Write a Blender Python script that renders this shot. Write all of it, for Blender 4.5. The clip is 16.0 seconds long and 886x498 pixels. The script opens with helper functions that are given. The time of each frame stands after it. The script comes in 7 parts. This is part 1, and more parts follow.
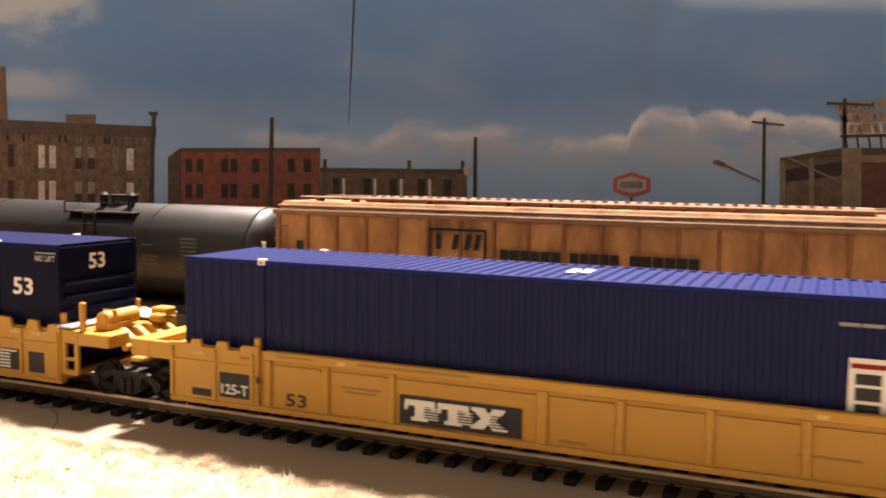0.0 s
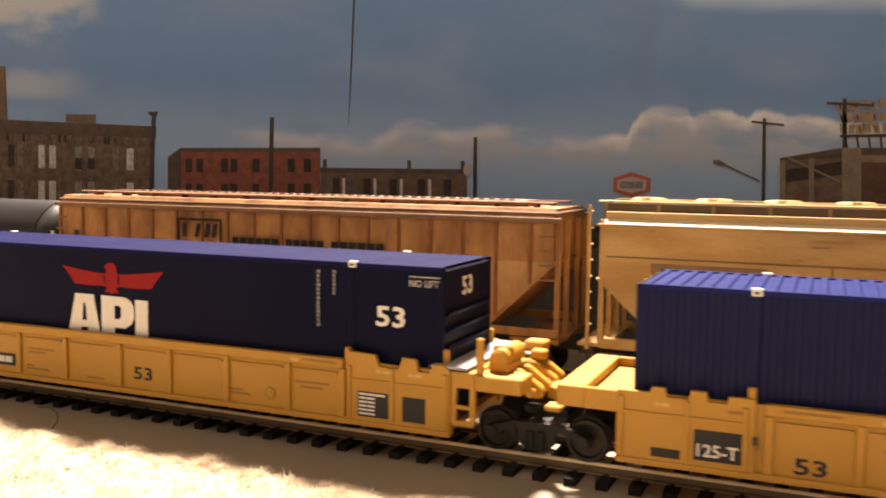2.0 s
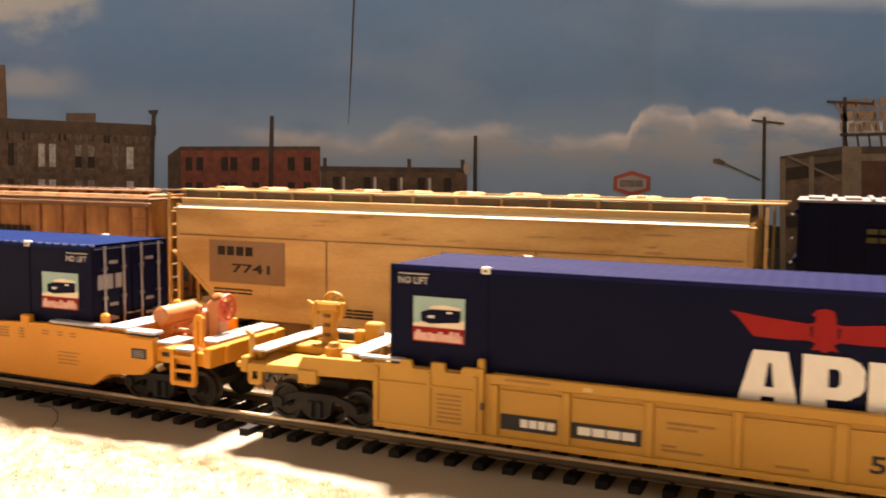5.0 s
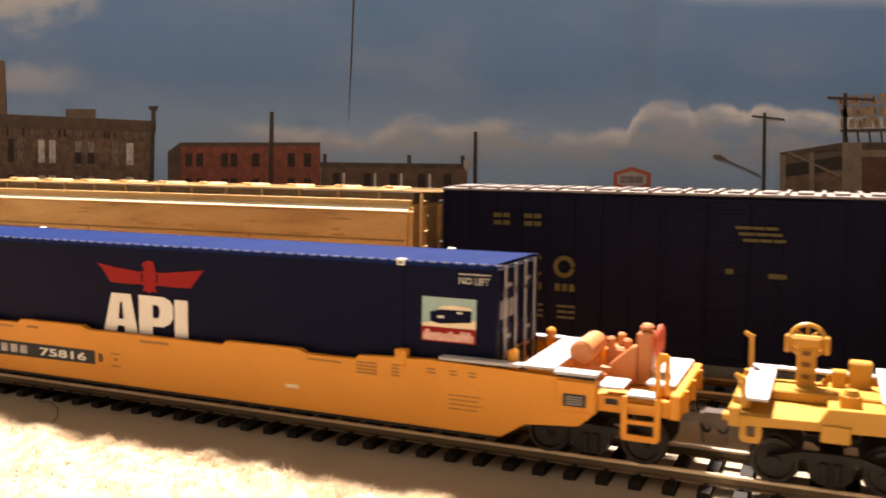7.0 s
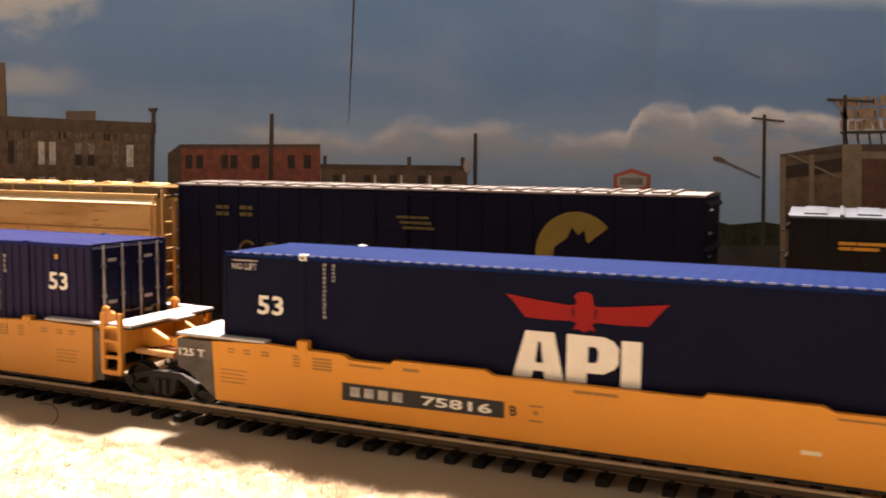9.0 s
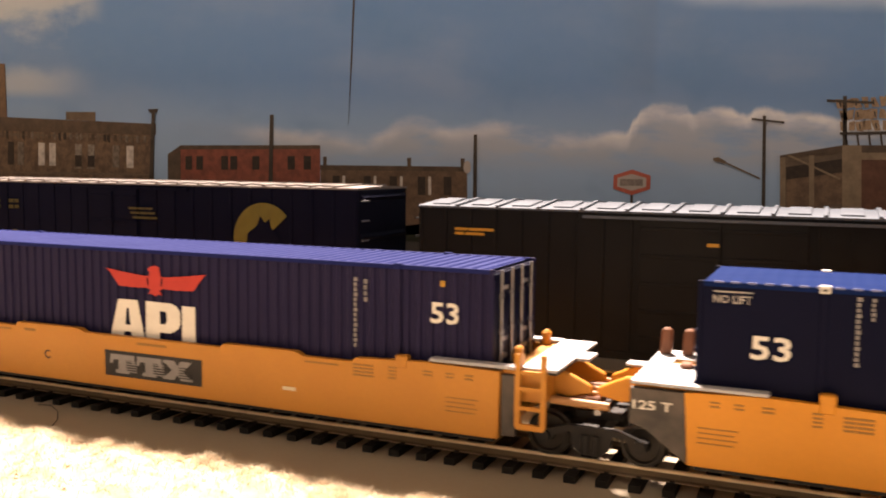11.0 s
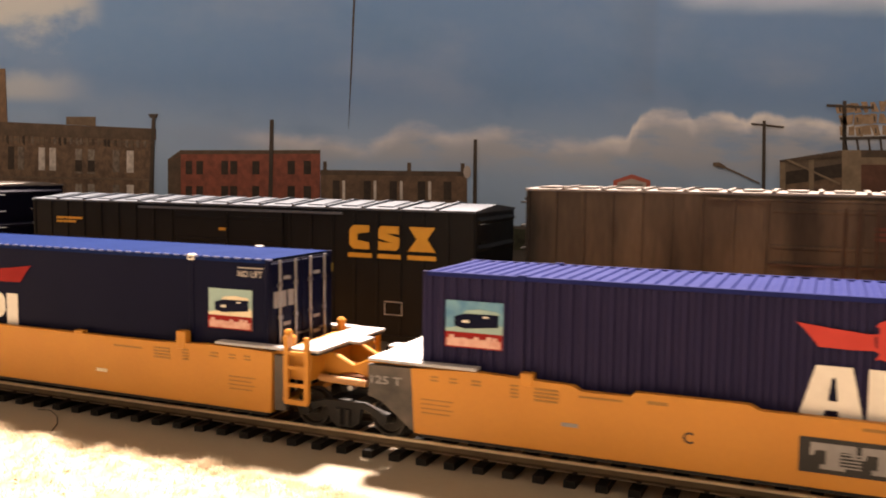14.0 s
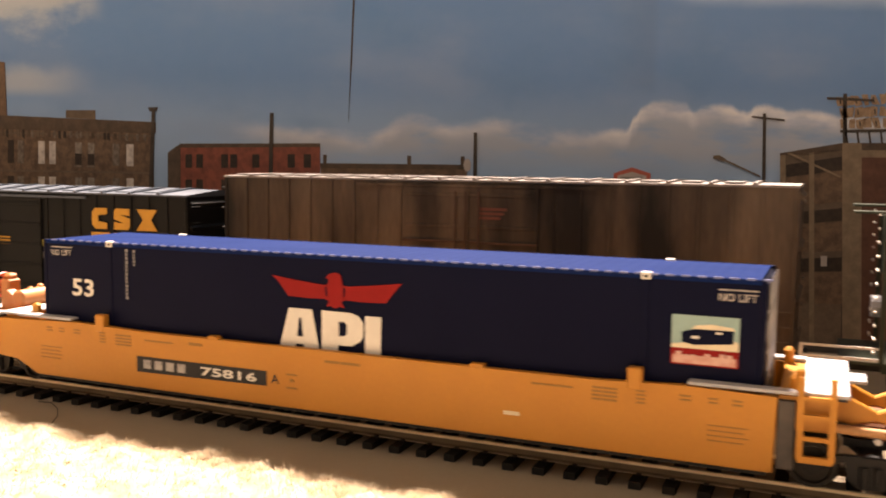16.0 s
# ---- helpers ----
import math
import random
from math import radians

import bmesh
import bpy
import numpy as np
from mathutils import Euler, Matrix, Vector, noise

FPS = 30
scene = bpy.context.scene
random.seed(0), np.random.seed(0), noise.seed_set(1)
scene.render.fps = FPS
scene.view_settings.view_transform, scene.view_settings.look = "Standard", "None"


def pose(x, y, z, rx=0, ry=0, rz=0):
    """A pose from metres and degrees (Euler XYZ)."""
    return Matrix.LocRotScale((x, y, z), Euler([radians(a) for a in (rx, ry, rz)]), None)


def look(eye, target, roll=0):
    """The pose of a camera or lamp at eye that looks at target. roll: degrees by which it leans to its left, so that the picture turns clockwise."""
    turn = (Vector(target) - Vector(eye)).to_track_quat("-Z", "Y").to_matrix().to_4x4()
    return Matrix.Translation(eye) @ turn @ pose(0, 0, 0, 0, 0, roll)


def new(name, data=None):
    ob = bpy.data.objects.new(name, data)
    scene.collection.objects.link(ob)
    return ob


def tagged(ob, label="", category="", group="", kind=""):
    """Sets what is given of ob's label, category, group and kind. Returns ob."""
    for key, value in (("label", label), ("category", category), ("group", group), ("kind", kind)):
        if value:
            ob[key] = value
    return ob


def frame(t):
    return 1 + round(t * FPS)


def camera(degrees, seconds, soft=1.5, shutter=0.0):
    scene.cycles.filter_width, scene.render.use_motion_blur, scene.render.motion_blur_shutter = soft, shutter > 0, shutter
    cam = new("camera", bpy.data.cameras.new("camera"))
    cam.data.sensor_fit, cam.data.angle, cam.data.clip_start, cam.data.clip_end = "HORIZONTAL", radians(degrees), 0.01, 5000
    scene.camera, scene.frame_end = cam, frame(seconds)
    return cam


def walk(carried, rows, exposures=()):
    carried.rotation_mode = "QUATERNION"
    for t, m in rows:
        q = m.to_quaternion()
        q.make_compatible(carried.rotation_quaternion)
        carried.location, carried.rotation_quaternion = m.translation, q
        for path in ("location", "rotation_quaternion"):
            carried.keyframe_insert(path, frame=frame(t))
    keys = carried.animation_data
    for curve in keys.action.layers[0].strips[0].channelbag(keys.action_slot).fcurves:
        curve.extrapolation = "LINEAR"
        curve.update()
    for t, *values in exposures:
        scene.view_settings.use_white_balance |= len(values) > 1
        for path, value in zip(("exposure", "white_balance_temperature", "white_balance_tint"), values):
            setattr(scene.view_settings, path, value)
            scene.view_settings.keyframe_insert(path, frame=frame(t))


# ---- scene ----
# Model railway, 1:87. x runs along the tracks, y away from the camera, z = 0 at the railhead.
EYE = (0.0, -0.1813, 0.0628)
YAW, PITCH, ROLL = -0.4054, -0.08948, 0.653
LENS = 1597.0


def aim(t, tilt, dz=0.0):
    """Camera row: tilt is a small nod in pixels of lens length."""
    p = PITCH + tilt / LENS
    eye = Vector(EYE) + Vector((0, 0, dz))
    way = Vector((math.sin(YAW) * math.cos(p), math.cos(YAW) * math.cos(p), math.sin(p)))
    return t, look(eye, eye + way, ROLL)


cam = camera(52.29, 16.0, soft=1.9, shutter=0.4)
walk(cam, [aim(0, 0), aim(2, 0), aim(4.2, 0), aim(5.3, -4), aim(6.3, -8), aim(7, -9.5), aim(7.5, -8), aim(8, -7),
           aim(9, -6.3), aim(10.2, -5), aim(11.5, -3), aim(12, 0), aim(12.5, 2), aim(13, 3), aim(14, 4),
           aim(14.5, 4.7), aim(15, 6.5), aim(15.5, 3, -0.0003), aim(16, -5, -0.0007)],
     exposures=[(0, -0.17, 6500, 10), (1.5, -0.14, 6650, 10), (3.5, -0.08, 6900, 11), (5.5, -0.1, 6800, 11), (7, -0.12, 6650, 11),
                (9, -0.13, 6700, 12), (10.5, -0.01, 6900, 13), (12.5, 0.12, 7050, 13), (14.5, 0.1, 7050, 13), (16, 0.03, 7050, 13)])

# ---- light ----
world = bpy.data.worlds.new("room_air")
scene.world = world
world.use_nodes = True
world.node_tree.nodes["Background"].inputs[0].default_value = (1.0, 0.80, 0.58, 1)
world.node_tree.nodes["Background"].inputs[1].default_value = 0.02


def lamp(name, kind, eye, target, energy, colour, size):
    data = bpy.data.lights.new(name, kind)
    data.energy, data.color = energy, colour
    if kind == "AREA":
        data.shape, data.size = "DISK", size
    else:
        data.shadow_soft_size = size
    ob = new(name, data)
    ob.matrix_world = look(eye, target)
    return ob


lamp("track_spot", "AREA", (-0.34, 0.63, 1.06), (-0.16, 0, 0), 134.0, (1.0, 0.826, 0.72), 0.18)
lamp("ceiling_lamp", "AREA", (-0.3, -0.9, 1.45), (-0.2, 0.3, 0), 5.3, (1.0, 0.815, 0.675), 0.5)


# ---- materials ----
def material(name, colour, rough=0.5, metal=0.0, second=None, scale=250.0, amount=0.5, bump=0.0, bump_scale=900.0,
             speck=0.0, coat=0.0, stretch=(1, 1, 1), random_tint=0.0, spec=0.35, edges=(0.38, 0.66)):
    """Node material: base colour, a second colour in patches, a fine grain and relief. Scales are per metre."""
    m = bpy.data.materials.new(name)
    m.use_nodes = True
    nt = m.node_tree
    n, l = nt.nodes, nt.links
    b = n["Principled BSDF"]
    b.inputs["Roughness"].default_value = rough
    b.inputs["Metallic"].default_value = metal
    b.inputs["Specular IOR Level"].default_value = spec
    b.inputs["Coat Weight"].default_value = coat
    tc = n.new("ShaderNodeTexCoord")
    mp = n.new("ShaderNodeMapping")
    mp.inputs["Scale"].default_value = stretch
    l.new(tc.outputs["Object"], mp.inputs["Vector"])
    big = n.new("ShaderNodeTexNoise")
    big.inputs["Scale"].default_value, big.inputs["Detail"].default_value = scale, 5
    l.new(mp.outputs[0], big.inputs["Vector"])
    ramp = n.new("ShaderNodeValToRGB")
    ramp.color_ramp.elements[0].position, ramp.color_ramp.elements[1].position = edges
    l.new(big.outputs[0], ramp.inputs[0])
    mix = n.new("ShaderNodeMix")
    mix.data_type = "RGBA"
    mix.inputs["A"].default_value = (*colour, 1)
    mix.inputs["B"].default_value = (*(second or [c * 0.8 for c in colour]), 1)
    k = n.new("ShaderNodeMath")
    k.operation = "MULTIPLY"
    k.inputs[1].default_value = amount
    l.new(ramp.outputs[0], k.inputs[0])
    l.new(k.outputs[0], mix.inputs["Factor"])
    fine = n.new("ShaderNodeTexNoise")
    fine.inputs["Scale"].default_value, fine.inputs["Detail"].default_value = bump_scale, 3
    l.new(mp.outputs[0], fine.inputs["Vector"])
    hsv = n.new("ShaderNodeHueSaturation")
    l.new(mix.outputs["Result"], hsv.inputs["Color"])
    val = n.new("ShaderNodeMapRange")
    val.inputs["To Min"].default_value, val.inputs["To Max"].default_value = 1 - speck - 0.06, 1 + speck + 0.06
    l.new(fine.outputs[0], val.inputs["Value"])
    if random_tint:
        info = n.new("ShaderNodeObjectInfo")
        rr = n.new("ShaderNodeMapRange")
        rr.inputs["To Min"].default_value, rr.inputs["To Max"].default_value = 1 - random_tint, 1 + random_tint
        l.new(info.outputs["Random"], rr.inputs["Value"])
        mu = n.new("ShaderNodeMath")
        mu.operation = "MULTIPLY"
        l.new(val.outputs[0], mu.inputs[0])
        l.new(rr.outputs[0], mu.inputs[1])
        l.new(mu.outputs[0], hsv.inputs["Value"])
    else:
        l.new(val.outputs[0], hsv.inputs["Value"])
    l.new(hsv.outputs[0], b.inputs["Base Color"])
    rg = n.new("ShaderNodeMapRange")
    rg.inputs["To Min"].default_value, rg.inputs["To Max"].default_value = max(0.05, rough - 0.1), min(1, rough + 0.1)
    l.new(big.outputs[0], rg.inputs["Value"])
    l.new(rg.outputs[0], b.inputs["Roughness"])
    if bump:
        bp = n.new("ShaderNodeBump")
        bp.inputs["Strength"].default_value, bp.inputs["Distance"].default_value = bump, 0.0002
        l.new(fine.outputs[0], bp.inputs["Height"])
        l.new(bp.outputs[0], b.inputs["Normal"])
    return m


YELLOW = material("panel_yellow_paint", (0.425, 0.226, 0.027), 0.45, second=(0.39, 0.203, 0.023), scale=90, bump=0.06)
ORANGE = material("well_orange_paint", (0.48, 0.207, 0.024), 0.45, second=(0.435, 0.183, 0.026), scale=90, bump=0.06)
DEEP_ORANGE = material("deep_orange_paint", (0.6, 0.25, 0.018), 0.45, second=(0.55, 0.225, 0.016), scale=90, bump=0.06)
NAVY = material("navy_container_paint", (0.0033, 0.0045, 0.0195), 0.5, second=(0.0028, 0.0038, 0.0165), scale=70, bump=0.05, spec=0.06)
# Roofs share the side paint; light from above is put into bluer, brighter colours.
LIT_NAVY_ROOF = material("lit_navy_roof", (0.0062, 0.0165, 0.078), 0.65, second=(0.0054, 0.0145, 0.069), scale=80, bump=0.1, spec=0.015)
LIT_DUSK_ROOF = material("lit_dull_violet_roof", (0.0088, 0.0105, 0.05), 0.65, second=(0.0075, 0.009, 0.043), scale=80, bump=0.1, spec=0.03)
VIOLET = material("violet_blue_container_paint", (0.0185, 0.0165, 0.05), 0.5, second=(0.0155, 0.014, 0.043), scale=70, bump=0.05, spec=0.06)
LIT_VIOLET_ROOF = material("lit_violet_blue_roof", (0.0125, 0.0185, 0.1), 0.65, second=(0.011, 0.016, 0.088), scale=80, bump=0.1, spec=0.045)
BLACK = material("satin_black_paint", (0.0092, 0.0097, 0.0102), 0.5, scale=120, bump=0.08, spec=0.1)
DARK = material("dark_grey_plastic", (0.016, 0.0153, 0.0153), 0.5, scale=200, bump=0.1, spec=0.2)
WHITE = material("white_print", (0.7, 0.68, 0.62), 0.6, scale=200, amount=0.3)
RED = material("red_print", (0.24, 0.011, 0.011), 0.55, scale=200, amount=0.3, spec=0.12)
BRIGHT_RED = material("bright_red_print", (0.43, 0.03, 0.022), 0.55, scale=200, amount=0.3)
GREYPAINT = material("pale_grey_walkway", (0.4, 0.4, 0.42), 0.6, scale=200, bump=0.2)
STEEL = material("nickel_silver_rail", (0.15, 0.11, 0.065), 0.5, 0.2, second=(0.09, 0.065, 0.04), scale=120, amount=0.6, bump=0.1)
SILVER = material("bright_steel", (0.27, 0.27, 0.285), 0.35, 0.8, scale=300, amount=0.3)
SHEEN_HEAD = material("pale_sheen_rail_head", (0.84, 0.71, 0.49), 0.4, 0.25, second=(0.7, 0.57, 0.42), scale=150, amount=0.7)
TIE = material("black_plastic_tie", (0.01, 0.009, 0.008), 0.7, second=(0.016, 0.013, 0.011), scale=500, bump=0.2, spec=0.15, random_tint=0.2)
FOAM = material("grey_foam_board", (0.31, 0.26, 0.187), 0.42, second=(0.345, 0.29, 0.21), scale=30, bump=0.15)
FLEECE = material("cream_fleece", (0.74, 0.66, 0.51), 0.95, second=(0.55, 0.41, 0.27), scale=210, amount=0.85, spec=0.1)
_nt = FLEECE.node_tree
_mix, _glow = _nt.nodes.new("ShaderNodeMixShader"), _nt.nodes.new("ShaderNodeBsdfTranslucent")
_mix.inputs[0].default_value = 0.45
_nt.links.new(_nt.nodes["Hue/Saturation/Value"].outputs[0], _glow.inputs["Color"])
_nt.links.new(_nt.nodes["Principled BSDF"].outputs[0], _mix.inputs[1])
_nt.links.new(_glow.outputs[0], _mix.inputs[2])
_nt.links.new(_mix.outputs[0], _nt.nodes["Material Output"].inputs["Surface"])


# ---- mesh helpers ----
def box(bm, x0, x1, y0, y1, z0, z1):
    v = [bm.verts.new((x, y, z)) for x in (x0, x1) for y in (y0, y1) for z in (z0, z1)]
    for f in ((0, 1, 3, 2), (4, 6, 7, 5), (0, 4, 5, 1), (2, 3, 7, 6), (0, 2, 6, 4), (1, 5, 7, 3)):
        bm.faces.new([v[i] for i in f])
    return v


def prism(bm, pts, axis, a, b):
    """A polygon pulled from a to b along axis: 'x' takes (y, z) points, 'y' takes (x, z), 'z' takes (x, y)."""
    put = {"x": lambda p, k: (k, p[0], p[1]), "y": lambda p, k: (p[0], k, p[1]), "z": lambda p, k: (p[0], p[1], k)}[axis]
    lo = [bm.verts.new(put(p, a)) for p in pts]
    hi = [bm.verts.new(put(p, b)) for p in pts]
    n = len(pts)
    bm.faces.new(lo[::-1])
    bm.faces.new(hi)
    for i in range(n):
        bm.faces.new((lo[i], lo[(i + 1) % n], hi[(i + 1) % n], hi[i]))


def rod(bm, p, q, r, n=8, r2=None):
    """A round bar from p to q."""
    p, q = Vector(p), Vector(q)
    m = (q - p).to_track_quat("Z", "Y").to_matrix()
    r2 = r if r2 is None else r2
    lo = [bm.verts.new(p + m @ Vector((r * math.cos(a), r * math.sin(a), 0))) for a in [2 * math.pi * i / n for i in range(n)]]
    hi = [bm.verts.new(q + m @ Vector((r2 * math.cos(a), r2 * math.sin(a), 0))) for a in [2 * math.pi * i / n for i in range(n)]]
    bm.faces.new(lo[::-1])
    bm.faces.new(hi)
    for i in range(n):
        bm.faces.new((lo[i], lo[(i + 1) % n], hi[(i + 1) % n], hi[i]))


def lathe(bm, profile, axis="y", n=20, centre=(0, 0, 0)):
    """Turns (along, radius) points round an axis."""
    c = Vector(centre)
    rings = []
    for s, r in profile:
        ring = []
        for i in range(n):
            a = 2 * math.pi * i / n
            u, w = r * math.cos(a), r * math.sin(a)
            ring.append(bm.verts.new(c + Vector({"y": (u, s, w), "x": (s, u, w), "z": (u, w, s)}[axis])))
        rings.append(ring)
    for a, b in zip(rings, rings[1:]):
        for i in range(n):
            bm.faces.new((a[i], a[(i + 1) % n], b[(i + 1) % n], b[i]))
    bm.faces.new(rings[0][::-1])
    bm.faces.new(rings[-1])


def ring(bm, centre, radius, thick, axis="y", n=20, m=6):
    """A closed round hoop; axis is the direction it faces."""
    c, loops = Vector(centre), []
    for i in range(n):
        a = 2 * math.pi * i / n
        loop = []
        for k in range(m):
            b = 2 * math.pi * k / m
            r, h = radius + thick * math.cos(b), thick * math.sin(b)
            u, w = r * math.cos(a), r * math.sin(a)
            loop.append(bm.verts.new(c + Vector({"y": (u, h, w), "x": (h, u, w)}[axis])))
        loops.append(loop)
    for i in range(n):
        p, q = loops[i], loops[(i + 1) % n]
        for k in range(m):
            bm.faces.new((p[k], q[k], q[(k + 1) % m], p[(k + 1) % m]))


def mesh_of(name, bm, mat, bevel=0.0, smooth=False):
    bmesh.ops.recalc_face_normals(bm, faces=bm.faces)
    if bevel:
        bmesh.ops.bevel(bm, geom=list(bm.edges), offset=bevel, segments=1, affect="EDGES", clamp_overlap=True)
    me = bpy.data.meshes.new(name)
    bm.to_mesh(me)
    bm.free()
    me.materials.append(mat)
    if smooth:
        me.polygons.foreach_set("use_smooth", [True] * len(me.polygons))
        me.set_sharp_from_angle(angle=radians(40))
    return me


def part(name, bm, mat, parent, label="", bevel=0.0, smooth=False, at=None):
    ob = new(name, mesh_of(name, bm, mat, bevel, smooth))
    ob.parent = parent
    if at is not None:
        ob.location = at
    if label:
        ob["label"] = label
    return ob


def boxes(name, rows, mat, parent, label="", bevel=0.0):
    bm = bmesh.new()
    for r in rows:
        box(bm, *r)
    return part(name, bm, mat, parent, label, bevel)


def thing(name, label, category, group="", at=(0, 0, 0), kind=""):
    ob = new(name)
    ob.empty_display_size = 0.01
    ob.location = at
    return tagged(ob, label, category, group, kind)


def lettering(text, x, z, height, y, mat, parent, width=None, name="lettering", depth=0.00012, bold=0.022):
    """Raised print on a face that looks to -y: x is the left edge, z the baseline."""
    cu = bpy.data.curves.new(name, "FONT")
    cu.body, cu.size, cu.extrude, cu.resolution_u, cu.offset = text, 1.0, 0.0, 2, bold
    ob = bpy.data.objects.new(name, cu)
    scene.collection.objects.link(ob)
    me = bpy.data.meshes.new_from_object(ob.evaluated_get(bpy.context.evaluated_depsgraph_get()))
    bpy.data.objects.remove(ob)
    co = np.array([v.co for v in me.vertices])
    lo, hi = co.min(0), co.max(0)
    sz = height / (hi[1] - lo[1])
    sx = width / (hi[0] - lo[0]) if width else sz
    for v in me.vertices:
        v.co = (x + (v.co.x - lo[0]) * sx, y - depth, z + (v.co.y - lo[1]) * sz)
    me.materials.append(mat)
    out = new(name, me)
    out.parent = parent
    return out


def decal(name, pts, y, mat, parent, label="", depth=0.00012):
    """Flat printed shape, a film thick, on a face that looks to -y; pts are (x, z)."""
    bm = bmesh.new()
    prism(bm, pts, "y", y - depth, y)
    return part(name, bm, mat, parent, label)


def rect(x0, x1, z0, z1):
    return [(x0, z0), (x1, z0), (x1, z1), (x0, z1)]

MOVERS_NEAR, MOVERS_BACK, WHEELS = [], [], []
NEAR_Y, BACK_Y = 0.0149, 0.0845
RNG = random.Random(7)

# more materials
WALLPAINT = material("warm_white_wall", (0.6, 0.57, 0.53), 0.85, scale=6, amount=0.4)
FLOORMAT = material("brown_carpet_floor", (0.2, 0.15, 0.11), 0.95, scale=40, bump=0.3, bump_scale=300)
BRICK_BROWN = material("brown_brick_print", (0.175, 0.118, 0.078), 0.75, second=(0.085, 0.06, 0.045), scale=260, amount=0.9, speck=0.25, bump_scale=1500)
CORNICE = material("dark_cornice_print", (0.105, 0.076, 0.054), 0.75, second=(0.061, 0.046, 0.036), scale=200, amount=0.8, speck=0.2)
BRICK_RED = material("red_brick_print", (0.26, 0.083, 0.055), 0.75, second=(0.16, 0.056, 0.042), scale=260, amount=0.9, speck=0.2, bump_scale=1500)
BRICK_TAN = material("tan_brick_print", (0.161, 0.105, 0.069), 0.75, second=(0.099, 0.068, 0.048), scale=260, amount=0.9, speck=0.25, bump_scale=1500)
CONCRETE = material("weathered_concrete_print", (0.156, 0.117, 0.085), 0.75, second=(0.104, 0.081, 0.061), scale=150, amount=0.8, speck=0.15)
WINDOW_DARK = material("dark_window_print", (0.03, 0.022, 0.018), 0.7, second=(0.055, 0.04, 0.03), scale=500, amount=0.8)
WINDOW_LIGHT = material("boarded_window_print", (0.62, 0.58, 0.54), 0.7, second=(0.286, 0.262, 0.245), scale=400, amount=0.7)
WINDOW_DIM = material("grey_window_print", (0.2, 0.17, 0.145), 0.7, second=(0.09, 0.07, 0.055), scale=500, amount=0.8)
WINDOW_HALF = material("half_boarded_window_print", (0.28, 0.25, 0.22), 0.7, second=(0.13, 0.11, 0.09), scale=500, amount=0.8)
PILLAR = material("tan_pillar_print", (0.25, 0.195, 0.135), 0.75, second=(0.18, 0.135, 0.095), scale=200, amount=0.8, speck=0.15)
REDPANEL = material("red_brown_panel_print", (0.13, 0.062, 0.042), 0.75, second=(0.09, 0.045, 0.032), scale=200, amount=0.8, speck=0.2)
POLE = material("pole_print", (0.06, 0.05, 0.042), 0.75, second=(0.04, 0.034, 0.03), scale=200)
TREES = material("tree_line_print", (0.035, 0.04, 0.022), 0.8, second=(0.015, 0.018, 0.012), scale=320, amount=1.0, speck=0.4, bump_scale=900)
STREET = material("street_print", (0.08, 0.072, 0.066), 0.75, second=(0.044, 0.04, 0.038), scale=60, amount=1.0, speck=0.15)
SIGN_RED = material("red_sign_print", (0.46, 0.12, 0.085), 0.7, scale=300)
BILLTAN = material("weathered_tan_sign_print", (0.34, 0.25, 0.17), 0.7, second=(0.2, 0.14, 0.09), scale=400, amount=0.9)
SIGN_GREY = material("grey_sign_print", (0.17, 0.15, 0.14), 0.7, second=(0.3, 0.26, 0.24), scale=900, amount=0.8)
SIGN_PALE = material("pale_sign_print", (0.43, 0.39, 0.37), 0.7, scale=300)


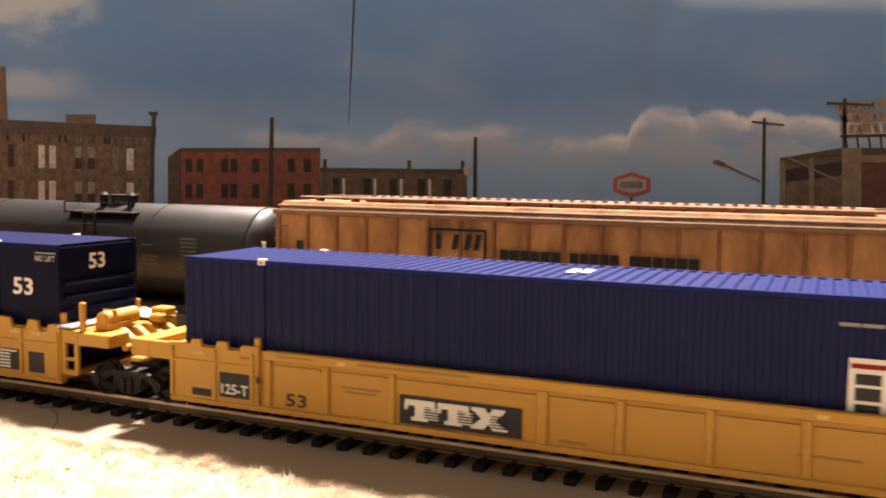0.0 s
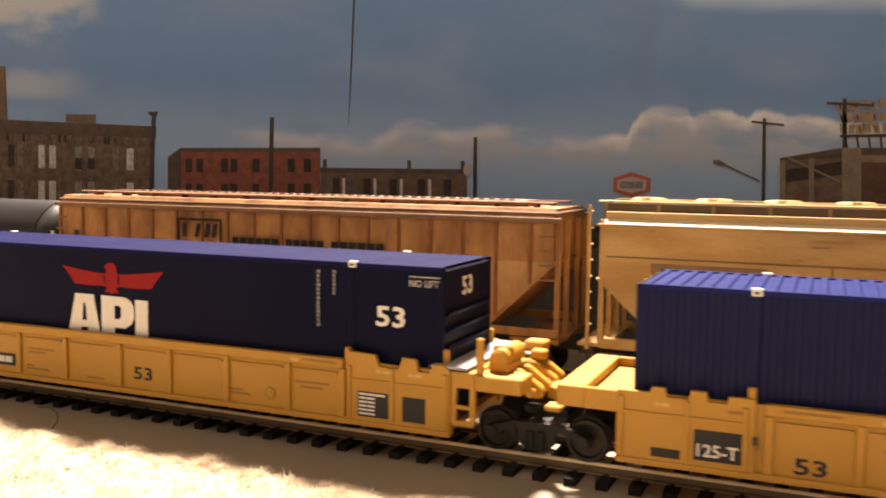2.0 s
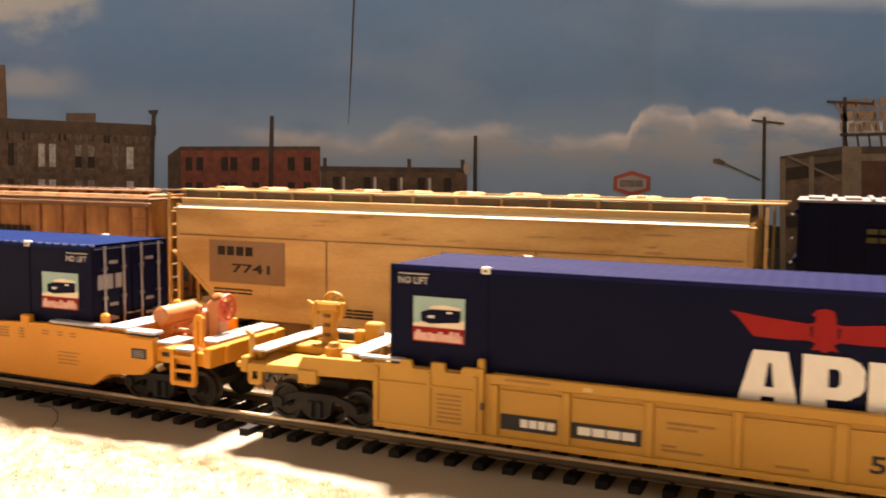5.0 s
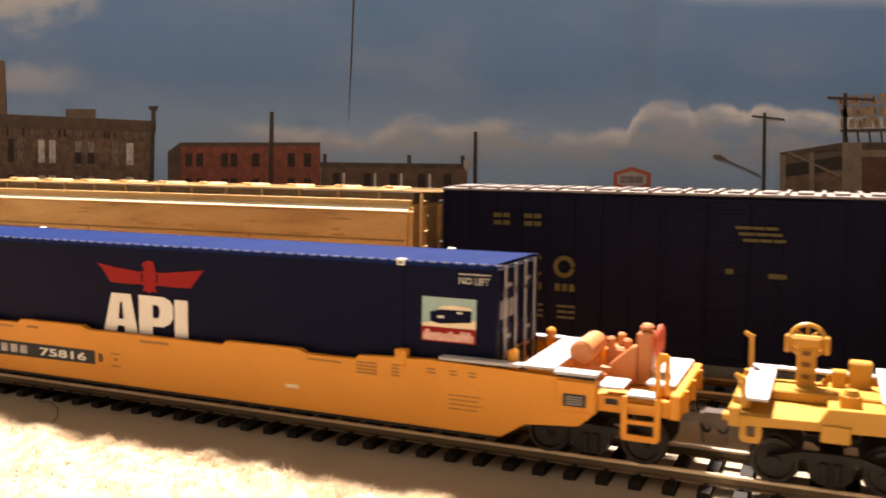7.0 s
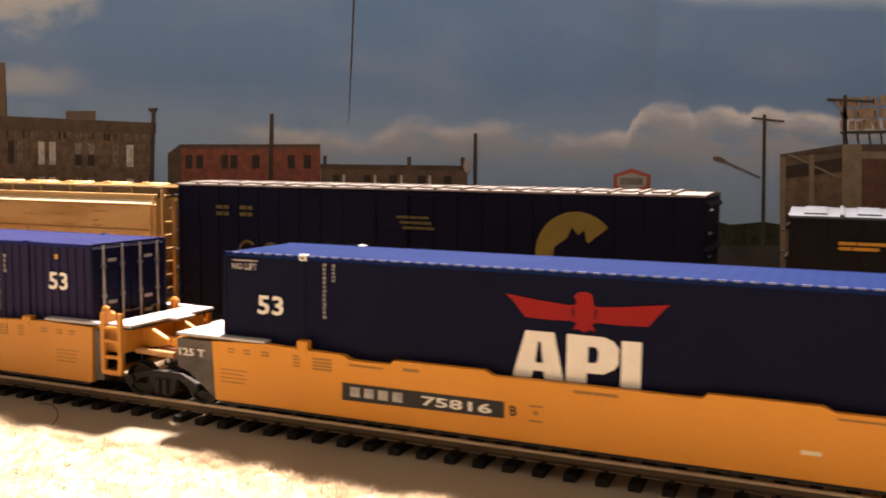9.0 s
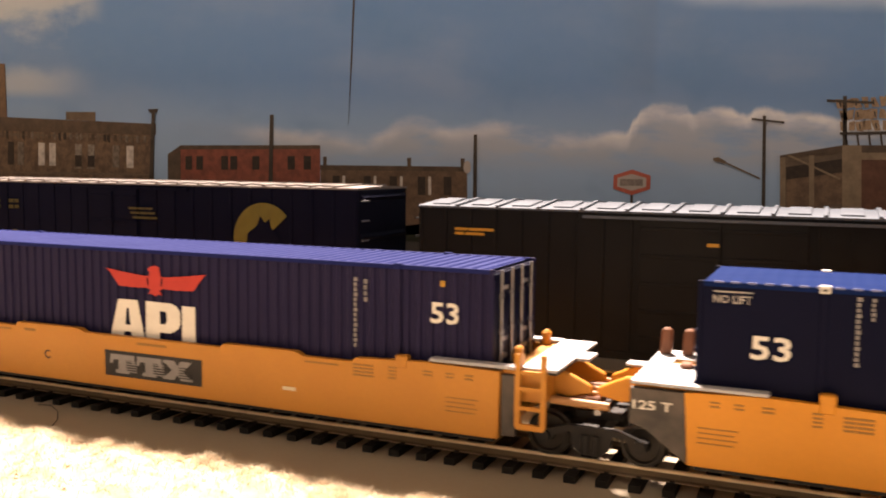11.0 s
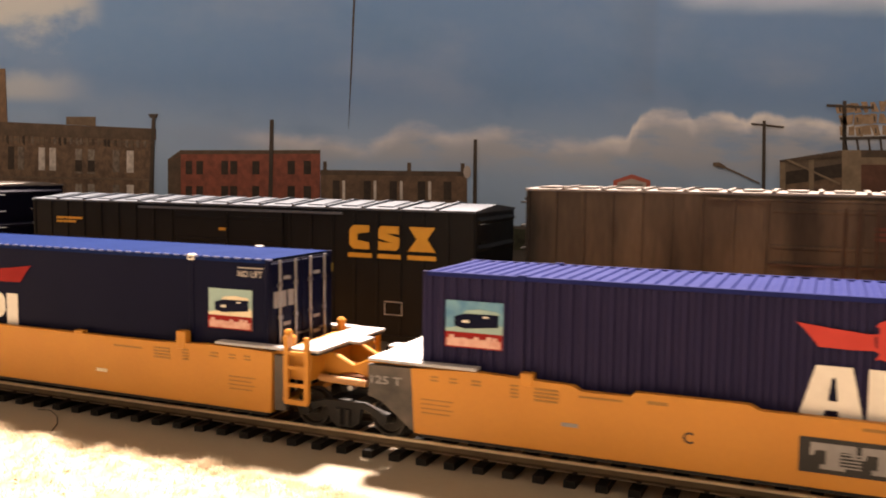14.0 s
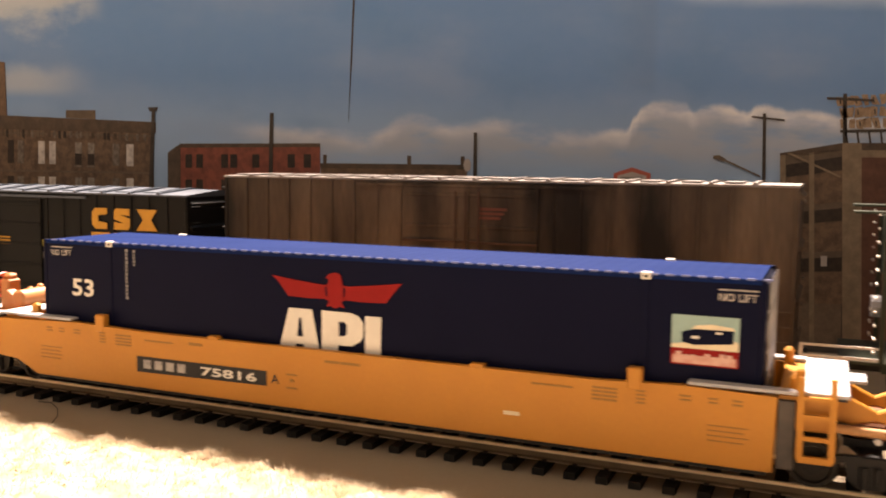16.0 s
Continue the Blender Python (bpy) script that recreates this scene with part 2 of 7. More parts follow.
def sky_print():
    """Cloudy sky as the photograph on the panel shows it: grey-blue, a cloud bank low down, a pale cloud high up."""
    m = bpy.data.materials.new("sky_print")
    m.use_nodes = True
    nt = m.node_tree
    n, l = nt.nodes, nt.links
    b = n["Principled BSDF"]
    b.inputs["Roughness"].default_value = 0.5

    def mth(op, a, c, clamp=False):
        k = n.new("ShaderNodeMath")
        k.operation, k.use_clamp = op, clamp
        for i, v in enumerate((a, c)):
            if v is None:
                continue
            if hasattr(v, "links"):
                l.new(v, k.inputs[i])
            else:
                k.inputs[i].default_value = v
        return k.outputs[0]

    def step(v, lo, hi):
        k = n.new("ShaderNodeMapRange")
        k.interpolation_type = "SMOOTHSTEP"
        k.inputs["From Min"].default_value, k.inputs["From Max"].default_value = lo, hi
        l.new(v, k.inputs["Value"])
        return k.outputs[0]

    def mix(f, a, c):
        k = n.new("ShaderNodeMix")
        k.data_type = "RGBA"
        l.new(f, k.inputs["Factor"])
        for s, v in (("A", a), ("B", c)):
            if hasattr(v, "links"):
                l.new(v, k.inputs[s])
            else:
                k.inputs[s].default_value = (*v, 1)
        return k.outputs["Result"]

    tc = n.new("ShaderNodeTexCoord")
    sep = n.new("ShaderNodeSeparateXYZ")
    l.new(tc.outputs["Object"], sep.inputs[0])
    x, z = sep.outputs[0], sep.outputs[2]
    far = mth("ADD", mth("MULTIPLY", x, -0.3944), 0.3228)
    far = mth("MAXIMUM", far, 0.12)
    u = mth("DIVIDE", mth("ADD", mth("MULTIPLY", x, 0.9189), 0.1386), far)
    v = mth("DIVIDE", mth("SUBTRACT", z, 0.0628), far)
    v = mth("ADD", v, mth("MULTIPLY", u, 0.0114))
    uv = n.new("ShaderNodeCombineXYZ")
    l.new(u, uv.inputs[0])
    l.new(v, uv.inputs[1])

    def cloud(su, sv, off, detail=4, rough=0.5):
        mp = n.new("ShaderNodeMapping")
        mp.inputs["Scale"].default_value, mp.inputs["Location"].default_value = (su, sv, 1), off
        l.new(uv.outputs[0], mp.inputs["Vector"])
        t = n.new("ShaderNodeTexNoise")
        t.inputs["Scale"].default_value, t.inputs["Detail"].default_value, t.inputs["Roughness"].default_value = 1, detail, rough
        l.new(mp.outputs[0], t.inputs["Vector"])
        return t.outputs[0]

    deep = mix(step(v, 0.0, 0.1), (0.295, 0.43, 0.6), (0.1, 0.22, 0.425))
    wisps = step(cloud(5, 11, (2.3, 0.4, 0)), 0.42, 0.75)
    sky = mix(mth("MULTIPLY", wisps, 0.5), deep, (0.225, 0.31, 0.45))
    blue = step(cloud(7, 9, (5.2, 1.4, 0)), 0.5, 0.72)
    sky = mix(mth("MULTIPLY", blue, 0.5), sky, (0.075, 0.195, 0.38))
    grain = cloud(60, 60, (0, 0, 0), 3)
    sky = mix(mth("MULTIPLY", grain, 0.12), sky, (0.31, 0.355, 0.45))
    # low bank: billows whose tops rise to the right
    line = n.new("ShaderNodeValToRGB")
    line.color_ramp.interpolation = "EASE"
    humps = [(-0.19, 0.040), (-0.14, 0.037), (-0.09, 0.031), (-0.03, 0.056), (0.01, 0.045), (0.055, 0.052), (0.13, 0.038), (0.167, 0.0401), (0.182, 0.0415), (0.201, 0.0417), (0.208, 0.0552), (0.217, 0.0680), (0.229, 0.0732), (0.248, 0.0747), (0.264, 0.0723), (0.274, 0.0635), (0.282, 0.0687), (0.298, 0.0721), (0.314, 0.0716), (0.326, 0.0660), (0.333, 0.0636), (0.342, 0.0707), (0.354, 0.0740), (0.367, 0.0697), (0.376, 0.0666), (0.392, 0.0687), (0.411, 0.0664), (0.436, 0.0622)]
    stops = line.color_ramp.elements
    while len(stops) < len(humps):
        stops.new(0.5)
    for el, (uu, vv) in zip(stops, humps):
        el.position, el.color = (uu + 0.5), (vv * 10, vv * 10, vv * 10, 1)
    l.new(mth("ADD", u, 0.5), line.inputs[0])
    top = mth("MULTIPLY", line.outputs[0], 0.1)
    top = mth("ADD", top, mth("MULTIPLY", mth("SUBTRACT", cloud(45, 30, (4.1, 0, 0), 4), 0.5), 0.008))
    crisp = step(u, 0.14, 0.2)
    depth_in = mth("SUBTRACT", top, v)
    soft_in = step(mth("ADD", depth_in, mth("MULTIPLY", mth("SUBTRACT", cloud(22, 34, (6, 2, 0), 5, 0.6), 0.5), 0.016)), -0.003, 0.013)
    inside = mth("ADD", mth("MULTIPLY", step(depth_in, -0.002, 0.007), crisp), mth("MULTIPLY", soft_in, mth("SUBTRACT", 1.0, crisp)))
    under = step(v, -0.012, 0.024)
    body = cloud(14, 40, (1, 2, 0))
    under2 = mth("MULTIPLY", under, step(body, 0.25, 0.55))
    bank = mth("MULTIPLY", mth("MULTIPLY", inside, under2), step(u, -0.26, -0.16))
    rim = mth("MULTIPLY", step(mth("SUBTRACT", top, v), 0.026, 0.002), mth("ADD", mth("MULTIPLY", step(cloud(26, 34, (3, 8, 0)), 0.3, 0.65), 0.6), 0.4))
    rim = mth("MULTIPLY", rim, mth("ADD", mth("MULTIPLY", crisp, 0.35), 0.65))
    bankcol = mix(rim, (0.40, 0.43, 0.48), (0.86, 0.82, 0.77))
    sky = mix(mth("MULTIPLY", bank, 0.9), sky, bankcol)
    # pale clouds on the left
    left = mth("MULTIPLY", step(u, -0.365, -0.405), step(mth("ADD", v, mth("MULTIPLY", mth("SUBTRACT", cloud(14, 22, (7, 3, 0), 5, 0.6), 0.5), 0.1)), 0.128, 0.168))
    sky = mix(mth("MULTIPLY", left, 0.85), sky, (0.47, 0.5, 0.49))
    left2 = mth("MULTIPLY", step(u, -0.37, -0.46), mth("MULTIPLY", step(v, 0.06, 0.075), step(mth("ADD", v, mth("MULTIPLY", cloud(20, 20, (9, 1, 0)), 0.03)), 0.118, 0.098)))
    sky = mix(mth("MULTIPLY", left2, 0.6), sky, (0.48, 0.5, 0.49))
    # Lamp glare on the glossy panel, top right, painted into the sky colour
    right = mth("MULTIPLY", step(u, 0.225, 0.29), step(mth("ADD", v, mth("MULTIPLY", cloud(9, 30, (4, 4, 0)), 0.02)), 0.182, 0.212))
    sky = mix(mth("MULTIPLY", right, 0.75), sky, (0.5, 0.6, 0.72))
    # Shade beside a fold in the panel, put into the sky colour
    fold_shade = mth("MULTIPLY", mth("MULTIPLY", step(u, 0.17, 0.225), step(u, 0.236, 0.224)), step(v, 0.07, 0.1))
    sky = mix(mth("MULTIPLY", fold_shade, 0.22), sky, (0.1, 0.15, 0.24))
    tone = n.new("ShaderNodeMix")
    tone.data_type, tone.blend_type = "RGBA", "MULTIPLY"
    tone.inputs["Factor"].default_value = 1.0
    tone.inputs["B"].default_value = (0.99, 1.05, 1.14, 1)
    l.new(sky, tone.inputs["A"])
    l.new(tone.outputs["Result"], b.inputs["Base Color"])
    return m


# ---- setting ----
def slab(name, x0, x1, y0, y1, z0, z1, mat, label, category):
    bm = bmesh.new()
    box(bm, x0, x1, y0, y1, z0, z1)
    return tagged(part(name, bm, mat, None), label, category, kind="structure")


slab("floor", -2.7, 2.3, -2.3, 1.5, -1.0, -0.95, FLOORMAT, "brown carpet floor of the room", "floor")
slab("ceiling", -2.7, 2.3, -2.3, 1.5, 1.55, 1.6, WALLPAINT, "warm white plain ceiling", "ceiling")
slab("wall_north", -2.7, 2.3, 1.5, 1.6, -1.0, 1.6, WALLPAINT, "warm white plain wall", "wall")
slab("wall_south", -2.7, 2.3, -2.4, -2.3, -1.0, 1.6, WALLPAINT, "warm white plain wall", "wall")
slab("wall_west", -2.8, -2.7, -2.4, 1.6, -1.0, 1.6, WALLPAINT, "warm white plain wall", "wall")
slab("wall_east", 2.3, 2.4, -2.4, 1.6, -1.0, 1.6, WALLPAINT, "warm white plain wall", "wall")
slab("layout_base", -2.2, 1.6, -0.45, 0.25, -0.95, -0.03, WALLPAINT, "plain boxed base under the layout", "base")
slab("layout_top", -2.25, 1.65, -0.5, 0.3, -0.0299, -0.004, FOAM, "grey foam board top of a model railway", "tabletop")

# ---- printed backdrop ----
PLANE = 0.17
bm = bmesh.new()
box(bm, -2.2, 1.6, PLANE, PLANE + 0.006, -0.0039, 0.205)
backdrop = tagged(part("backdrop", bm, sky_print(), None), "printed photo backdrop of city and cloudy sky", "backdrop", kind="structure")


def on(quad, u, v):
    """A point of a four-cornered print area: u from left to right, v from top to bottom."""
    (ax, az), (bx, bz), (cx, cz), (dx, dz) = quad
    return ((ax * (1 - u) + bx * u) * (1 - v) + (dx * (1 - u) + cx * u) * v,
            (az * (1 - u) + bz * u) * (1 - v) + (dz * (1 - u) + cz * u) * v)


def printed(name, pts, mat, parent=None, layer=1, label=""):
    """One printed area of the photograph, a film thick."""
    return decal(name, pts, PLANE - 0.00012 * (layer - 1), mat, parent or backdrop, label)


def window_row(quad, us, v0, v1, mats, parent, w):
    for i, uu in enumerate(us):
        cell = (on(quad, uu, v0), on(quad, uu + w, v0), on(quad, uu + w, v1), on(quad, uu, v1))
        win = printed("window", cell, mats[i % len(mats)], parent, 3)
        if mats[i % len(mats)] is WINDOW_HALF:
            printed("open_sash", [on(quad, uu + w * a, v0 + (v1 - v0) * c) for a, c in ((0, 0.5), (1, 0.5), (1, 1), (0, 1))], WINDOW_DARK, win, 4)
            printed("window_sill", [on(quad, uu + w * a, v0 + (v1 - v0) * c) for a, c in ((-0.1, 1.02), (1.1, 1.02), (1.1, 1.1), (-0.1, 1.1))], WINDOW_DIM, win, 4)


def pole_print(top, foot, w, parent=None):
    (ax, az), (bx, bz) = top, foot
    return printed("utility_pole", [(ax - w * 0.8, az), (ax + w * 0.8, az), (bx + w, bz), (bx - w, bz)], POLE, parent, 4)


street_q = ((-0.62, 0.036), (0.5, 0.046), (0.5, -0.005), (-0.62, -0.005))
printed("street", street_q, STREET, layer=1)
pts = [(-0.33, 0.03)]
for i in range(61):
    x = -0.33 + i * 0.0058
    pts.append((x, 0.0385 + 0.0045 * (x + 0.134) / 0.12 + RNG.uniform(-0.0008, 0.0009)))
pts += [(0.018, 0.036), (-0.13, 0.03)]
printed("tree_line", pts, TREES, layer=2)

brown = ((-0.4332, 0.087), (-0.3046, 0.0814), (-0.3057, 0.0273), (-0.4365, 0.022))
b1 = printed("brown_building", brown, BRICK_BROWN, layer=2)
printed("cornice", (on(brown, 0, 0), on(brown, 1.01, 0), on(brown, 1.01, 0.1), on(brown, 0, 0.12)), CORNICE, b1, 3)
printed("ledge", (on(brown, 0, 0.14), on(brown, 1, 0.12), on(brown, 1, 0.135), on(brown, 0, 0.16)), CONCRETE, b1, 4)
printed("ledge", (on(brown, 0, 0.46), on(brown, 1, 0.45), on(brown, 1, 0.465), on(brown, 0, 0.475)), CONCRETE, b1, 4)
cols = [0.05, 0.1, 0.245, 0.3, 0.414, 0.473, 0.61, 0.675, 0.80, 0.869]
mats = [WINDOW_DIM, WINDOW_DARK, WINDOW_DARK, WINDOW_DIM, WINDOW_LIGHT, WINDOW_LIGHT, WINDOW_HALF, WINDOW_HALF, WINDOW_DIM, WINDOW_LIGHT]
for v0, v1 in ((0.205, 0.4), (0.51, 0.72), (0.78, 0.97)):
    window_row(brown, cols, v0, v1, mats, b1, 0.034)
for i in range(34):
    uu = 0.01 + i * 0.0285 + RNG.uniform(-0.006, 0.006)
    printed("frieze_mark", (on(brown, uu, 0.115), on(brown, uu + 0.012, 0.11), on(brown, uu + 0.014, 0.16 + RNG.uniform(0, 0.03)), on(brown, uu, 0.17)), (WINDOW_DIM, CORNICE, CONCRETE, WINDOW_DARK)[RNG.randrange(4)], b1, 5)
printed("roof_house", ((-0.3609, 0.0879), (-0.3413, 0.0876), (-0.3415, 0.083), (-0.3611, 0.084)), CONCRETE, b1, 3)
printed("chimney", ((-0.4149, 0.1139), (-0.4026, 0.1135), (-0.4022, 0.0855), (-0.4163, 0.086)), BRICK_TAN, b1, 3)
red = ((-0.2962, 0.071), (-0.211, 0.0712), (-0.2111, 0.0311), (-0.297, 0.0276))
b2 = printed("red_brick_building", [on(red, 0, 0.1), on(red, 0.09, 0), on(red, 1, 0), on(red, 1, 1), on(red, 0, 1)], BRICK_RED, layer=2)
printed("cornice", [on(red, 0, 0.1), on(red, 0.09, 0), on(red, 1, 0), on(red, 1, 0.04), on(red, 0.09, 0.045), on(red, 0, 0.15)], CORNICE, b2, 3)
printed("shaded_wall", [on(red, 0, 0.15), on(red, 0.09, 0.05), on(red, 0.09, 1), on(red, 0, 1)], CORNICE, b2, 3)
for v0, v1 in ((0.12, 0.27), (0.4, 0.56), (0.68, 0.86)):
    window_row(red, [0.125, 0.2, 0.37, 0.43, 0.575, 0.80, 0.9], v0, v1, [WINDOW_DARK], b2, 0.045)
tan = ((-0.2108, 0.0624), (-0.1402, 0.0624), (-0.1397, 0.034), (-0.2108, 0.0311))
b3 = printed("tan_building", tan, BRICK_TAN, layer=2)
printed("cornice", (on(tan, 0, 0), on(tan, 1, 0), on(tan, 1, 0.07), on(tan, 0, 0.07)), CORNICE, b3, 3)
for u0 in (0.02, 0.61, 0.96):
    printed("chimney", (on(tan, u0, -0.12), on(tan, u0 + 0.025, -0.12), on(tan, u0 + 0.025, 0), on(tan, u0, 0)), CORNICE, b3, 3)
window_row(tan, [0.09, 0.31, 0.49, 0.68, 0.85], 0.15, 0.42, [WINDOW_DARK], b3, 0.05)
window_row(tan, [0.16, 0.38, 0.56, 0.75], 0.15, 0.42, [WINDOW_LIGHT], b3, 0.018)
right_a = ((-0.0179, 0.0678), (0.0026, 0.0715), (0.0062, -0.005), (-0.0148, -0.005))
right_b = ((0.0026, 0.0715), (0.0427, 0.0716), (0.0467, -0.0049), (0.0062, -0.0049))
b4 = printed("concrete_warehouse", [on(right_a, 0, 0), on(right_a, 1, 0), on(right_b, 1, 0), on(right_b, 1, 0.95), on(right_a, 0, 0.95)], CONCRETE, layer=3)
for u0, u1 in ((0.1, 0.47), (0.56, 1.0)):
    for v0, v1 in ((0.062, 0.27), (0.3, 0.5), (0.53, 0.75)):
        win = printed("window", (on(right_a, u0, v0), on(right_a, u1, v0), on(right_a, u1, v1), on(right_a, u0, v1)), WINDOW_DARK, b4, 4)
        printed("brick_infill", [on(right_a, u0 + (u1 - u0) * a, v0 + (v1 - v0) * c) for a, c in ((0, 0.3), (1, 0.3), (1, 1), (0, 1))], BRICK_BROWN, win, 5)
for u0, u1 in ((-0.0, 0.09), (0.475, 0.555)):
    printed("pillar", (on(right_a, u0, 0.012), on(right_a, u1, 0.012), on(right_a, u1, 0.94), on(right_a, u0, 0.94)), PILLAR, b4, 6)
printed("roof_edge", (on(right_a, 0, 0), on(right_a, 1, 0), on(right_a, 1, 0.032), on(right_a, 0, 0.01)), CORNICE, b4, 7)
printed("pillar", (on(right_b, 0.0, 0.0), on(right_b, 0.155, 0.0), on(right_b, 0.155, 0.94), on(right_b, 0.0, 0.94)), PILLAR, b4, 6)
printed("roof_edge", (on(right_b, 0.155, 0), on(right_b, 1, 0), on(right_b, 1, 0.033), on(right_b, 0.155, 0.033)), CORNICE, b4, 7)
printed("beam", (on(right_b, 0.155, 0.033), on(right_b, 1, 0.033), on(right_b, 1, 0.066), on(right_b, 0.155, 0.066)), PILLAR, b4, 6)
printed("panel", (on(right_b, 0.155, 0.066), on(right_b, 1, 0.066), on(right_b, 1, 0.94), on(right_b, 0.155, 0.94)), REDPANEL, b4, 5)
printed("strut", (on(right_a, 0.1, 0.004), on(right_a, 0.16, 0.004), on(right_a, 0.98, 0.152), on(right_a, 0.96, 0.158)), PILLAR, b4, 8)
printed("poster", (on(right_a, 0.66, 0.52), on(right_a, 0.76, 0.52), on(right_a, 0.76, 0.57), on(right_a, 0.66, 0.57)), SIGN_PALE, b4, 7)
bill = ((-0.0009, 0.0879), (0.035, 0.09), (0.036, 0.0716), (0.0026, 0.0715))
b5 = printed("roof_billboard_frame", (on(bill, 0, 0.72), on(bill, 1, 0.72), on(bill, 1, 0.78), on(bill, 0, 0.78)), POLE, layer=3)
for r in range(3):
    for i in range(13):
        uu = 0.02 + i * 0.075 + RNG.uniform(-0.006, 0.006)
        v0 = 0.02 + r * 0.24
        j = lambda: RNG.uniform(-0.02, 0.02)
        printed("sign_block", (on(bill, uu + j(), v0 + j()), on(bill, uu + 0.062 + j(), v0 + j()), on(bill, uu + 0.062 + j(), v0 + 0.2 + j()), on(bill, uu + j(), v0 + 0.2 + j())), BILLTAN, b5, 4)
        if i % 2 == 0:
            printed("sign_gap", (on(bill, uu + 0.02, v0 + 0.05), on(bill, uu + 0.034, v0 + 0.05), on(bill, uu + 0.034, v0 + 0.16), on(bill, uu + 0.02, v0 + 0.16)), POLE, b5, 5)
for i in range(9):
    uu = 0.04 + i * 0.11
    printed("sign_post", (on(bill, uu, 0.76), on(bill, uu + 0.02, 0.76), on(bill, uu + 0.02, 1.0), on(bill, uu, 1.0)), POLE, b5, 4)
pole_print((-0.3044, 0.0885), (-0.3082, 0.0272), 0.0013)
printed("pole_lamp", [(-0.3078, 0.0885), (-0.3015, 0.0885), (-0.3025, 0.0865), (-0.3065, 0.0865)], POLE, layer=5)
pole_print((-0.2364, 0.085), (-0.238, 0.03), 0.0012)
p = pole_print((-0.1366, 0.0757), (-0.1364, 0.0342), 0.0009)
printed("dish", [(-0.14 + 0.0017 * math.cos(a), 0.0622 + 0.0027 * math.sin(a)) for a in [i * 0.6283 for i in range(10)]], SIGN_PALE, p, 5)
p = pole_print((-0.0238, 0.0822), (-0.0213, -0.004), 0.0007)
printed("crossarm", [(-0.0282, 0.0814), (-0.0169, 0.0800), (-0.0169, 0.0793), (-0.0282, 0.0807)], POLE, p, 5)
printed("lamp_arm", [(-0.0386, 0.0655), (-0.0244, 0.0590), (-0.0244, 0.0596), (-0.0386, 0.0662)], CONCRETE, p, 5)
printed("lamp_head", [(-0.0412, 0.0657), (-0.0372, 0.0646), (-0.0366, 0.0656), (-0.0392, 0.067), (-0.0412, 0.0668)], CONCRETE, p, 6)
p = pole_print((0.0027, 0.0888), (0.0065, -0.004), 0.0008)
printed("crossarm", [(-0.0031, 0.0877), (0.0118, 0.0867), (0.0118, 0.0858), (-0.0031, 0.0868)], POLE, p, 6)
hexa = [(-0.0785, 0.0597), (-0.0714, 0.0621), (-0.0642, 0.0598), (-0.0642, 0.0546), (-0.0713, 0.0522), (-0.0785, 0.0545)]
sg = printed("red_hexagon_sign", hexa, SIGN_RED, layer=3)
printed("sign_face", [(-0.0714 + (x + 0.0714) * 0.78, 0.0571 + (z - 0.0571) * 0.66) for x, z in hexa], SIGN_PALE, sg, 4)
printed("sign_band", rect(-0.0758, -0.067, 0.0558, 0.0584), SIGN_GREY, sg, 5)
printed("sign_stem", [(-0.0717, 0.0522), (-0.0708, 0.0522), (-0.0706, 0.037), (-0.0715, 0.037)], POLE, sg, 3)
# Tapered dark strip that paints the shade of a crease in the panel
printed("crease", [(-0.1938, 0.15), (-0.1928, 0.15), (-0.1950, 0.105), (-0.1967, 0.0804), (-0.1957, 0.105)], POLE, layer=2)

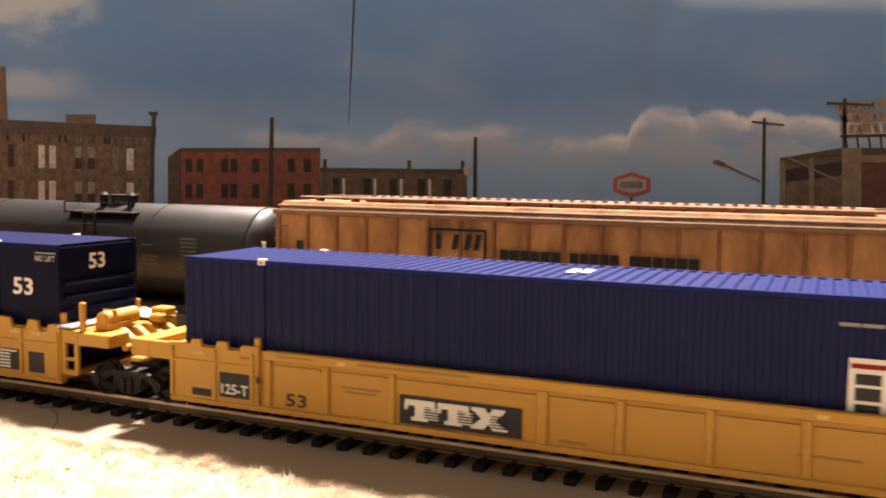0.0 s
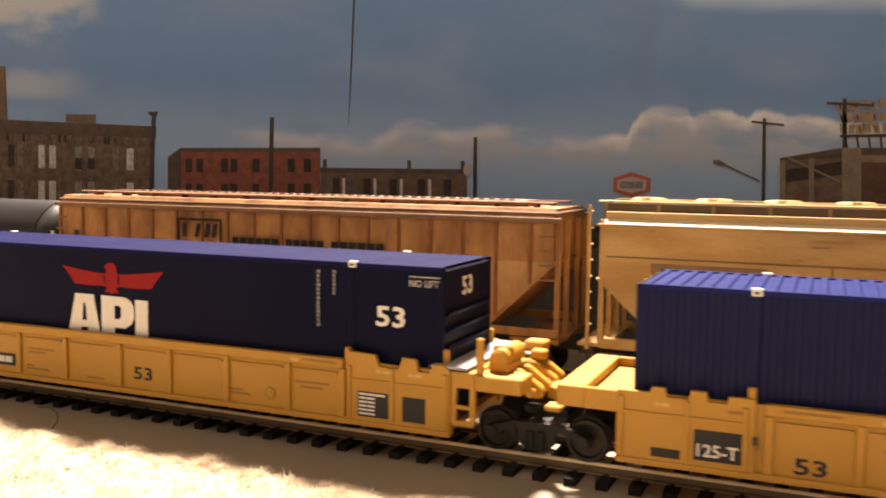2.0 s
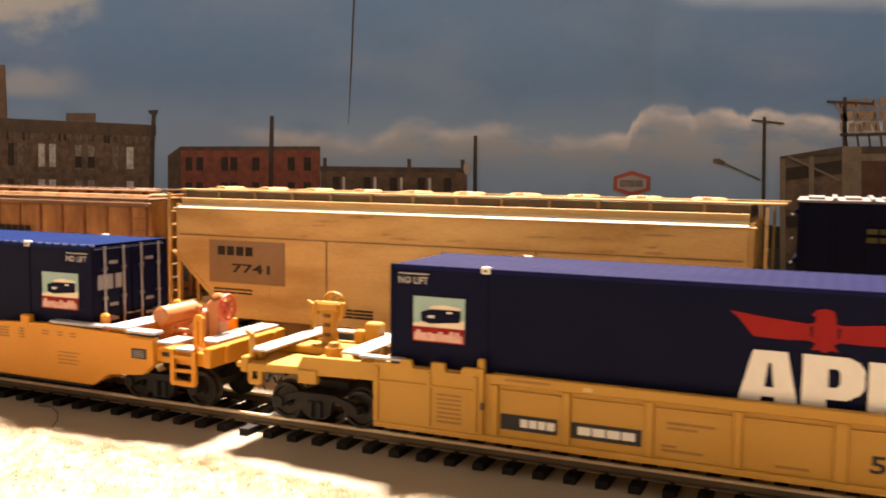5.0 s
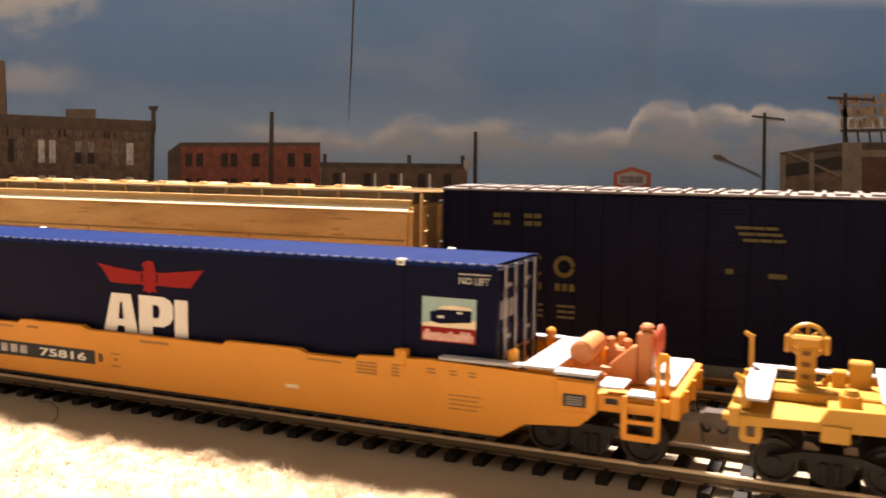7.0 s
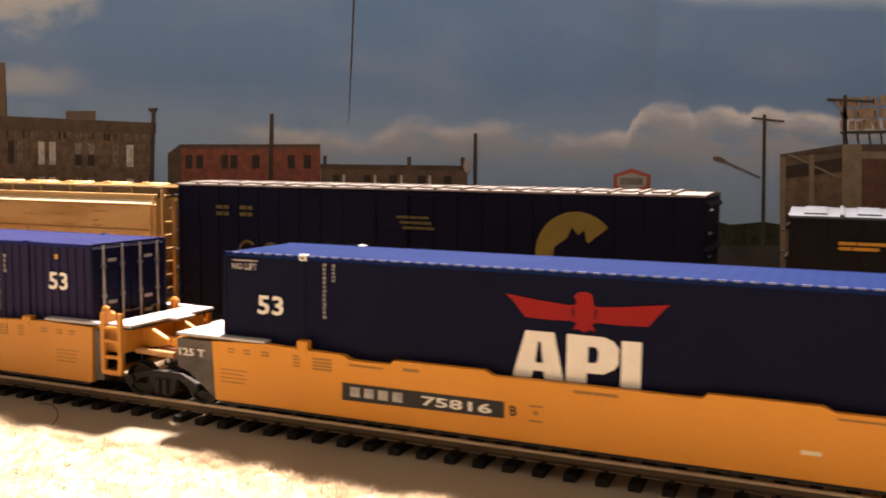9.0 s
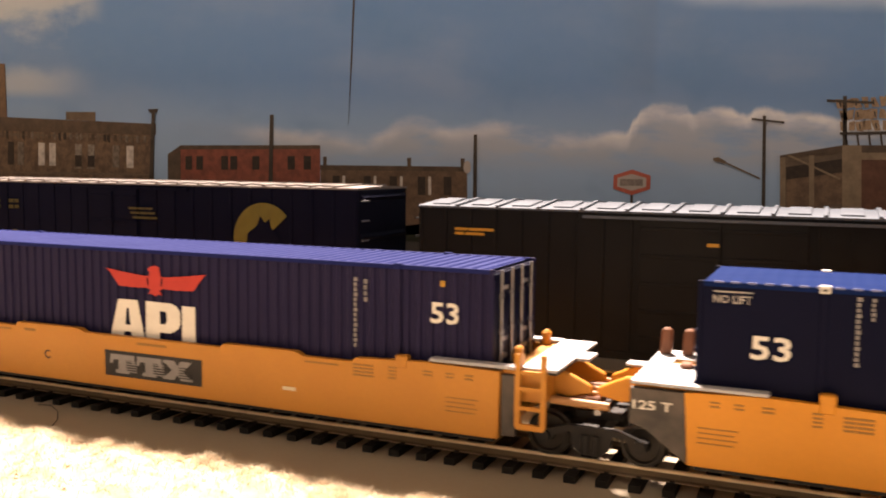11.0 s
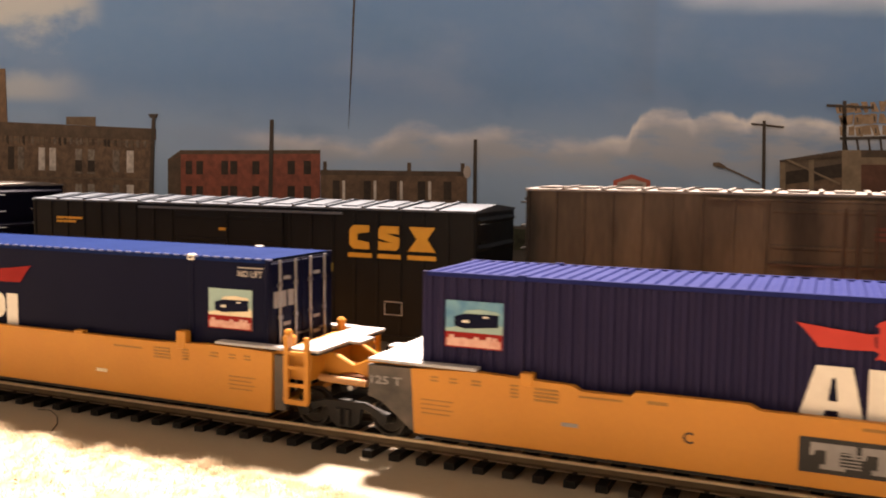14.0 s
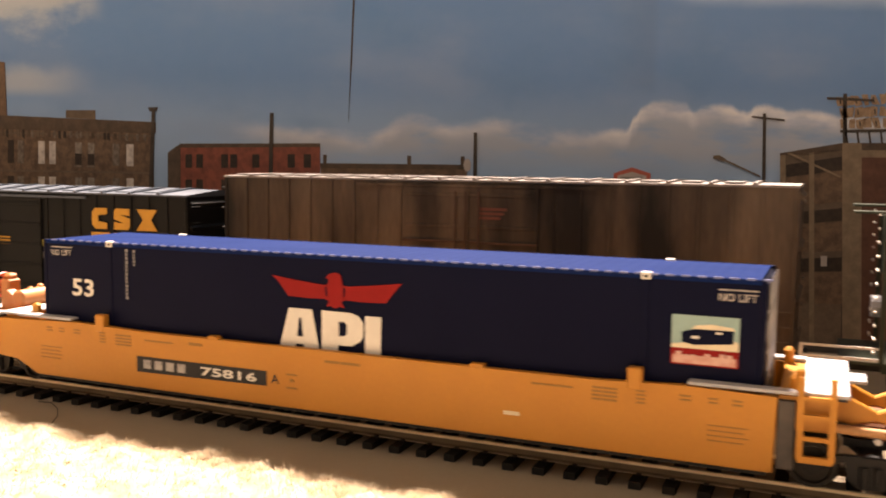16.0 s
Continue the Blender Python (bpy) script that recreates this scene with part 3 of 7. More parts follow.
# ---- fleece ----
def fleece():
    """Deep-pile fleece: a lumpy sheet with many fine curved tufts."""
    rng = np.random.default_rng(3)
    def edge(x):
        return -0.0211 - 0.026 * np.maximum(0, x + 0.2) + 0.0014 * np.sin(x * 90) + 0.0010 * np.sin(x * 260 + 1) + 0.0008 * np.sin(x * 610 + 2 * np.sin(x * 130)) + 0.0005 * np.sin(x * 1130)
    def high(x, y):
        d = np.clip((edge(x) - y) / 0.010, 0, 1)
        return -0.004 + 0.0034 * np.sqrt(d) + 0.0009 * d * (np.sin(x * 310 + 3 * np.sin(y * 170)) + np.sin(y * 280 + 2 * np.sin(x * 200)))
    nx, ny = 220, 70
    verts, faces = [], []
    for j in range(ny):
        for i in range(nx):
            x = -0.55 + 0.85 * i / (nx - 1)
            y = edge(x) - 0.3 * (j / (ny - 1)) ** 2
            verts.append((x, y, float(high(x, y)) - (0.0002 if j == 0 else 0)))
    for j in range(ny - 1):
        for i in range(nx - 1):
            a = j * nx + i
            faces.append((a, a + 1, a + nx + 1, a + nx))
    n = 140000
    fringe = np.arange(n) < 70000
    xs = rng.uniform(-0.36, 0.02, n)
    ys = np.where(fringe, edge(xs) + 0.0018 * np.sin(xs * 410 + 2 * np.sin(xs * 173)) * np.sin(xs * 97 + 1) - 0.009 * rng.random(n) ** 1.5, edge(xs) - 0.075 * rng.random(n) ** 1.6 + 0.0004)
    zs = high(xs, ys) - 0.0002
    clump = np.sin(xs * 700 + np.sin(ys * 600) * 2) + np.sin(ys * 800 + xs * 300)
    lean = np.stack([0.5 * np.sin(clump * 2.2 + xs * 150), 0.55 * np.cos(clump * 1.7), np.ones(n)], 1) + rng.normal(0, 0.65, (n, 3)) * (1, 1, 0.2)
    lean /= np.linalg.norm(lean, axis=1)[:, None]
    ln = np.where(fringe, rng.uniform(0.0009, 0.0040, n) * (0.7 + 0.3 * np.sin(xs * 520 + 3 * np.sin(ys * 400 + xs * 60))), rng.uniform(0.0006, 0.0023, n)) * (0.75 + 0.25 * np.sin(clump * 3))
    ang = rng.uniform(0, math.pi, n)
    side = np.stack([np.cos(ang), np.sin(ang), np.zeros(n)], 1) * (rng.uniform(0.00006, 0.00015, n) * np.where(fringe, 0.42, 0.9))[:, None]
    root = np.stack([xs, ys, zs], 1)
    curl = np.stack([np.cos(ang * 3), np.sin(ang * 5), -0.3 * np.ones(n)], 1) * (ln * np.where(fringe, 1.0, 0.6))[:, None]
    mid = root + lean * (ln * 0.55)[:, None]
    tip = root + lean * ln[:, None] + curl
    base = len(verts)
    allv = np.concatenate([np.array(verts), np.stack([root - side, root + side, mid + side * 0.8, mid - side * 0.8, tip], 1).reshape(-1, 3)])
    k = base + np.arange(n) * 5
    faces += np.stack([k, k + 1, k + 2, k + 3], 1).tolist() + np.stack([k + 3, k + 2, k + 4], 1).tolist()
    me = bpy.data.meshes.new("fleece_mat")
    me.from_pydata(allv.tolist(), [], faces)
    me.materials.append(FLEECE)
    me.polygons.foreach_set("use_smooth", [True] * len(me.polygons))
    tagged(new("fleece_mat", me), "deep cream fleece laid along the foam board", "fleece", kind="stuff")


fleece()
bm = bmesh.new()
bend = [Vector(p) for p in ((-0.1974, -0.0019, -0.0038), (-0.1925, -0.0021, -0.0034), (-0.1857, -0.0063, -0.0032), (-0.1808, -0.011, -0.0035), (-0.1781, -0.0153, -0.0038))]
for p, q in zip(bend, bend[1:]):
    rod(bm, p, q, 0.00011, 6)
tagged(part("wire", bm, DARK, None), "thin dark curved wire on the foam", "wire")


# ---- track ----
def track(cy, label):
    tr = thing("track", label, "railway track", "parallel tracks", (0, cy, 0))
    for s in (-1, 1):
        bm = bmesh.new()
        y = s * 0.00862
        prof = [(y - 0.0011, -0.0024), (y + 0.0011, -0.0024), (y + 0.001, -0.0021), (y + 0.00025, -0.0018), (y + 0.00025, -0.0008),
                (y + 0.00042, -0.0006), (y + 0.0004, -0.0001), (y + 0.0003, 0), (y - 0.0003, 0), (y - 0.0004, -0.0001), (y - 0.00042, -0.0006),
                (y - 0.00025, -0.0008), (y - 0.00025, -0.0018), (y - 0.001, -0.0021)]
        prism(bm, prof, "x", -2.1, 1.5)
        rail = part("rail", bm, STEEL, tr)
        # The head's pale colour stands in for the sheen on the rail top.
        bm = bmesh.new()
        prism(bm, [(y - 0.00046, -0.00062), (y + 0.00046, -0.00062), (y + 0.00045, -0.0001), (y + 0.0003, 0.00003), (y - 0.0003, 0.00003), (y - 0.00045, -0.0001)], "x", -2.1, 1.5)
        part("rail_head", bm, SHEEN_HEAD, rail, "running surface with its sheen painted pale")
    bm = bmesh.new()
    box(bm, -0.0013, 0.0013, -0.0146, 0.0146, -0.00405, -0.0024)
    for s in (-1, 1):
        for e in (-1, 1):
            box(bm, -0.0005, 0.0005, s * 0.00862 + e * 0.0013 - 0.0004, s * 0.00862 + e * 0.0013 + 0.0004, -0.0025, -0.0020)
    me = mesh_of("tie", bm, TIE)
    far = bmesh.new()
    for i in range(-300, 216):
        x = i * 0.0069
        if -0.75 < x < 0.28:
            ob = new("tie", me)
            ob.parent, ob.location = tr, (x, 0, 0)
        else:
            box(far, x - 0.0013, x + 0.0013, -0.0146, 0.0146, -0.00405, -0.0024)
    part("far_ties", far, TIE, tr)["kind"] = "stuff"


track(NEAR_Y, "model railway track with black plastic ties")
track(BACK_Y, "model railway track with black plastic ties")


# ---- near train ----
PICTURE_SKY = material("pale_teal_print", (0.28, 0.42, 0.4), 0.55, scale=300)
PICTURE_BLUE = material("blue_sky_print", (0.06, 0.19, 0.33), 0.55, second=(0.17, 0.36, 0.45), scale=260, amount=0.8)
PINK_PRINT = material("pink_white_print", (0.62, 0.4, 0.34), 0.55, second=(0.5, 0.25, 0.2), scale=600, amount=0.8)
CREAM_PRINT = material("cream_print", (0.7, 0.62, 0.45), 0.55, scale=300)
GREYPRINT = material("grey_print", (0.24, 0.235, 0.24), 0.6, scale=300)
SOFTWHITE = material("worn_white_print", (0.42, 0.4, 0.38), 0.6, second=(0.25, 0.24, 0.24), scale=700, amount=0.9)
INK = material("black_print", (0.015, 0.015, 0.016), 0.55, scale=300)
BROWNINK = material("small_dark_print", (0.27, 0.14, 0.03), 0.6, scale=300)
GOLD = material("gold_print", (0.5, 0.27, 0.03), 0.55, scale=300)
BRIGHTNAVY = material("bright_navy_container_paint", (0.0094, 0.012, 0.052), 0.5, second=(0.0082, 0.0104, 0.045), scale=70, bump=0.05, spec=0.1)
GLINT = material("pale_yellow_glint_and_mark", (0.55, 0.38, 0.14), 0.5, scale=300)
PEACH = material("pale_tan_plastic", (0.46, 0.25, 0.11), 0.5, scale=300)
CREAM_BROWN = material("shaded_slot_paint", (0.12, 0.06, 0.012), 0.6, scale=300)
RUSTBROWN = material("dark_rust_plastic", (0.16, 0.06, 0.025), 0.55, scale=300)
RED_GEAR = material("red_brake_wheel", (0.52, 0.11, 0.055), 0.5, scale=300)
RUSTORANGE = material("orange_brake_gear", (0.44, 0.185, 0.06), 0.5, second=(0.42, 0.15, 0.06), scale=300)


def bars(name, x, z, words, h, y, mat, parent, gap=0.4):
    """Small print that cannot be read: one bar a word."""
    for w in words:
        decal(name, rect(x, x + w, z, z + h), y, mat, parent)
        x += w + h * gap


def column(x, z_top, z_bot, w, y, mat, parent):
    """A line of small upright print, read downwards: one mark a sign."""
    n = max(3, int((z_top - z_bot) / (w * 1.25)))
    d = (z_top - z_bot) / n
    for i in range(n):
        z = z_top - i * d
        decal("print_mark", rect(x, x + w * (0.75 if i % 3 else 1), z - d * 0.72, z), y, mat, parent)


def emblem(cx, ztop, w, y, parent, mat=None):
    """Red spread-wing emblem, as a plain shape."""
    h = w * 0.245
    wing = [(-0.5, 0.82), (-0.3, 0.72), (-0.1, 0.64), (-0.055, 0.66), (-0.05, 0.8), (-0.075, 0.84), (-0.045, 0.96), (0.0, 1.0), (0.04, 0.95), (0.05, 0.8), (0.055, 0.66), (0.1, 0.64), (0.3, 0.72), (0.5, 0.82),
            (0.46, 0.66), (0.38, 0.26), (0.2, 0.24), (0.08, 0.26), (0.045, 0.2), (0.07, 0.04), (0.035, 0.07), (0.0, 0.0), (-0.035, 0.07), (-0.07, 0.04), (-0.045, 0.2), (-0.08, 0.26), (-0.2, 0.24), (-0.37, 0.26), (-0.45, 0.66)]
    em = decal("emblem", [(cx + a * w, ztop - h + b * h) for a, b in wing], y, mat or RED, parent, "red spread-wing emblem")
    for e in (-1, 1):
        decal("feather_line", [(cx + a * w, ztop - h + b * h) for a, b in ((e * 0.062, 0.34), (e * 0.07, 0.34), (e * 0.078, 0.58), (e * 0.066, 0.6))], y - 0.00012, NAVY, em)


def block_mark(x0, x1, z0, z1, y, parent):
    """Big white three-block mark, as plain shapes."""
    w = x1 - x0
    f = lambda a, b: (x0 + a * w, z0 + b * (z1 - z0))
    decal("white_block", [f(0, 0), f(0.15, 0), f(0.17, 0.16), f(0.25, 0.16), f(0.26, 0), f(0.41, 0), f(0.33, 1), f(0.1, 1)], y, WHITE, parent)
    decal("block_notch", [f(0.185, 0.34), f(0.245, 0.34), f(0.225, 0.78), f(0.205, 0.78)], y - 0.00012, NAVY, parent)
    decal("white_block", [f(0.43, 0), f(0.59, 0), f(0.59, 0.22), f(0.72, 0.22), f(0.80, 0.34), f(0.83, 0.46), f(0.83, 0.78), f(0.79, 0.92), f(0.72, 0.99), f(0.43, 1)], y, WHITE, parent)
    decal("block_notch", [f(0.60, 0.44), f(0.655, 0.44), f(0.675, 0.52), f(0.675, 0.70), f(0.655, 0.77), f(0.60, 0.77)], y - 0.00012, NAVY, parent)
    decal("white_block", [f(0.85, 0), f(1.0, 0), f(1.0, 0.95), f(0.85, 0.95)], y, WHITE, parent)


def stripe_mark(x, z, w, h, y, mat, parent):
    """Three wide-headed striped blocks on a board, as plain shapes."""
    for k in range(3):
        a = x + k * w * 1.12
        f = lambda p, q: (a + p * w, z + q * h)
        if k < 2:
            pts = [f(0.22, 0), f(0.78, 0), f(0.78, 0.18), f(0.66, 0.18), f(0.66, 0.72), f(0.88, 0.72), f(0.93, 0.5), f(1.02, 0.5), f(1.0, 1), f(0, 1), f(-0.02, 0.5), f(0.07, 0.5), f(0.12, 0.72), f(0.34, 0.72), f(0.34, 0.18), f(0.22, 0.18)]
        else:
            pts = [f(-0.05, 0), f(0.38, 0), f(0.52, 0.28), f(0.66, 0), f(1.12, 0), f(1.12, 0.16), f(1.0, 0.18), f(0.76, 0.5), f(1.0, 0.84), f(1.08, 1), f(0.66, 1), f(0.53, 0.74), f(0.4, 1), f(-0.03, 1), f(-0.03, 0.84), f(0.06, 0.82), f(0.3, 0.5), f(0.04, 0.18), f(-0.05, 0.16)]
        ob = decal("white_block", pts, y, mat, parent)
        for i in range(5):
            decal("stripe", [f(0.66 if k < 2 else 0.6, 0.12 + i * 0.13), f(1.12, 0.12 + i * 0.13), f(1.12, 0.17 + i * 0.13), f(0.66 if k < 2 else 0.6, 0.17 + i * 0.13)], y - 0.00012, mat if k < 2 else INK, ob)


def picture(x, z_top, y, parent, w=0.0124, h=0.0101, tint=None):
    """Printed picture panel: pale sky, a dark box on a cream ground, a red band."""
    p = decal("picture_panel", rect(x, x + w, z_top - h, z_top), y, tint or PICTURE_SKY, parent, "printed picture panel with red band")
    g = lambda a, b: (x + a * w, z_top - h + b * h)
    decal("cream_ground", [g(0, 0.32), g(1, 0.32), g(1, 0.5), g(0.8, 0.6), g(0.1, 0.42), g(0, 0.4)], y - 0.00012, PICTURE_SKY if tint else CREAM_PRINT, p)
    decal("cream_peak", [g(0.3, 0.72), g(0.95, 0.74), g(0.9, 0.8), g(0.6, 0.84), g(0.35, 0.8)], y - 0.00012, PICTURE_SKY if tint else CREAM_PRINT, p)
    decal("dark_box", [g(0.16, 0.46), g(0.34, 0.41), g(0.92, 0.48), g(0.92, 0.74), g(0.34, 0.73), g(0.16, 0.66)], y - 0.00024, NAVY, p)
    decal("red_band", [g(0, 0), g(1, 0), g(1, 0.33), g(0, 0.33)], y - 0.00024, RED, p)
    decal("script_strip", [g(0.03, 0.03), g(0.97, 0.03), g(0.97, 0.19), g(0.03, 0.2)], y - 0.00036, PINK_PRINT, p)
    for i, (lo, hi) in enumerate(((0.05, 0.27), (0.09, 0.21), (0.09, 0.22), (0.09, 0.2), (0.09, 0.25), (0.09, 0.2), (0.06, 0.27), (0.08, 0.26))):
        a = 0.06 + i * 0.108
        decal("band_mark", [g(a, lo), g(a + 0.085, lo), g(a + 0.105, hi), g(a + 0.02, hi)], y - 0.00048, PINK_PRINT, p)
    decal("pale_mark", [g(0.30, 0.54), g(0.42, 0.54), g(0.42, 0.60), g(0.30, 0.59)], y - 0.00036, WHITE, p)
    decal("pale_mark", [g(0.66, 0.66), g(0.76, 0.66), g(0.76, 0.70), g(0.66, 0.70)], y - 0.00036, WHITE, p)


def wave(a, b, period, depth):
    """Trapezoid corrugation from a to b: (along, inward) points."""
    n = max(1, round((b - a) / period))
    d = (b - a) / n
    out = []
    for i in range(n):
        s = a + i * d
        out += [(s, 0), (s + d * 0.38, 0), (s + d * 0.5, depth), (s + d * 0.88, depth)]
    return out + [(b, 0)]


def container(kind, dz, door_right, label):
    """53-foot container; z counts from the railhead. kind: smooth, fine or ribbed sides."""
    # top is the side paint with overhead light painted in
    paint, top = (VIOLET, LIT_VIOLET_ROOF) if kind == "ribbed" else (BRIGHTNAVY, LIT_VIOLET_ROOF) if kind == "fine" else (NAVY, LIT_NAVY_ROOF if door_right else LIT_DUSK_ROOF)
    c = thing("shipping_container", label, "shipping container", "containers on the near train")
    L, W, zb, zt = 0.0927, 0.0149, 0.00605, 0.041 + dz
    depth = {"smooth": 0.0, "fine": 0.0003, "ribbed": 0.0005}[kind]
    bm = bmesh.new()
    box(bm, -L + 0.0006, L - 0.0006, -W + 0.0009, W - 0.0009, zb, zt - 0.0008)
    part("body", bm, paint, c)
    for s in (-1, 1):
        bm = bmesh.new()
        pts = wave(-L + 0.001, L - 0.001, 0.0029, depth) if depth else [(-L + 0.001, 0), (L - 0.001, 0)]
        lo = [bm.verts.new((x, s * (W - 0.00015 - d), zb + 0.001)) for x, d in pts]
        hi = [bm.verts.new((x, s * (W - 0.00015 - d), zt - 0.0009)) for x, d in pts]
        for i in range(len(pts) - 1):
            bm.faces.new((lo[i], lo[i + 1], hi[i + 1], hi[i]))
        part("side_panel", bm, paint, c)
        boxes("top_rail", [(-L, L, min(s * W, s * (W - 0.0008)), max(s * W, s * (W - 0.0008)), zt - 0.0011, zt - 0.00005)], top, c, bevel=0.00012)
        boxes("bottom_rail", [(-L, L, min(s * W, s * (W - 0.0008)), max(s * W, s * (W - 0.0008)), zb, zb + 0.0012)], paint, c, bevel=0.0001)
        for x in (-0.0697, 0.0697):
            boxes("frame_post", [(x - 0.0008, x + 0.0008, min(s * (W + 0.0001), s * (W - 0.0008)), max(s * (W + 0.0001), s * (W - 0.0008)), zb + 0.001, zt - 0.001)], paint, c, bevel=0.00015)
            if kind != "ribbed":
                boxes("corner_casting", [(x - 0.001, x + 0.001, min(s * (W + 0.00025), s * (W - 0.0012)), max(s * (W + 0.00025), s * (W - 0.0012)), zt - 0.0012, zt + 0.0003)], WHITE, c, "white corner casting", bevel=0.00015)
                boxes("casting_hole", [(x - 0.0004, x + 0.0004, min(s * (W + 0.0003), s * (W - 0.001)), max(s * (W + 0.0003), s * (W - 0.001)), zt - 0.0008, zt - 0.0003)], INK, c)
            else:
                boxes("corner_casting", [(x - 0.001, x + 0.001, min(s * (W + 0.0002), s * (W - 0.0012)), max(s * (W + 0.0002), s * (W - 0.0012)), zt - 0.0012, zt + 0.00025)], top, c, bevel=0.00015)
        for x in (-L, L):
            boxes("corner_post", [(min(x, x * 0.988), max(x, x * 0.988), min(s * (W + 0.00005), s * (W - 0.0009)), max(s * (W + 0.00005), s * (W - 0.0009)), zb, zt)], paint, c, bevel=0.00015)
    # roof of cross ribs between the top rails
    bm = bmesh.new()
    pts = wave(-L + 0.0011, L - 0.0011, 0.0030, 0.00035 if kind != "smooth" else 0.00004)
    lo = [bm.verts.new((x, -W + 0.0007, zt - 0.0001 - d)) for x, d in pts]
    hi = [bm.verts.new((x, W - 0.0007, zt - 0.0001 - d)) for x, d in pts]
    for i in range(len(pts) - 1):
        bm.faces.new((lo[i], lo[i + 1], hi[i + 1], hi[i]))
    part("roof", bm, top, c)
    if kind == "smooth" and door_right:
        # Pale blue dashes along the near roof edge
        bm = bmesh.new()
        for i in range(60):
            x = -L + 0.003 + i * 0.00308
            box(bm, x, x + 0.0017, -W - 0.00006, -W + 0.0003, zt - 0.00028, zt + 0.0001)
        part("seam_beading", bm, material("pale_blue_edge", (0.17, 0.19, 0.33), 0.7, spec=0.05) if "pale_blue_edge" not in bpy.data.materials else bpy.data.materials["pale_blue_edge"], c)["kind"] = "stuff"
    # ends: a ribbed front wall and a pair of doors
    e = 1 if door_right else -1
    for s in (-1, 1):
        leaf = boxes("door", [(min(e * L, e * (L - 0.0008)), max(e * L, e * (L - 0.0008)), min(s * 0.0003, s * 0.0139), max(s * 0.0003, s * 0.0139), zb + 0.0012, zt - 0.0012)], NAVY, c, bevel=0.0001)
        for y in (0.0035, 0.0105):
            bm = bmesh.new()
            rod(bm, (e * (L + 0.0004), s * y, zb + 0.0005), (e * (L + 0.0004), s * y, zt - 0.0005), 0.00036, 8)
            for z in (0.012, 0.018, 0.026, 0.034):
                box(bm, min(e * L, e * (L + 0.0007)), max(e * L, e * (L + 0.0007)), s * y - 0.0007, s * y + 0.0007, z, z + 0.0008)
            part("locking_bar", bm, SILVER, leaf, "bright steel locking bar")
            bm = bmesh.new()
            rod(bm, (e * (L + 0.0006), s * y, 0.0215), (e * (L + 0.0006), s * (y - 0.003), 0.0212), 0.00025, 6)
            part("door_handle", bm, SILVER, leaf)
        for z in (0.016, 0.02, 0.024, 0.0355):
            boxes("door_print", [(min(e * L, e * (L + 0.00012)), max(e * L, e * (L + 0.00012)), s * 0.007 - 0.0016, s * 0.007 + 0.0015, z, z + 0.0009)], GREYPRINT, leaf)
    if door_right and kind == "smooth":
        for y in (-0.0128, -0.0098, -0.0064):
            boxes("white_block", [(L, L + 0.00014, y, y + 0.0024, 0.0288, 0.0328)], GREYPRINT, c)
    for i in range(6):
        z = 0.0112 + i * 0.0037
        bm = bmesh.new()
        prism(bm, [(-e * (L - 0.0006), z), (-e * (L + 0.0002), z), (-e * (L + 0.0007), z + 0.0007), (-e * (L + 0.0006), z + 0.0011), (-e * (L - 0.0006), z + 0.0013)], "y", -0.0132, 0.0132)
        part("end_rib", bm, paint, c)
    boxes("end_wall", [(min(-e * (L - 0.0002), -e * (L - 0.001)), max(-e * (L - 0.0002), -e * (L - 0.001)), -0.0141, 0.0141, zb + 0.001, zt - 0.001)], paint, c)
    return c


def no_lift(x, z, y, c):
    decal("print_line", rect(x, x + 0.0074, z + 0.0021, z + 0.0024), y, SOFTWHITE, c)
    lettering("NO LIFT", x, z, 0.0016, y, SOFTWHITE, c, width=0.0072)


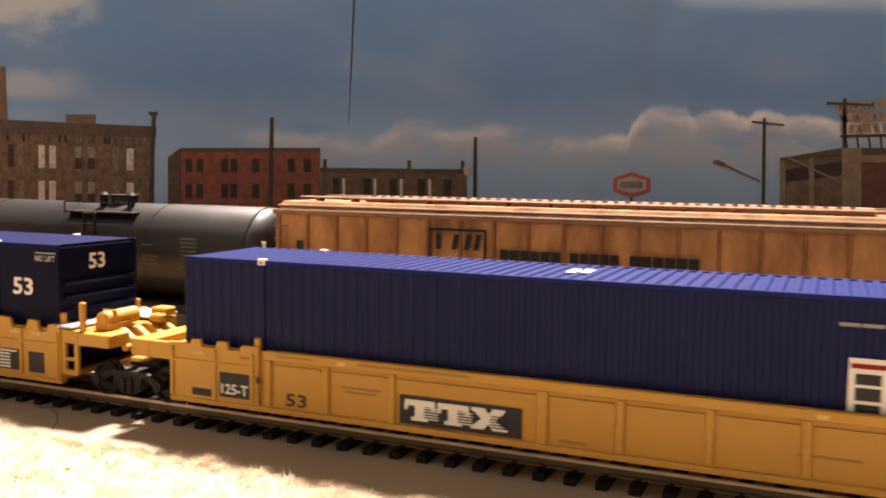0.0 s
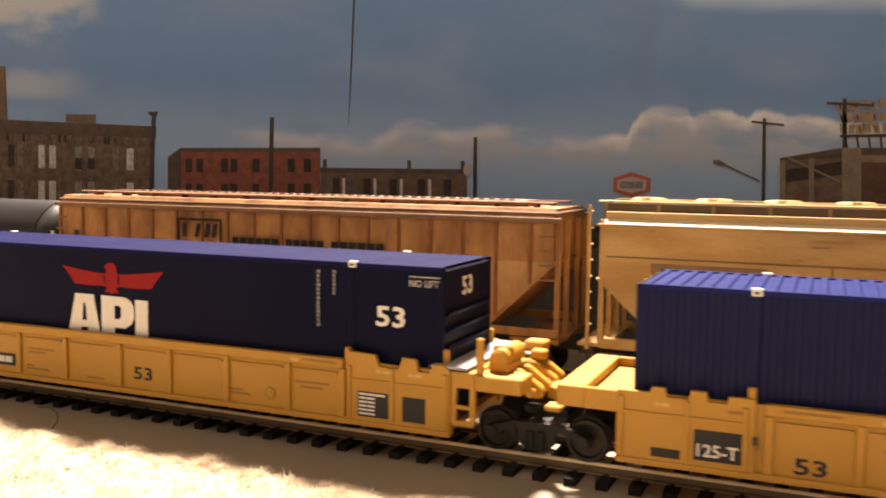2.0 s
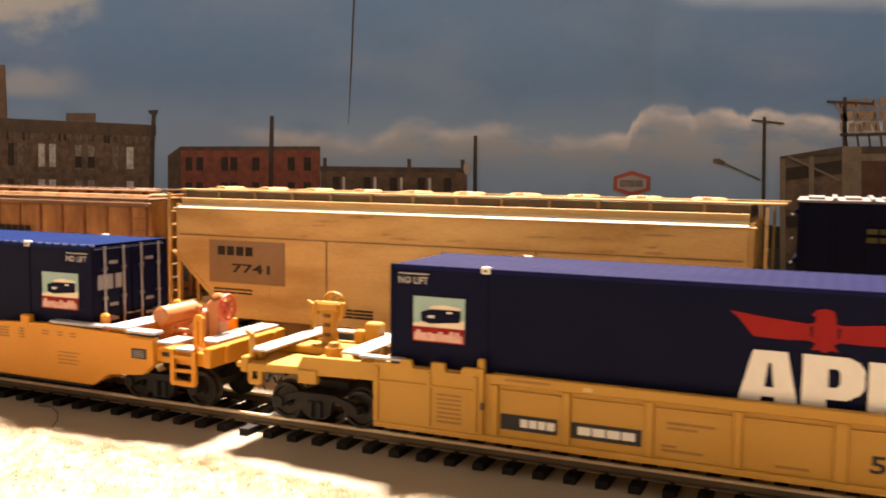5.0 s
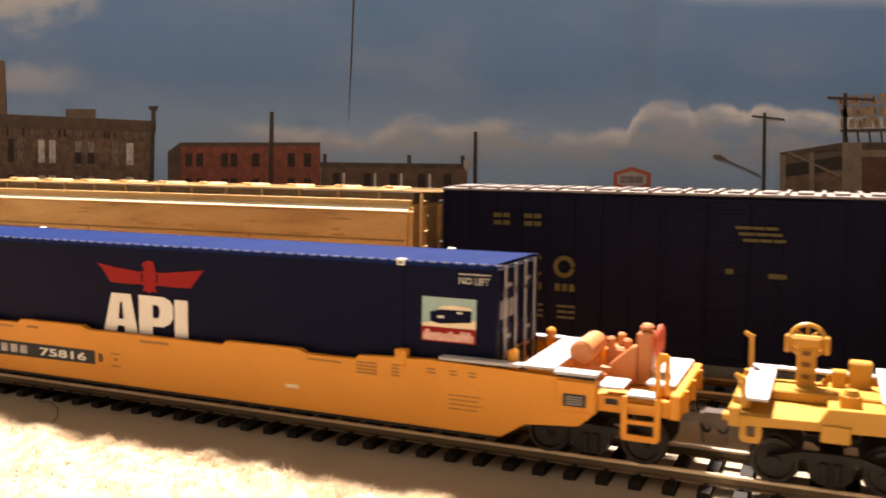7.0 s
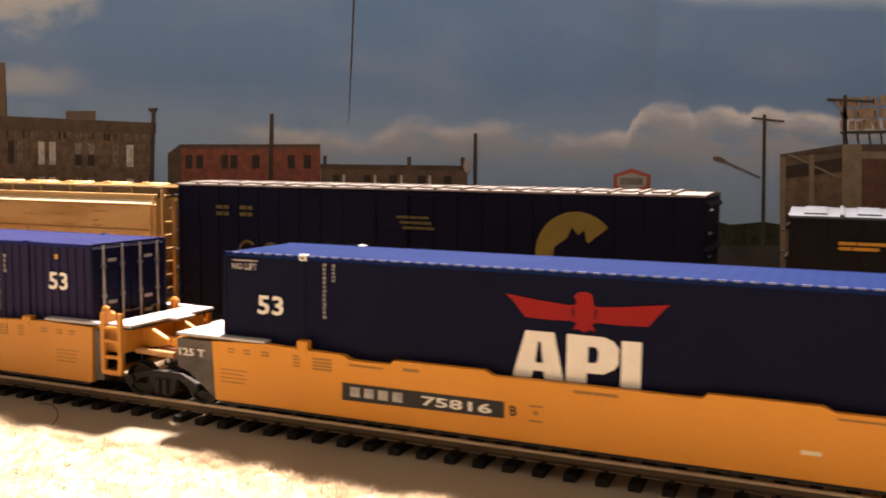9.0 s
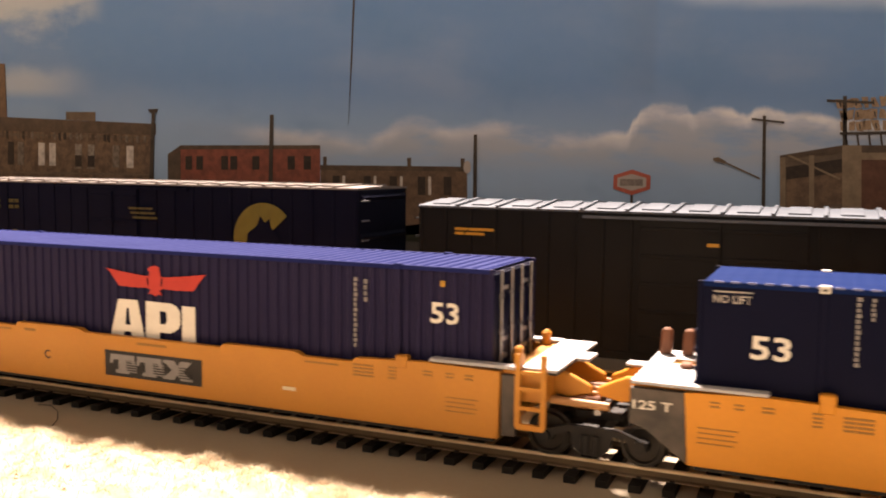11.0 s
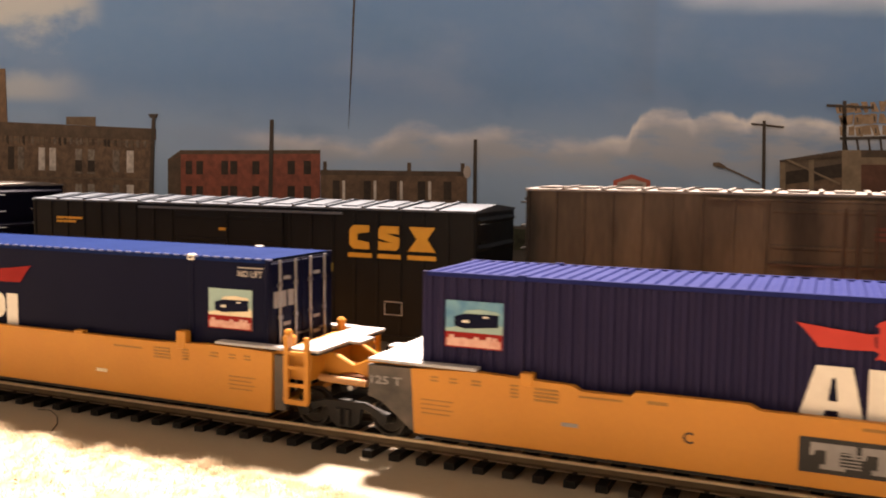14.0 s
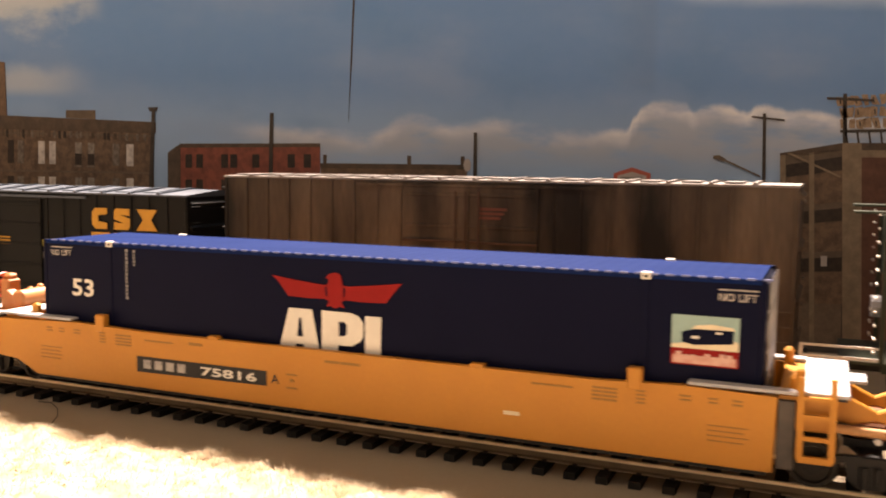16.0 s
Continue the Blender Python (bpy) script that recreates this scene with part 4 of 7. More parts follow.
def dress(c, kind, dz):
    """Markings on the side that looks to the camera."""
    y = -0.01492
    if kind == "pic_left":
        picture(-0.0868, 0.034 + dz, y, c)
        no_lift(-0.0905, 0.0367, y, c)
        emblem(-0.0019, 0.0372, 0.0342, y, c)
        block_mark(-0.0172, 0.0099, 0.0178, 0.0284, y, c)
        column(0.0603, 0.0388, 0.0252, 0.0008, y, GREYPRINT, c)
        column(0.0646, 0.0389, 0.033, 0.0007, y, GREYPRINT, c)
        lettering("53", 0.0759, 0.0267, 0.0048, y, WHITE, c, width=0.0074)
        no_lift(0.0843, 0.0363, y, c)
    elif kind == "pic_right":
        lettering("53", -0.0825, 0.0262, 0.0047, y, WHITE, c, width=0.0074)
        no_lift(-0.0898, 0.0368, y, c)
        column(-0.0642, 0.0395, 0.0262, 0.0008, y, GREYPRINT, c)
        column(-0.0617, 0.0394, 0.035, 0.0007, y, GREYPRINT, c)
        emblem(-0.0018, 0.037, 0.0346, y, c)
        block_mark(-0.0172, 0.0102, 0.0178, 0.0279, y, c)
        picture(0.0751, 0.0332, y, c, 0.0129, 0.0099)
        no_lift(0.0839, 0.0364, y, c)
    elif kind == "ribbed":
        picture(-0.087, 0.0345, y, c, 0.0134, 0.0103, PICTURE_BLUE)
        emblem(0.0008, 0.0365, 0.032, y, c, BRIGHT_RED)
        block_mark(-0.0141, 0.0134, 0.0172, 0.0272, y, c)
        column(0.0586, 0.037, 0.0205, 0.0009, y, GREYPRINT, c)
        column(0.0612, 0.0367, 0.0312, 0.0009, y, GREYPRINT, c)
        lettering("53", 0.078, 0.0279, 0.0048, y, WHITE, c, width=0.0068)
        decal("yellow_mark", rect(0.0803, 0.0814, 0.0362, 0.0375), y, GOLD, c)
    else:
        p = decal("white_panel", rect(0.0600, 0.0668, 0.0165, 0.0287), y, WHITE, c, "white upright panel with red top")
        decal("red_strip", rect(0.0604, 0.0664, 0.0268, 0.0277), y - 0.00012, RED, p)
        for z, h in ((0.0175, 0.0026), (0.0208, 0.0024), (0.0238, 0.002)):
            decal("ink_block", rect(0.0612, 0.0656, z, z + h), y - 0.00012, INK, p)
        boxes("roof_mark", [(0.0025, 0.0045, -0.004, 0.003, 0.04012, 0.0403), (0.0055, 0.0075, -0.003, 0.004, 0.04012, 0.0403)], WHITE, c)
        bars("small_print", 0.058, 0.0345, [0.0035, 0.004], 0.0007, y, GREYPRINT, c)


def wheelset(parent, x, radius, way, back=False):
    bm = bmesh.new()
    r = radius
    for s in (-1, 1):
        prof = [(s * 0.0072, 0.001), (s * 0.0072, r + 0.0005), (s * 0.0078, r + 0.0005), (s * 0.008, r), (s * 0.0096, r - 0.0001), (s * 0.0096, r * 0.82), (s * 0.0088, r * 0.76), (s * 0.0088, r * 0.35), (s * 0.0097, r * 0.28), (s * 0.0097, 0.0006)]
        lathe(bm, prof if s > 0 else prof, "y", 24)
    rod(bm, (0, -0.0125, 0), (0, 0.0125, 0), 0.0009, 10)
    ob = part("wheelset", bm, WHEELMAT, parent, smooth=True, at=(x, 0, r))
    WHEELS.append((ob, (x, 0, r), r, way))
    return ob


WHEELMAT = material("dark_steel_wheel", (0.034, 0.031, 0.028), 0.42, 0.3, second=(0.021, 0.019, 0.017), scale=400, spec=0.2)


def truck(parent, x, way):
    """Two-axle truck: cast side frames with springs, bolster, wheelsets."""
    bm = bmesh.new()
    for s in (-1, 1):
        y0, y1 = sorted((s * 0.0112, s * 0.0128))
        prism(bm, [(-0.0118, 0.0044), (-0.0118, 0.0062), (-0.0098, 0.0067), (-0.0050, 0.0081), (0.0050, 0.0081), (0.0098, 0.0067), (0.0118, 0.0062), (0.0118, 0.0044),
                   (0.0090, 0.0044), (0.0078, 0.0056), (0.0046, 0.0068), (0.0038, 0.0034), (0.0020, 0.0020), (-0.0020, 0.0020), (-0.0038, 0.0034), (-0.0046, 0.0068), (-0.0078, 0.0056), (-0.0090, 0.0044)], "y", y0, y1)
        for e in (-1, 1):
            rod(bm, (e * 0.0103, s * 0.0122, 0.0052), (e * 0.0103, s * 0.0136, 0.0052), 0.0014, 10)
            rod(bm, (e * 0.0012, s * 0.0131, 0.0026), (e * 0.0012, s * 0.0131, 0.0064), 0.0008, 8)
    box(bm, -0.0022, 0.0022, -0.0125, 0.0125, 0.0052, 0.0082)
    box(bm, -0.005, 0.005, -0.006, 0.006, 0.0082, 0.0098)
    tk = part("truck", bm, DARK, parent, "dark cast truck with two wheelsets", at=(x, 0, 0))
    for e in (-1, 1):
        wheelset(tk, e * 0.0103, 0.0046, way)
    return tk


def ladder(parent, x0, x1, z0, z1, y, mat, steps=4, name="ladder"):
    bm = bmesh.new()
    for x in (x0, x1):
        box(bm, x - 0.0004, x + 0.0004, y - 0.0004, y + 0.0004, z0, z1)
    for i in range(steps):
        z = z0 + 0.0003 + (z1 - z0 - 0.001) * i / (steps - 1)
        box(bm, x0, x1, y - 0.0003, y + 0.0003, z, z + 0.0006)
    return part(name, bm, mat, parent, bevel=0.00008)


COUPLER = material("dull_coupler_metal", (0.09, 0.08, 0.07), 0.4, 0.7, second=(0.05, 0.04, 0.035), scale=300)


def coupler(parent, x0, x1, z=0.0092):
    bm = bmesh.new()
    a, b = min(x0, x1), max(x0, x1)
    box(bm, a, b, -0.0011, 0.0011, z - 0.001, z + 0.001)
    e = x1
    s = 1 if x1 > x0 else -1
    prism(bm, [(e, -0.0018), (e + s * 0.0025, -0.0022), (e + s * 0.0034, -0.0006), (e + s * 0.0022, 0.0002), (e + s * 0.003, 0.0018), (e, 0.0024)], "z", z - 0.0016, z + 0.0016)
    rod(bm, (e - s * 0.001, 0.0008, z - 0.001), (e - s * 0.0005, 0.0035, z - 0.0065), 0.0002, 6)
    part("coupler", bm, COUPLER, parent, "dull metal coupler")


def hand_brake(car, mat, x, y, z, radius, axis="y"):
    """Brake wheel: a hoop with spokes and hub."""
    bm = bmesh.new()
    ring(bm, (x, y, z), radius, 0.0005, axis)
    wheel = part("brake_wheel", bm, mat, car, smooth=True)
    for k in range(4):
        a = k * math.pi / 4
        u, w = radius * math.cos(a), radius * math.sin(a)
        bm = bmesh.new()
        rod(bm, (x - u, y, z - w) if axis == "y" else (x, y - u, z - w), (x + u, y, z + w) if axis == "y" else (x, y + u, z + w), 0.0003, 5)
        part("spoke", bm, mat, wheel)
    return wheel


def air_hose(car, s, x1):
    bm = bmesh.new()
    pts = [Vector((s * (x1 + 0.0002 + 0.0008 * k), 0.004 - 0.0002 * k, 0.0125 - 0.0075 * math.sin(k * 0.45))) for k in range(6)]
    for p, q in zip(pts, pts[1:]):
        rod(bm, p, q, 0.00035, 6)
    part("air_hose", bm, DARK, car)


def hoop_step(car, x0, x1, z0, z1, y, mat, rungs_at=(), name="step"):
    """Stirrup of flat bar: two legs, a foot and rungs, as one bent piece."""
    bm = bmesh.new()
    a, b = min(x0, x1), max(x0, x1)
    w = 0.0006
    prism(bm, [(a - w, z1), (a - w, z0 + 0.0004), (a - w + 0.0005, z0 - 0.0004), (b + w - 0.0005, z0 - 0.0004), (b + w, z0 + 0.0004), (b + w, z1), (b - w, z1), (b - w, z0 + 0.0008), (a + w, z0 + 0.0008), (a + w, z1)], "y", y - 0.0005, y + 0.0005)
    for z in rungs_at:
        box(bm, a + w * 0.5, b - w * 0.5, y - 0.0004, y + 0.0004, z - 0.0004, z + 0.0004)
    return part(name, bm, mat, car)


def panelled_deck(car, s, mat, plate):
    """Coupled end of a panelled car: low deck over the truck, grey walkways round it, a brake stand with its wheel."""
    a = lambda p, q: (min(s * p, s * q), max(s * p, s * q))
    boxes("deck", [(*a(0.0955, 0.1300), -0.0160, 0.0160, 0.0138, 0.0153)], mat, car, bevel=0.00015)
    boxes("raised_deck", [(*a(0.0955, 0.1145), -0.0152, 0.0120, 0.0153, 0.0167)], mat, car, bevel=0.0002)
    boxes("centre_beam", [(*a(0.0985, 0.1300), -0.0034, 0.0040, 0.0153, 0.0174)], mat, car, bevel=0.0003)
    boxes("end_sill", [(*a(0.1300, 0.1322), -0.0172, 0.0172, 0.0126, 0.0164)], mat, car, bevel=0.0003)
    for y in (-0.0125, 0.0, 0.0125):
        boxes("sill_gusset", [(*a(0.1285, 0.1318), y - 0.0008, y + 0.0008, 0.0153, 0.0178)], mat, car, bevel=0.0002)
    for y in (-1, 1):
        bm = bmesh.new()
        prism(bm, [(s * 0.0955, 0.0142), (s * 0.1155, 0.0136), (s * 0.1300, 0.0130), (s * 0.1300, 0.0150), (s * 0.1160, 0.0154), (s * 0.1145, 0.0180), (s * 0.0955, 0.0184)], "y", *sorted((y * 0.0155, y * 0.0172)))
        part("side_beam", bm, mat, car, bevel=0.00015)
        boxes("step_bracket", [(*a(0.1104, 0.1156), *sorted((y * 0.0177, y * 0.016)), 0.0117, 0.0150)], mat, car, bevel=0.0002)
        hoop_step(car, s * 0.1266, s * 0.1294, 0.0102, 0.0135, y * 0.0166, mat)
        boxes("sill_lug", [(*a(0.1310, 0.1334), *sorted((y * 0.0172, y * 0.0140)), 0.0136, 0.0150)], mat, car, bevel=0.0003)
    boxes("walkway", [(*a(0.1251, 0.1304), -0.0162, 0.0168, 0.0178, 0.0184)], plate, car, "pale grey end walkway", bevel=0.0001)
    boxes("walkway", [(*a(0.1052, 0.1251), 0.0138, 0.0168, 0.0178, 0.0184)], plate, car, "pale grey side walkway", bevel=0.0001)
    boxes("walkway", [(*a(0.0995, 0.1052), -0.0152, 0.0168, 0.0191, 0.0197)], plate, car, "pale grey cross walkway", bevel=0.0001)
    boxes("side_walkway", [(*a(0.0885, 0.0995), -0.0172, -0.0150, 0.0192, 0.0198)], plate, car, "pale grey walkway strip", bevel=0.0001)
    boxes("side_walkway", [(*a(0.0930, 0.0995), 0.0140, 0.0168, 0.0191, 0.0197)], plate, car, "pale grey walkway strip", bevel=0.0001)
    for y in (-0.012, 0.012):
        boxes("walkway_bracket", [(*a(0.1012, 0.1036), y - 0.0009, y + 0.0009, 0.0167, 0.0191)], mat, car, bevel=0.0002)
    # brake stand
    xg = 0.1190
    boxes("brake_stand", [(*a(xg - 0.0019, xg + 0.0019), 0.0020, 0.0044, 0.0153, 0.0262)], mat, car, bevel=0.0003)
    for z in (0.0192, 0.0217, 0.0241):
        boxes("stand_slot", [(*a(xg - 0.0008, xg + 0.0008), 0.0014, 0.0021, z, z + 0.0008)], CREAM_BROWN, car)
    boxes("brake_housing", [(*a(xg - 0.0031, xg + 0.0031), 0.0016, 0.0046, 0.0255, 0.0280)], mat, car, bevel=0.0006)
    for e in (-1, 1):
        boxes("housing_ear", [(*a(xg + e * 0.0038 - 0.0006, xg + e * 0.0038 + 0.0006), 0.0022, 0.0040, 0.0243, 0.0280)], mat, car, bevel=0.0003)
    hand_brake(car, mat, s * xg, 0.0052, 0.0266, 0.0034)
    boxes("tool_box", [(*a(0.1063, 0.1107), 0.0062, 0.0100, 0.0167, 0.0226)], mat, car, bevel=0.0004)
    boxes("bracket", [(*a(0.1110, 0.1140), 0.0068, 0.0098, 0.0167, 0.0203)], mat, car, bevel=0.0003)
    bm = bmesh.new()
    rod(bm, (s * 0.1105, -0.0092, 0.0160), (s * 0.1105, -0.0092, 0.0192), 0.0021, 12)
    rod(bm, (s * 0.1105, -0.0092, 0.0192), (s * 0.1105, -0.0092, 0.0203), 0.0017, 12, 0.0012)
    part("valve", bm, mat, car, smooth=True)
    bm = bmesh.new()
    prism(bm, [(s * 0.0955, 0.0167), (s * 0.0985, 0.0167), (s * 0.0955, 0.0212)], "y", -0.0128, -0.0108)
    part("gusset", bm, mat, car)
    for x, y, z in ((0.1305, 0.0138, 0.0258), (0.1296, -0.0158, 0.0226)):
        bm = bmesh.new()
        prism(bm, [(s * (x - 0.0005), 0.0164), (s * (x + 0.0005), 0.0164), (s * (x + 0.0006), z - 0.0012), (s * (x + 0.0019), z - 0.0002), (s * (x + 0.0015), z + 0.0004), (s * (x - 0.0004), z - 0.0006)], "y", y - 0.0005, y + 0.0005)
        part("grab_post", bm, mat, car)
    coupler(car, s * 0.1300, s * 0.1345)
    air_hose(car, s, 0.1320)


def plain_deck(car, s, mat, plate):
    """Coupled end of a plain-sided car: white plates on several levels, an orange brake stand with a red wheel, stirrups."""
    a = lambda p, q: (min(s * p, s * q), max(s * p, s * q))
    gear = RUSTORANGE
    boxes("deck", [(*a(0.0955, 0.1300), -0.0157, 0.0157, 0.0132, 0.0150)], mat, car, bevel=0.0002)
    boxes("end_sill", [(*a(0.1300, 0.1322), -0.0168, 0.0168, 0.0122, 0.0172)], mat, car, bevel=0.0003)
    for y in (-0.0105, 0.0, 0.0105):
        boxes("sill_rib", [(*a(0.1320, 0.1330), y - 0.0006, y + 0.0006, 0.0126, 0.0170)], mat, car, bevel=0.0001)
    boxes("centre_beam", [(*a(0.0985, 0.1200), -0.0040, 0.0050, 0.0150, 0.0172)], gear, car, bevel=0.0003)
    boxes("walkway", [(*a(0.0993, 0.1066), -0.0176, 0.0172, 0.0200, 0.0206)], plate, car, "white cross walkway", bevel=0.0001)
    boxes("walkway_beam", [(*a(0.0998, 0.1060), -0.0160, 0.0160, 0.0150, 0.0200)], mat, car, bevel=0.0003)
    boxes("side_walkway", [(*a(0.0805, 0.0993), -0.0181, -0.0152, 0.0199, 0.0206)], plate, car, "pale walkway strip", bevel=0.0001)
    boxes("side_walkway", [(*a(0.0805, 0.0993), 0.0152, 0.0181, 0.0199, 0.0206)], plate, car, "pale walkway strip", bevel=0.0001)
    boxes("side_walkway", [(*a(0.1066, 0.1156), -0.0181, -0.0140, 0.0194, 0.0201)], plate, car, "pale walkway strip", bevel=0.0001)
    boxes("strip_bracket", [(*a(0.1072, 0.1150), -0.0172, -0.0150, 0.0172, 0.0194)], INK, car)
    boxes("step_plate", [(*a(0.1156, 0.1208), -0.0170, -0.0085, 0.0172, 0.0178)], plate, car, "white step plate", bevel=0.0001)
    boxes("step_plate", [(*a(0.1216, 0.1276), -0.0172, -0.0120, 0.0160, 0.0166)], plate, car, "white step plate", bevel=0.0001)
    boxes("walkway", [(*a(0.1245, 0.1304), -0.0118, 0.0160, 0.0175, 0.0181)], plate, car, "white end walkway", bevel=0.0001)
    boxes("walkway_prop", [(*a(0.1250, 0.1298), -0.0105, 0.0150, 0.0150, 0.0175)], mat, car, bevel=0.0002)
    for y in (-1, 1):
        boxes("side_beam", [(*a(0.1153, 0.1300), *sorted((y * 0.0166, y * 0.0150)), 0.0124, 0.0158)], mat, car, bevel=0.0002)
        boxes("beam_slot", [(*a(0.1172, 0.1198), *sorted((y * 0.0167, y * 0.0160)), 0.0140, 0.0152)], INK, car)
        hoop_step(car, s * 0.1214, s * 0.1280, 0.0078, 0.0164, y * 0.0176, mat, (0.0112, 0.0146))
        boxes("guide_stub", [(*a(0.0954, 0.0975), *sorted((y * 0.0155, y * 0.0130)), 0.0150, 0.0231)], mat, car, bevel=0.0006)
        if y > 0:
            continue
        bm = bmesh.new()
        prism(bm, [(s * 0.1272, 0.0160), (s * 0.1282, 0.0160), (s * 0.1282, 0.0238), (s * 0.1290, 0.0240), (s * 0.1290, 0.0172), (s * 0.1300, 0.0172), (s * 0.1300, 0.0246), (s * 0.1293, 0.0254), (s * 0.1279, 0.0254), (s * 0.1272, 0.0246)], "y", *sorted((y * 0.0168, y * 0.0158)))
        part("grab_iron", bm, mat, car)
    boxes("stencil_box", [(*a(0.1072, 0.1156), -0.0183, -0.0176, 0.0121, 0.0184)], mat, car, bevel=0.0002)
    # air tank, its strap and the valves behind it
    bm = bmesh.new()
    rod(bm, (s * 0.1098, -0.0084, 0.0224), (s * 0.1098, 0.0048, 0.0224), 0.0026, 18)
    rod(bm, (s * 0.1098, -0.0090, 0.0224), (s * 0.1098, -0.0084, 0.0224), 0.0019, 18, 0.0026)
    part("air_tank", bm, gear, car, smooth=True)
    boxes("tank_cradle", [(*a(0.1078, 0.1118), -0.0060, 0.0030, 0.0172, 0.0206)], gear, car, bevel=0.0003)
    boxes("valve_block", [(*a(0.1130, 0.1185), 0.0010, 0.0065, 0.0172, 0.0222)], gear, car, bevel=0.0006)
    for x, y, z in ((0.1140, 0.0022, 0.0240), (0.1158, 0.0048, 0.0246), (0.1176, 0.0028, 0.0237)):
        bm = bmesh.new()
        rod(bm, (s * x, y, 0.0220), (s * x, y, z), 0.0010, 10)
        rod(bm, (s * x, y, z), (s * x, y, z + 0.0005), 0.0010, 10, 0.0005)
        part("valve", bm, gear, car, smooth=True)
    bm = bmesh.new()
    rod(bm, (s * 0.1115, -0.0052, 0.0186), (s * 0.1185, -0.0024, 0.0180), 0.0006, 8)
    part("brake_rod", bm, gear, car, smooth=True)
    # brake stand with its side bracket
    bm = bmesh.new()
    prism(bm, [(s * 0.1140, 0.0172), (s * 0.1208, 0.0150), (s * 0.1208, 0.0240), (s * 0.1196, 0.0236), (s * 0.1148, 0.0194)], "y", -0.0036, -0.0004)
    part("stand_bracket", bm, gear, car, bevel=0.0003)
    boxes("brake_stand", [(*a(0.1204, 0.1240), -0.0026, 0.0020, 0.0150, 0.0268)], gear, car, bevel=0.0005)
    boxes("stand_cap", [(*a(0.1209, 0.1236), -0.0018, 0.0014, 0.0266, 0.0284)], gear, car, bevel=0.0006)
    wheel = hand_brake(car, RED_GEAR, s * 0.1252, -0.0002, 0.0247, 0.0034, "x")
    bm = bmesh.new()
    rod(bm, (s * 0.1236, -0.0002, 0.0247), (s * 0.1258, -0.0002, 0.0247), 0.0009, 10)
    part("hub", bm, RED_GEAR, wheel, smooth=True)
    coupler(car, s * 0.1300, s * 0.1350)
    air_hose(car, s, 0.1322)


def joint_arms(car, s, mat):
    """Forked arms and dampers that reach over the shared truck."""
    for y in (-0.0098, 0.0032):
        bm = bmesh.new()
        prism(bm, [(s * 0.1045, 0.0140), (s * 0.1045, 0.0190), (s * 0.1072, 0.0190), (s * 0.1132, 0.0162), (s * 0.1136, 0.0146), (s * 0.1085, 0.0134)], "y", y, y + 0.0017)
        part("arm", bm, mat, car, bevel=0.0003)
    for y, z in ((-0.0060, 0.0146), (-0.0030, 0.0150), (0.0075, 0.0146)):
        bm = bmesh.new()
        rod(bm, (s * 0.1050, y, z), (s * 0.1110, y, z - 0.0006), 0.0010, 12)
        rod(bm, (s * 0.1110, y, z - 0.0006), (s * 0.1138, y, z - 0.0009), 0.0006, 10)
        part("damper", bm, PEACH, car, "pale tan damper", smooth=True)


